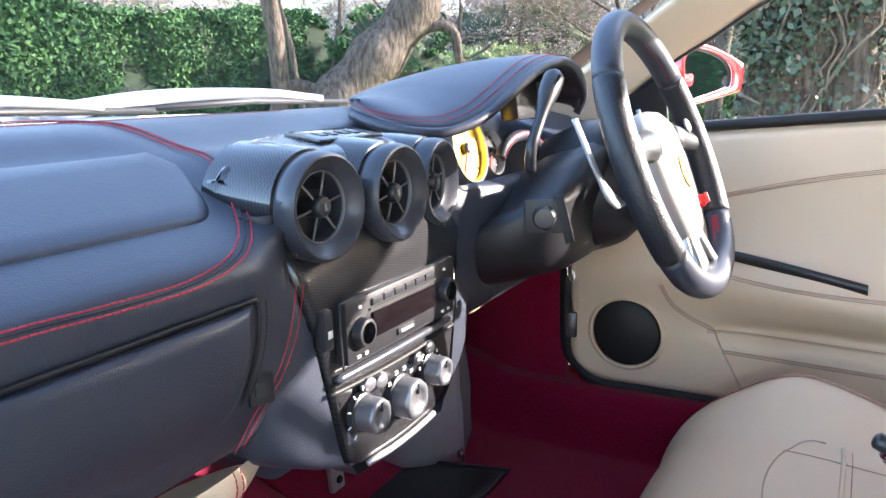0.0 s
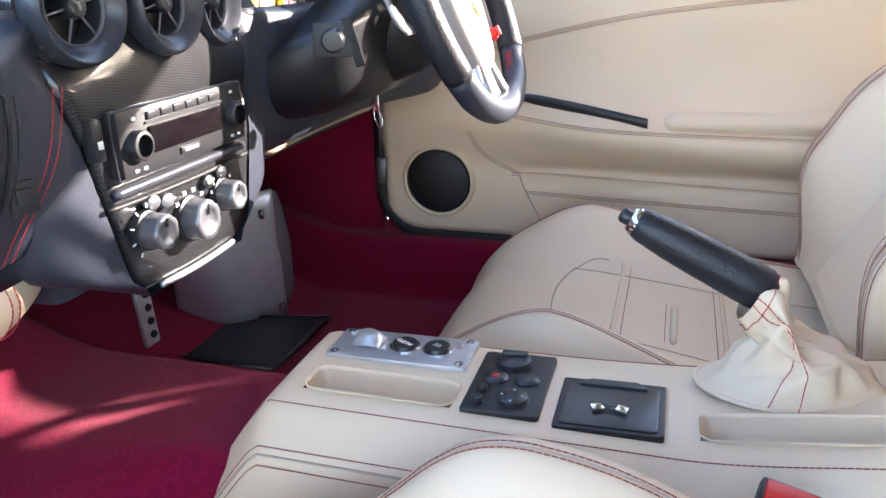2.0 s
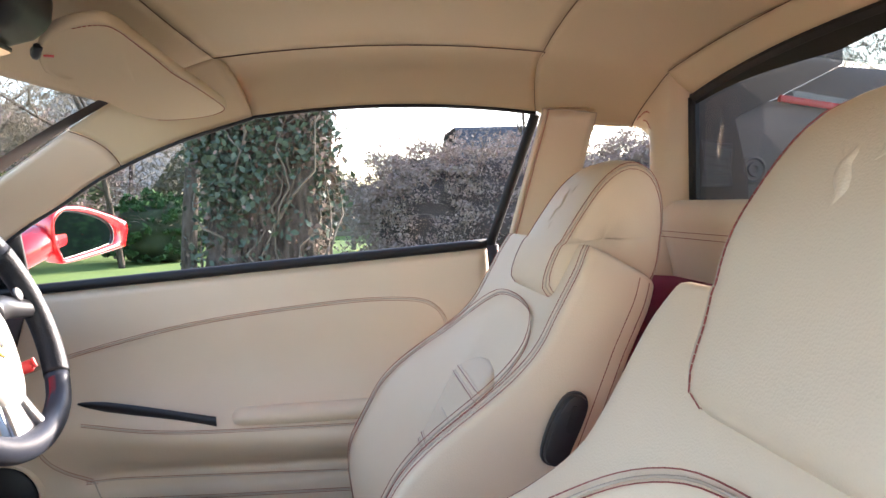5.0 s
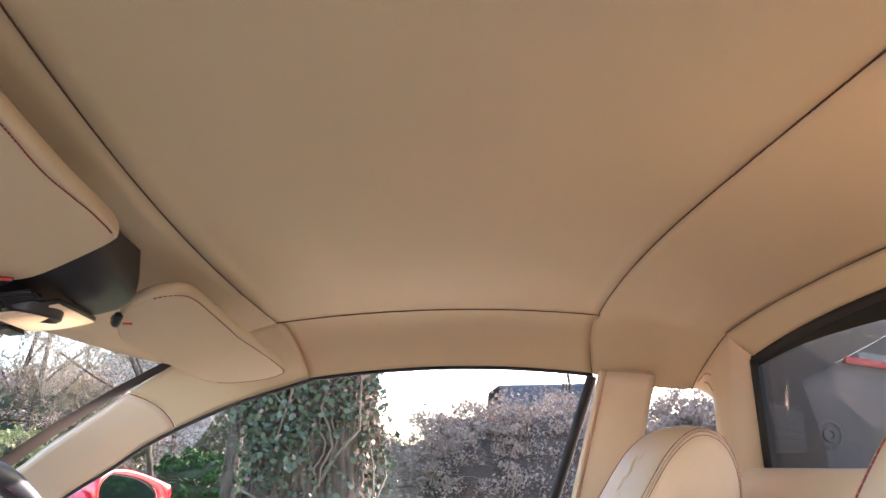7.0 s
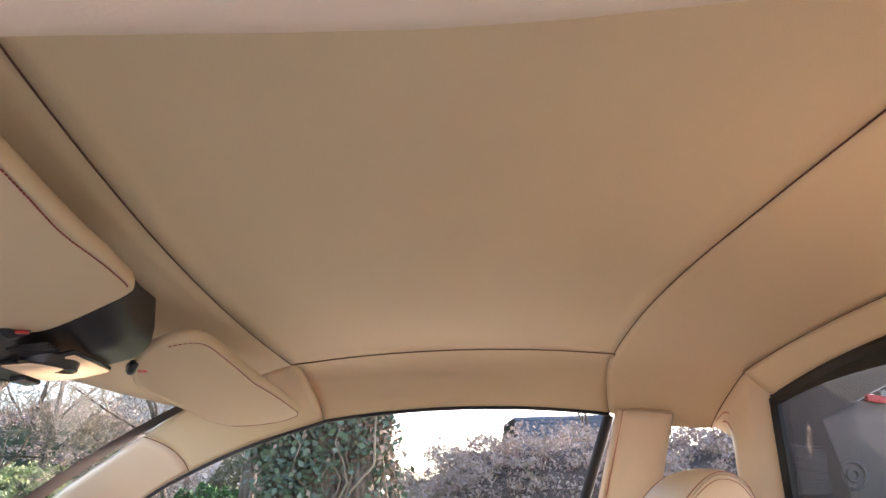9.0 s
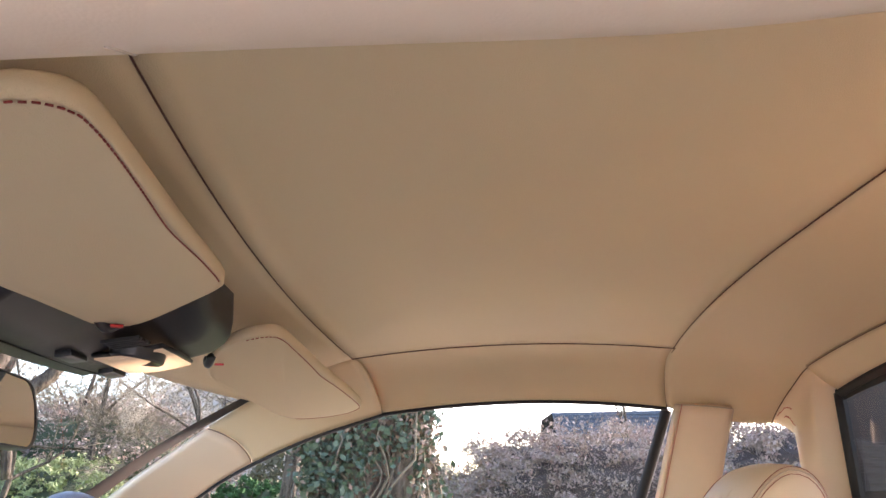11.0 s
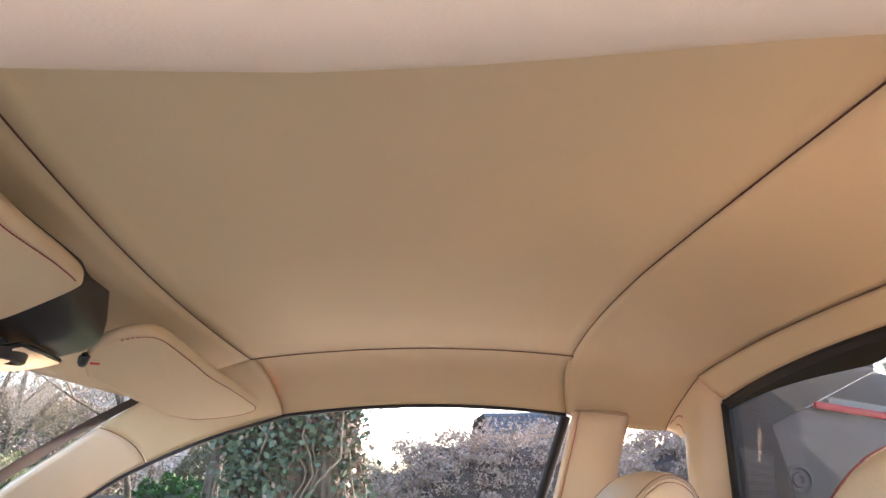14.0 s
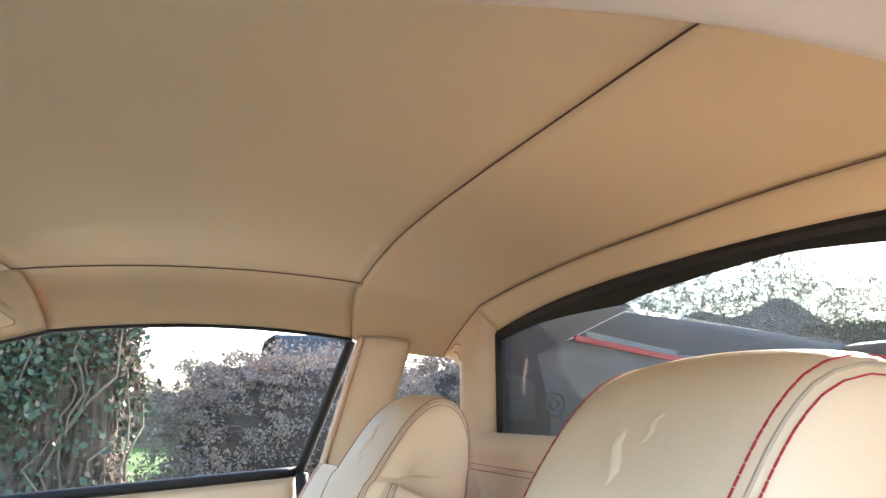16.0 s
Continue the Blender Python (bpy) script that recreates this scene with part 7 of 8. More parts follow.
# behind the rear window: engine bay side, speaker disc and red cover
BAY_GREY = material("bay_lining", (0.17, 0.165, 0.165), 0.7, grain=0.3, vary=0.1)
BAY_RAIL = material("bay_rail", (0.07, 0.072, 0.075), 0.7, grain=0.3, vary=0.1)
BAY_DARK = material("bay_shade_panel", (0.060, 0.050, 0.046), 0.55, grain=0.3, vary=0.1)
eng = thing("engine_bay", "grey engine bay lining, red edge and dusty glass lid behind the cabin", "engine bay", at=(0, -0.7, 0.6), kind="structure")
for sx in (1, -1):
    m = Matrix.Diagonal((sx, 1, 1, 1))
    bm = sheet(lambda u, v: (lerp(0.475, 0.455, u), lerp(-0.32, -0.95, u), lerp(0.80, lerp(1.085, 1.03, u), v)), 10, 6, -0.02)
    bm.transform(m)
    part("side_lining", bm, BAY_GREY, eng)
    # forward lining beside the glass up to the roof buttress; roof shade painted as dark colour
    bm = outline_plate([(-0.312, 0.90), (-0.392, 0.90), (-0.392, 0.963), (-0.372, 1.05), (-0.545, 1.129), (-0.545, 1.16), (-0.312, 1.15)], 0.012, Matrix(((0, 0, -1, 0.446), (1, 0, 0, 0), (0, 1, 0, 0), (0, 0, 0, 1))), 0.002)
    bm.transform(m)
    part("shaded_lining", bm, BAY_DARK, eng, "forward side lining painted dark as shade")
    bm = outline_plate([(-0.40, 1.02), (-1.08, 0.96), (-1.08, 1.085), (-0.545, 1.127), (-0.40, 1.06)], 0.012, Matrix(((0, 0, -1, 0.453), (1, 0, 0, 0), (0, 1, 0, 0), (0, 0, 0, 1))), 0.002)
    bm.transform(m)
    part("lid_rail", bm, BAY_RAIL, eng)
    if sx > 0:
        part("red_edge", block(0.010, 0.22, 0.011, pose(0.447, -0.550, 1.062, 9, 0, 0), 0.003), RED_PAINT, eng, "red painted body edge")
        part("vent_mesh", joined(*[tube([(0.446, -0.462 - 0.0042 * k, 1.090 - 0.0007 * k), (0.446, -0.470 - 0.0042 * k, 1.078 - 0.0007 * k)], 0.0006, 4) for k in range(42)] + [tube([(0.445, -0.470 - 0.0042 * k, 1.090 - 0.0007 * k), (0.445, -0.462 - 0.0042 * k, 1.078 - 0.0007 * k)], 0.0006, 4) for k in range(42)]), SILVER, eng, "pale wire mesh strip")
    bm = joined(*[tube([(0.440, -0.316 - 0.003 * k, 0.950), (0.440, -0.324 - 0.003 * k, 1.02 - 0.0012 * k)], 0.0005, 4) for k in range(14)] + [tube([(0.440, -0.324 - 0.003 * k, 0.950), (0.440, -0.316 - 0.003 * k, 1.02 - 0.0012 * k)], 0.0005, 4) for k in range(14)] + [tube([(0.440, -0.314, 0.952 + 0.0045 * k), (0.440, -0.362, 0.954 + 0.0042 * k)], 0.0005, 4) for k in range(15)])
    bm.transform(m)
    part("speaker_mesh", bm, GREY_TRIM, eng)
part("disc", lathe([(0.021, 0), (0.021, 0.004), (0.017, 0.006), (0.015, 0.003), (0.011, 0.003), (0.010, 0.006), (0.006, 0.006), (0.005, 0.003), (0, 0.003)], 28, pose(0.452, -0.402, 0.974, 0, -90, 2)), GREY_TRIM, eng, "round fixing disc")
part("lid_glass", sheet(lambda u, v: (lerp(-0.44, 0.44, u), lerp(-0.33, -1.08, v), lerp(1.155, 1.075, v)), 8, 8), LID_GLASS, eng, "dusty sloping lid glass")
bpy.data.objects["lid_glass"].visible_shadow = False
part("deck", sheet(lambda u, v: (lerp(-0.6, 0.6, u), lerp(-0.31, -1.3, v), 0.90), 6, 6, 0.02), material("heat_shield", (0.10, 0.10, 0.105), 0.6, vary=0.2), eng, "dull grey heat shield deck")
part("lid_rear_frame", block(0.92, 0.05, 0.05, pose(0, -1.06, 1.06, -8, 0, 0), 0.01), BAY_DARK, eng)

# ---- outside ----
def ground_material():
    m = material("lawn", (0.06, 0.13, 0.012), 0.9, vary=0.3, vary_size=2.5, tint=(0.13, 0.20, 0.03))
    return m


GRASS = ground_material()
ground = part("ground", sheet(lambda u, v: (lerp(-600, 600, u), lerp(-600, 600, v), 0.0), 20, 20, 0.3), GRASS)
tagged(ground, "mown spring lawn reaching to the hedges", "lawn", kind="structure")
drive = part("road", sheet(lambda u, v: (lerp(-40, 3.2, u), lerp(-40, 14, v), 0.02), 6, 6, 0.05), material("gravel_drive", (0.42, 0.39, 0.34), 0.95, grain=1.0, grain_size=60, vary=0.2, vary_size=30))
tagged(drive, "pale gravel drive on which the car stands", "drive", kind="structure")

def bark_material(name, dark, pale):
    """Furrowed bark: ridges drawn out along the trunk, with real depth in the bump."""
    m = material(name, dark, 0.95, vary=0.25, vary_size=5, tint=pale, spec=0.1)
    t = m.node_tree
    b = t.nodes["Principled BSDF"]
    co, mp, nz, bp, mx = (t.nodes.new(n) for n in ("ShaderNodeTexCoord", "ShaderNodeMapping", "ShaderNodeTexNoise", "ShaderNodeBump", "ShaderNodeMix"))
    mp.inputs["Scale"].default_value = (14, 14, 3)
    nz.inputs["Scale"].default_value, nz.inputs["Detail"].default_value, nz.inputs["Roughness"].default_value = 1.6, 8, 0.65
    bp.inputs["Strength"].default_value, bp.inputs["Distance"].default_value = 1.0, 0.05
    t.links.new(co.outputs["Object"], mp.inputs["Vector"])
    t.links.new(mp.outputs[0], nz.inputs["Vector"])
    t.links.new(nz.outputs["Fac"], bp.inputs["Height"])
    t.links.new(bp.outputs[0], b.inputs["Normal"])
    mx.data_type, mx.blend_type = "RGBA", "MULTIPLY"
    mx.inputs[0].default_value = 0.75
    src = b.inputs["Base Color"].links[0].from_socket
    rp = t.nodes.new("ShaderNodeValToRGB")
    rp.color_ramp.elements[0].position, rp.color_ramp.elements[1].position = 0.35, 0.62
    t.links.new(nz.outputs["Fac"], rp.inputs[0])
    t.links.new(src, mx.inputs[6])
    t.links.new(rp.outputs[0], mx.inputs[7])
    t.links.new(mx.outputs[2], b.inputs["Base Color"])
    return m


BARK = bark_material("grey_bark", (0.085, 0.066, 0.052), (0.20, 0.16, 0.13))
TWIG = material("bare_twigs", (0.15, 0.122, 0.09), 0.95, vary=0.2)
HEDGE_LEAF = material("conifer_leaf", (0.030, 0.080, 0.038), 0.95, vary=0.3, vary_size=1.5, tint=(0.070, 0.130, 0.045), spec=0.1)
IVY_LEAF = material("ivy_leaf", (0.032, 0.060, 0.042), 0.6, vary=0.3, vary_size=9, tint=(0.090, 0.118, 0.078), spec=0.3)
DRY_LEAF = material("dry_ivy", (0.16, 0.12, 0.10), 0.9, vary=0.3, vary_size=6, tint=(0.25, 0.185, 0.15), spec=0.05)
BUSH_LEAF = material("budding_bush", (0.24, 0.148, 0.142), 0.8, vary=0.3, vary_size=5, tint=(0.34, 0.30, 0.245), spec=0.05)
PALE_LEAF = material("pale_shrub_leaf", (0.20, 0.25, 0.10), 0.7, vary=0.3, vary_size=3, tint=(0.32, 0.36, 0.18))


def leaf_cloud(points, size, rng, slim=0.45):
    """Small leaves, one at each point, turned at random."""
    n = len(points)
    p = np.array(points, float)
    a = rng.normal(size=(n, 3))
    a /= np.linalg.norm(a, axis=1)[:, None]
    b = np.cross(a, rng.normal(size=(n, 3)))
    b /= np.linalg.norm(b, axis=1)[:, None]
    s = size * rng.uniform(0.5, 1.4, (n, 1))
    v = np.stack([p - a * s, p + b * s * slim, p + a * s, p - b * s * slim], 1).reshape(-1, 3)
    f = np.arange(n * 4).reshape(n, 4)
    me = bpy.data.meshes.new("leaves")
    me.from_pydata(v.tolist(), [], f.tolist())
    return me


def mesh_part(name, me, mat, parent=None, label=""):
    me.materials.append(mat)
    ob = new(name, me)
    if parent is not None:
        ob.parent = parent
        ob.matrix_parent_inverse = parent.matrix_basis.inverted()
    if label:
        tagged(ob, label)
    return ob


def bare_tree(base, height, r0, seed, lean=(0, 0), depth=5, spread=0.55, kids=3):
    """Trunk and limbs of a leafless tree; twigs are thin three-sided bars."""
    rng = random.Random(seed)
    limbs, twigs = [], []

    def grow(p, d, length, r, level):
        pts, q, dd = [p.copy()], p.copy(), d.copy()
        steps = 5 if level < 2 else 3
        for k in range(steps):
            dd = (dd + Vector((rng.gauss(0, 0.14), rng.gauss(0, 0.14), rng.gauss(0.03, 0.10)))).normalized()
            q = q + dd * length / steps
            pts.append(q.copy())
        rad = [max(0.004, lerp(r, r * 0.55, k / steps)) for k in range(steps + 1)]
        (limbs if level < 2 else twigs).append((pts, rad))
        if level >= depth:
            return
        for k in range(kids + (1 if level > 1 else 0)):
            at = rng.uniform(0.45, 1.0) if level else rng.uniform(0.4, 1.0)
            i = min(steps, max(1, int(at * steps + 0.5)))
            nd = (dd + Vector((rng.gauss(0, spread), rng.gauss(0, spread), rng.gauss(0.12, 0.35)))).normalized()
            grow(pts[i], nd, length * rng.uniform(0.5, 0.72), rad[i] * rng.uniform(0.45, 0.65), level + 1)

    grow(Vector(base), Vector((lean[0], lean[1], 1)).normalized(), height * 0.5, r0, 0)
    return limbs, twigs


def bars(list_of, sides):
    verts, faces = [], []
    for pts, rad in list_of:
        rows = []
        for k, p in enumerate(pts):
            t = (pts[min(len(pts) - 1, k + 1)] - pts[max(0, k - 1)]).normalized()
            u = t.orthogonal().normalized()
            w = t.cross(u)
            base = len(verts)
            for j in range(sides):
                a = 2 * math.pi * j / sides
                verts.append(tuple(p + (u * math.cos(a) + w * math.sin(a)) * rad[k]))
            rows.append(base)
        for a, b in zip(rows, rows[1:]):
            for j in range(sides):
                faces.append((a + j, a + (j + 1) % sides, b + (j + 1) % sides, b + j))
    me = bpy.data.meshes.new("bars")
    me.from_pydata(verts, [], faces)
    for pl in me.polygons:
        pl.use_smooth = True
    return me


def tree(base, height, r0, seed, label, lean=(0, 0), depth=5, **kw):
    t = thing("tree", label, "tree", at=base)
    limbs, twigs = bare_tree(base, height, r0, seed, lean, depth, **kw)
    mesh_part("trunk", bars(limbs, 8), BARK, t)
    mesh_part("crown", bars(twigs, 3), TWIG, t, "bare winter twigs")
    return t


# ivy-covered tree beside the driver's window
rng = np.random.default_rng(3)
IVY = Vector((5.75, 0.85, 0.0))
ivy = thing("ivy_tree", "broad old tree trunk wrapped in dark green ivy", "tree", at=IVY)


def trunk_r(z, a):
    return 0.385 + 0.30 * math.exp(-z / 0.45) + 0.05 * math.sin(3 * a + 1.2 * z) + 0.03 * math.sin(7 * a - z)


rows = []
for i in range(28):
    z = 5.5 * i / 27
    rows.append([IVY + Vector((trunk_r(z, a) * math.cos(a) - 0.02 * z, trunk_r(z, a) * math.sin(a) - 0.015 * z, z - 0.05)) for a in (2 * math.pi * k / 30 for k in range(30))])
part("trunk", from_grid(rows, closed_v=True), BARK, ivy)
pts, dry = [], []
for k in range(52000):
    z, a = rng.uniform(0.10, 5.4), rng.uniform(0, 2 * math.pi)
    r = trunk_r(z, a) + abs(rng.normal(0.05, 0.07)) + 0.05 * math.sin(5 * z + 3 * a)
    p = (IVY.x + r * math.cos(a) - 0.02 * z, IVY.y + r * math.sin(a) - 0.015 * z, z)
    # dry pale growth towards the back of the car; the foot of the trunk is half bare
    share = 0.12 + 0.55 * smooth_step(-0.2, -0.75, math.sin(a) - 0.25 * math.sin(4 * z))
    if z < 1.3 and rng.uniform() < 0.85 * smooth_step(1.3, 0.85, z + 0.25 * math.sin(3 * a)):
        continue
    (dry if rng.uniform() < share else pts).append(p)
mesh_part("ivy_leaves", leaf_cloud(pts, 0.029, rng, 0.7), IVY_LEAF, ivy, "dense dark green ivy")
mesh_part("dry_ivy", leaf_cloud(dry, 0.024, rng, 0.6), DRY_LEAF, ivy, "dry brownish ivy growth")
vines = []
for k in range(90):
    a0, z0, turn, up = rng.uniform(0, 2 * math.pi), rng.uniform(0.0, 2.6), rng.normal(0, 0.5), rng.uniform(0.5, 1.6)
    line = []
    for i in range(9):
        a, z = a0 + turn * i / 8 + 0.12 * math.sin(1.7 * i + k), z0 + up * i / 8
        r = trunk_r(z, a) + 0.03 + 0.10 * (k % 3) * math.sin(math.pi * i / 8) * 0.6
        line.append(Vector((IVY.x + r * math.cos(a) - 0.02 * z, IVY.y + r * math.sin(a) - 0.015 * z, z)))
    vines.append((line, [0.011 * (1 - 0.07 * i) for i in range(9)]))
mesh_part("vine", bars(vines, 5), TWIG, ivy, "woody grey ivy stems")
limbs, twigs = bare_tree(IVY + Vector((0, 0, 5.0)), 6, 0.25, 21, (0.1, -0.2), 4)
mesh_part("limb", bars(limbs, 8), BARK, ivy)
mesh_part("crown", bars(twigs, 3), TWIG, ivy)


def bush(name, label, category, centre, size, n, leaf, mat, seed, core=None, flat=1.0):
    """Leaves in clumps round a solid core darkened as inner shade, with shoots that stand out of the outline."""
    r = np.random.default_rng(seed)
    t = thing(name, label, category, at=(centre[0], centre[1], 0))

    def lump(q):
        return 1 + 0.07 * np.sin(q[:, :1] * 7 + seed) * np.sin(q[:, 1:2] * 6 + 1) + 0.05 * np.sin(q[:, 2:] * 11 + q[:, :1] * 9 + seed)

    def place(q, f):
        q = q / np.linalg.norm(q, axis=1)[:, None]
        w = lump(q)
        q = np.sign(q) * np.abs(q) ** flat
        return q * w * f * np.array(size) + np.array(centre)
    # clump centres on the shell, leaves scattered round them
    c = r.normal(size=(n // 40, 3))
    q = np.repeat(c / np.linalg.norm(c, axis=1)[:, None], 40, 0)
    q = place(q + r.normal(0, 0.035, q.shape), np.repeat(r.uniform(0.78, 1.04, (n // 40, 1)), 40, 0) + r.normal(0, 0.025, (len(q), 1)))
    q = q[q[:, 2] > 0.05]
    mesh_part("leaves", leaf_cloud(q, leaf, r), mat, t)
    rr = random.Random(seed)
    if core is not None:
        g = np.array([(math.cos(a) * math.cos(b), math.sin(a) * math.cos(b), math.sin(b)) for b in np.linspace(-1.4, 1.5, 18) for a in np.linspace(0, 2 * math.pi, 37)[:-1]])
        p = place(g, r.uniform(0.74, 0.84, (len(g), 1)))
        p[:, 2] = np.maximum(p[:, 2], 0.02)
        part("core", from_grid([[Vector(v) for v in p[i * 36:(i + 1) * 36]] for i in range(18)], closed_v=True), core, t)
    stems = []
    for k in range(260):
        d = Vector((rr.gauss(0, 1), rr.gauss(0, 1), abs(rr.gauss(0.4, 0.7)))).normalized()
        e = place(np.array([tuple(d)]), rr.uniform(0.95, 1.12))[0]
        end = Vector(e)
        st = Vector(centre) + (end - Vector(centre)) * 0.55
        md = (st + end) / 2 + Vector((rr.gauss(0, 0.05), rr.gauss(0, 0.05), 0.04))
        stems.append(([st, md, end], [0.010, 0.006, 0.002]))
    mesh_part("stems", bars(stems, 3), TWIG, t)
    return t


# solid fillers added against see-through, coloured dark as the shrubs' inner shade
CORE_BROWN = material("brown_shade_core", (0.045, 0.032, 0.030), 0.95, vary=0.3, vary_size=12, tint=(0.10, 0.08, 0.07))
CORE_GREEN = material("green_shade_core", (0.020, 0.030, 0.014), 0.95, vary=0.3, vary_size=8, tint=(0.05, 0.07, 0.03))
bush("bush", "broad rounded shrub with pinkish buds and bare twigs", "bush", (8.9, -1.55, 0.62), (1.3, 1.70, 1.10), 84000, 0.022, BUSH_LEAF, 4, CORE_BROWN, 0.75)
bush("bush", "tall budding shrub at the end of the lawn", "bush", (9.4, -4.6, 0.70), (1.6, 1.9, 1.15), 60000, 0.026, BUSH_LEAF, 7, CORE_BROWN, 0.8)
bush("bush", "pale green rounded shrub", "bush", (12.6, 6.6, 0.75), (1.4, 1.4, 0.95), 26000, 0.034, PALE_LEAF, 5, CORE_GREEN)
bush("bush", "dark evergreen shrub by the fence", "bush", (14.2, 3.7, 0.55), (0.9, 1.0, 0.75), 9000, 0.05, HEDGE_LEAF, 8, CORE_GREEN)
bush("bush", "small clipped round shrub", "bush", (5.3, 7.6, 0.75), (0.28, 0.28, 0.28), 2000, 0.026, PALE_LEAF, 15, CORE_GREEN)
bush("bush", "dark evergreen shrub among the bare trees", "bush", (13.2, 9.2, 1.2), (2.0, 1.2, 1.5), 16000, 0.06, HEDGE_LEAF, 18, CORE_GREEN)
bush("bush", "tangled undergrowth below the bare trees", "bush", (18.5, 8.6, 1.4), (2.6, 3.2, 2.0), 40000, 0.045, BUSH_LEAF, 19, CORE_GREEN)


# clipped conifer hedge across the front
def hedge(a, b, h, w, seed, n, label):
    r = np.random.default_rng(seed)
    a, b = np.array(a, float), np.array(b, float)
    d = (b - a) / np.linalg.norm(b - a)
    nrm = np.array([-d[1], d[0]])
    t = thing("hedge", label, "hedge", at=(*((a + b) / 2), 0))
    L = np.linalg.norm(b - a)
    s, z, side = r.uniform(0, L, n), r.uniform(0, 1, n), r.choice([-1, 1, 0], n, p=[0.4, 0.3, 0.3])
    bulge = 0.16 * np.sin(s * 1.7) * np.sin(z * 5 + s) + 0.10 * np.sin(s * 4.3 + 2)
    off = np.where(side == 0, r.uniform(-w, w, n), side * (w + bulge)) + r.normal(0, 0.05, n)
    zz = np.where(side == 0, h + 0.12 * np.sin(s * 1.1) + 0.06 * np.sin(s * 5), z * h) + r.normal(0, 0.05, n)
    q = np.stack([a[0] + d[0] * s + nrm[0] * off, a[1] + d[1] * s + nrm[1] * off, np.maximum(zz, 0.03)], 1)
    mesh_part("foliage", leaf_cloud(q, 0.058, r), HEDGE_LEAF, t)
    # box filler inside the foliage, painted dark for the hedge's inner shadow
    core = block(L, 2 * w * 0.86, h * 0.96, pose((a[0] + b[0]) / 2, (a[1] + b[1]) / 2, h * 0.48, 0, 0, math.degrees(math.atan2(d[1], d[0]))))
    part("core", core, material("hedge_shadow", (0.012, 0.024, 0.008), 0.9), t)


hedge((-6, 15.5), (13.5, 11.6), 2.45, 0.7, 31, 150000, "tall clipped conifer hedge, sunlit along its top")

hedge((5, -13.5), (30, -17), 2.6, 0.8, 33, 30000, "dark conifer hedge along the side boundary")

# trees in front of and beyond the hedge
tree((6.35, 6.25, 0), 8, 0.12, 11, "slim upright bare tree", depth=5)
lean = thing("leaning_tree", "thick leaning trunk with sawn limbs", "tree", at=(6.6, 5.9, 0))
p0 = [Vector((6.55, 5.95, -0.1)), Vector((6.62, 5.85, 0.7)), Vector((6.85, 5.55, 1.15)), Vector((7.15, 5.25, 1.6)), Vector((7.3, 5.05, 2.0)), Vector((7.4, 4.9, 3.0))]
q0 = spline([tuple(p) for p in p0], 24)
part("trunk", tube(q0, [lerp(0.36, 0.22, k / 24) * (1 + 0.10 * math.sin(k * 1.3)) for k in range(25)], 14), BARK, lean)
for a, b, c, r in (((7.1, 5.3, 1.55), (7.4, 4.75, 1.6), (7.45, 4.65, 1.2), 0.08), ((6.65, 5.8, 0.8), (6.3, 6.2, 1.0), (6.15, 6.45, 0.6), 0.09), ((7.25, 5.1, 1.9), (7.6, 4.5, 2.2), (7.9, 4.1, 3.0), 0.10)):
    part("limb", tube(spline([a, b, c], 10), [lerp(r, r * 0.6, k / 10) for k in range(11)], 10), BARK, lean)
for k, (x, y, h, s) in enumerate(((11.5, 9.6, 8, 41), (14, 6.8, 8.5, 42), (17, 8.8, 9, 43), (12.8, 4.0, 6.5, 44), (19.5, 3.5, 9, 45), (16.5, 11.5, 9, 46), (22, 1.0, 9, 47), (9.2, 8.4, 5.5, 48), (21, 6.0, 8, 49), (10.8, 6.6, 4.5, 50), (15.5, 3.0, 5, 51), (24, -6, 8, 52), (-3, -14, 9, 53), (4, -17, 9, 54), (-10, -16, 9, 55))):
    tree((x, y, 0), h, 0.06 + 0.008 * (k % 3), s, "bare winter tree with fine tangled twigs", depth=6 if x > 9 else 5, spread=0.70)

# the slim mossy tree beside the ivy trunk
slim = thing("slim_tree", "slim grey trunk with mossy bark beside the ivy tree", "tree", at=(7.5, 1.80, 0))
part("trunk", tube(spline([(7.5, 1.86, -0.05), (7.5, 1.80, 0.9), (7.5, 1.72, 1.7), (7.52, 1.70, 3.2), (7.6, 1.6, 5.0)], 20), [lerp(0.085, 0.055, k / 20) for k in range(21)], 12), BARK, slim)
limbs, twigs = bare_tree(Vector((7.55, 1.68, 3.4)), 4, 0.05, 61, (0.3, 0.6), 4)
mesh_part("limb", bars(limbs, 6), BARK, slim)
mesh_part("crown", bars(twigs, 3), TWIG, slim)

# far woods: a bank of bare branches before a backdrop slope, haze put into their pale colours
woods = thing("woods", "distant bank of bare brown woodland", "woodland", kind="stuff")
r = np.random.default_rng(9)


def wood_top(a):
    a = np.asarray(a, float)
    high = 6.2 + 1.0 * np.sin(a * 9) + 0.8 * np.sin(a * 23 + 1) + 0.4 * np.sin(a * 61)
    low = 1.9 + 0.5 * np.sin(a * 17) + 0.3 * np.sin(a * 47)
    w = np.clip((a - 0.05) / 0.10, 0, 1)
    w = np.maximum(w, np.clip((-0.45 - a) / 0.1, 0, 1))
    return low + (high - low) * w


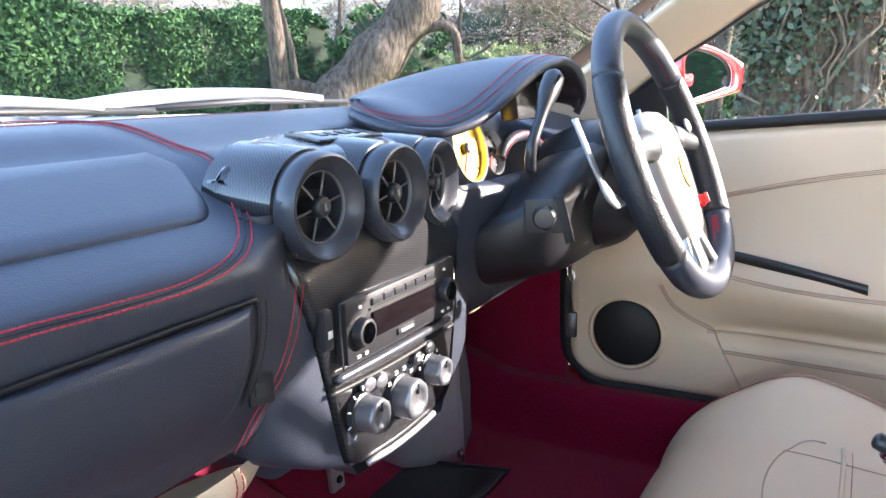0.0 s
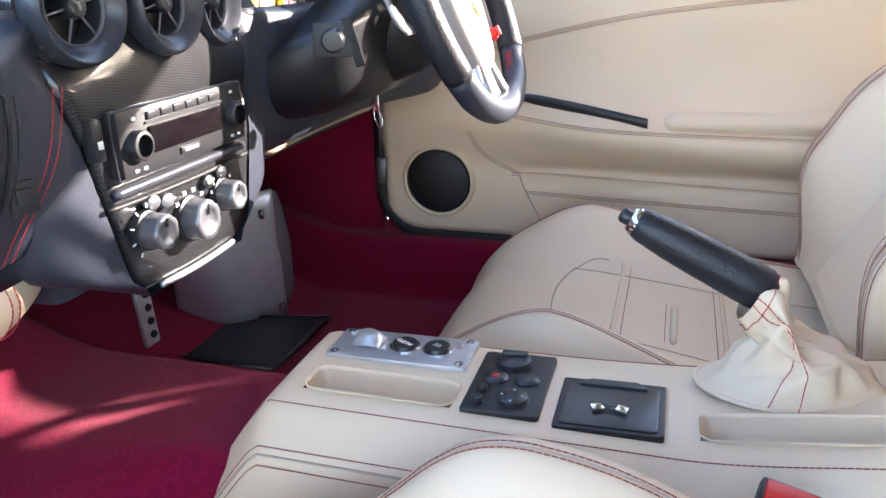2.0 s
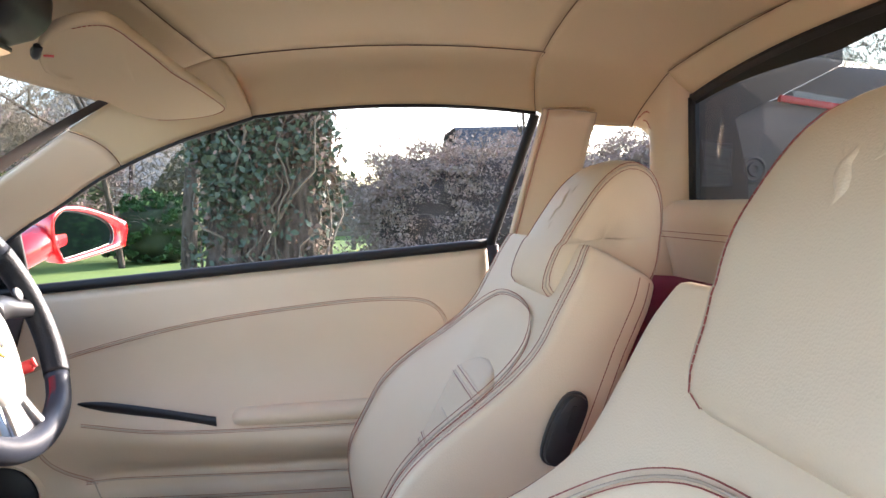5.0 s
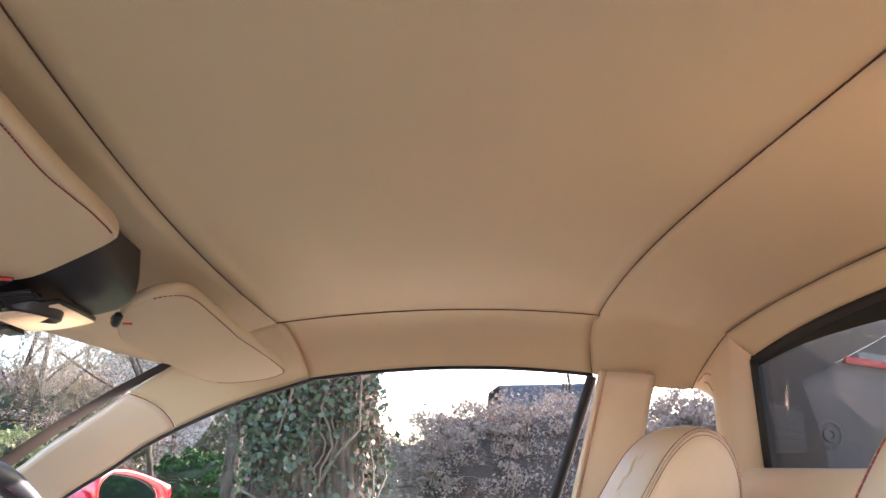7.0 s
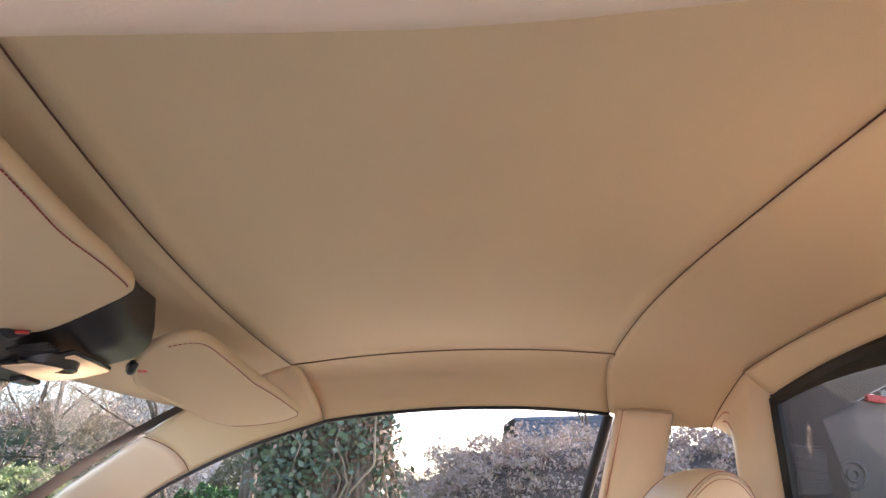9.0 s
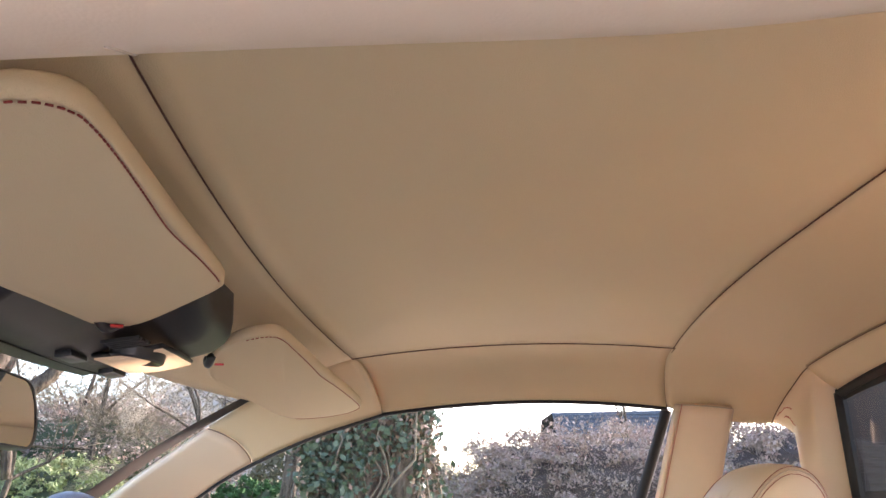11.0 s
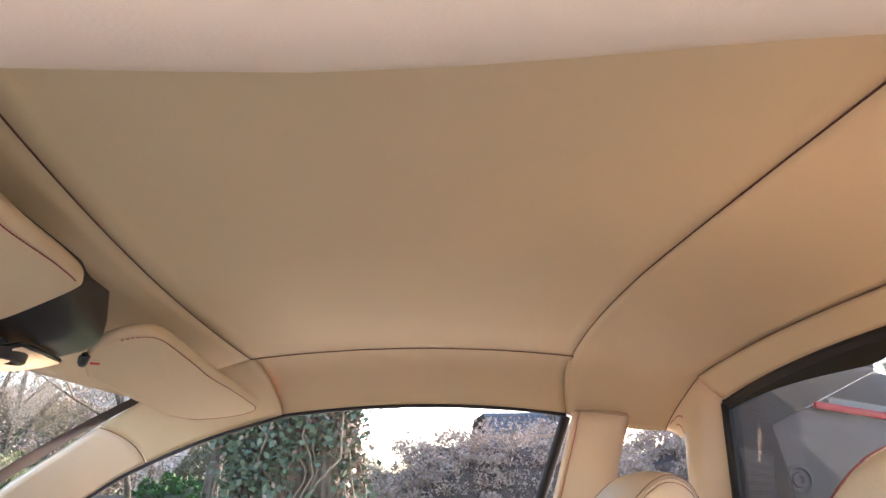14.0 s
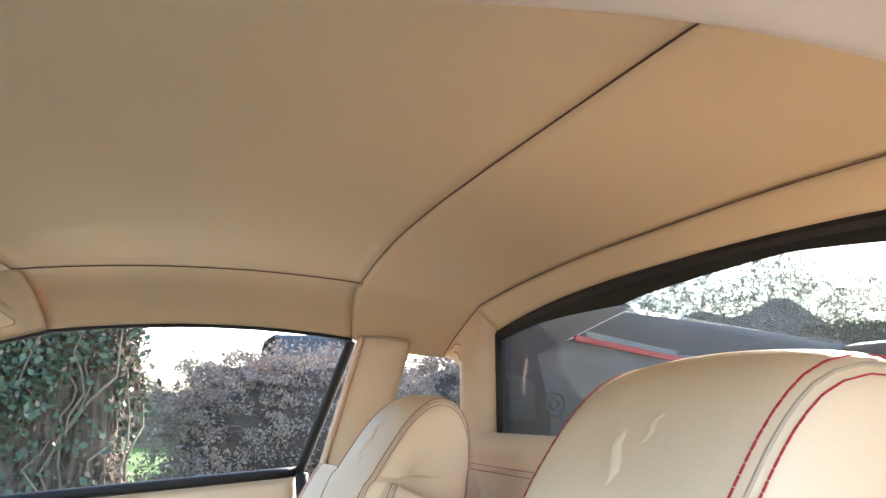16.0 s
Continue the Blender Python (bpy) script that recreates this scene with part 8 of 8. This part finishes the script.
n = 150000
ang = r.uniform(-1.05, 1.35, n)
dist = r.uniform(23, 30, n)
q = np.stack([dist * np.cos(ang), dist * np.sin(ang), r.uniform(0, 1, n) ** 0.85 * wood_top(ang) * r.uniform(0.85, 1.1, n)], 1)
mesh_part("branches", leaf_cloud(q, 0.22, r, 0.07), material("woodland_haze", (0.20, 0.17, 0.125), 0.95, vary=0.3, vary_size=0.5, tint=(0.36, 0.32, 0.25)), woods)
n = 40000
ang = r.uniform(0.15, 1.35, n)
dist = r.uniform(20, 24, n)
q = np.stack([dist * np.cos(ang), dist * np.sin(ang), r.uniform(0, 1, n) * (1.6 + 1.2 * np.sin(ang * 13) + 0.6 * np.sin(ang * 37))], 1)
mesh_part("undergrowth", leaf_cloud(q[q[:, 2] > 0], 0.10, r, 0.4), material("undergrowth", (0.045, 0.055, 0.030), 0.9, vary=0.3, vary_size=0.8, tint=(0.14, 0.13, 0.085)), woods)
rows = []
for i in range(9):
    rows.append([Vector(((31 + 0.8 * i) * math.cos(a), (31 + 0.8 * i) * math.sin(a), float(wood_top(a)) * 0.92 * i / 8 - 0.1)) for a in (lerp(-1.1, 1.4, k / 160) for k in range(161))])
mesh_bank = from_grid(rows)
part("wooded_slope", mesh_bank, material("hazy_slope", (0.24, 0.215, 0.18), 1.0, vary=0.3, vary_size=0.6, tint=(0.36, 0.34, 0.32)), woods)

# paddock fence
fence = thing("fence", "weathered post and rail fence beyond the lawn", "fence", at=(15.5, 3, 0))
WOOD = material("weathered_wood", (0.17, 0.14, 0.11), 0.9, vary=0.2, vary_size=20)
for k in range(14):
    y = -6 + k * 1.1 * 1.1
    part("post", block(0.10, 0.10, 1.1, pose(15.6, y, 0.55), 0.008), WOOD, fence)
for z in (0.35, 0.65, 0.95):
    part("rail", block(0.04, 16.2, 0.10, pose(15.54, 1.9, z), 0.005), WOOD, fence)

# house with a dark roof beyond the shrubs
house = thing("house", "far brick house with a dark slate roof", "house", at=(26, -5.2, 0))
BRICKWORK = material("far_brick", (0.28, 0.18, 0.13), 0.9, vary=0.15, vary_size=6)
SLATE = material("dark_slate", (0.055, 0.065, 0.075), 0.7, vary=0.15, vary_size=8)
part("wall", block(5, 4.2, 3.0, pose(28, -6.0, 1.3)), BRICKWORK, house)
part("roof", from_grid([[Vector((25.2, y, 2.35)), Vector((26.4, y, 3.62)), Vector((29.2, y, 3.62)), Vector((31, y, 2.5))] for y in (-8.3, -3.8)], caps=False), SLATE, house)
for k in range(9):
    part("slate_course", block(0.03, 4.5, 0.012, pose(25.22 + 1.18 * k / 9, -6.05, 2.38 + 1.25 * k / 9), 0.002), SLATE, house)
for y in (-7.2, -5.0):
    part("window", block(0.08, 0.9, 1.1, pose(25.48, y, 1.7), 0.01), SOFT_BLACK, house)
far = thing("house", "pale rendered house with chimneys beyond the hedge", "house", at=(16, 24, 0))
STUCCO = material("pale_render", (0.55, 0.50, 0.40), 0.9, vary=0.1)
part("wall", block(9, 6, 4.0, pose(18.5, 26, 2.0)), STUCCO, far)
part("roof", block(9.4, 6.4, 0.5, pose(18.5, 26, 4.15), 0.05), SLATE, far)
for x in (15.6, 19.5):
    part("chimney", block(0.9, 0.7, 1.4, pose(x, 25, 4.9), 0.03), STUCCO, far)
for x in (15.5, 17.5, 19.5, 21.5):
    part("window", block(1.0, 0.1, 1.2, pose(x, 22.98, 2.6), 0.02), SOFT_BLACK, far)
near = thing("house", "white rendered house with a slate roof behind the hedge", "house", at=(1, 24, 0))
part("wall", block(7, 6, 4.6, pose(6, 27, 2.3)), material("white_render", (0.75, 0.74, 0.72), 0.9), near)
part("roof", block(2.2, 6.4, 1.0, pose(8, 27, 4.2, 0, 12, 0), 0.05), SLATE, near)
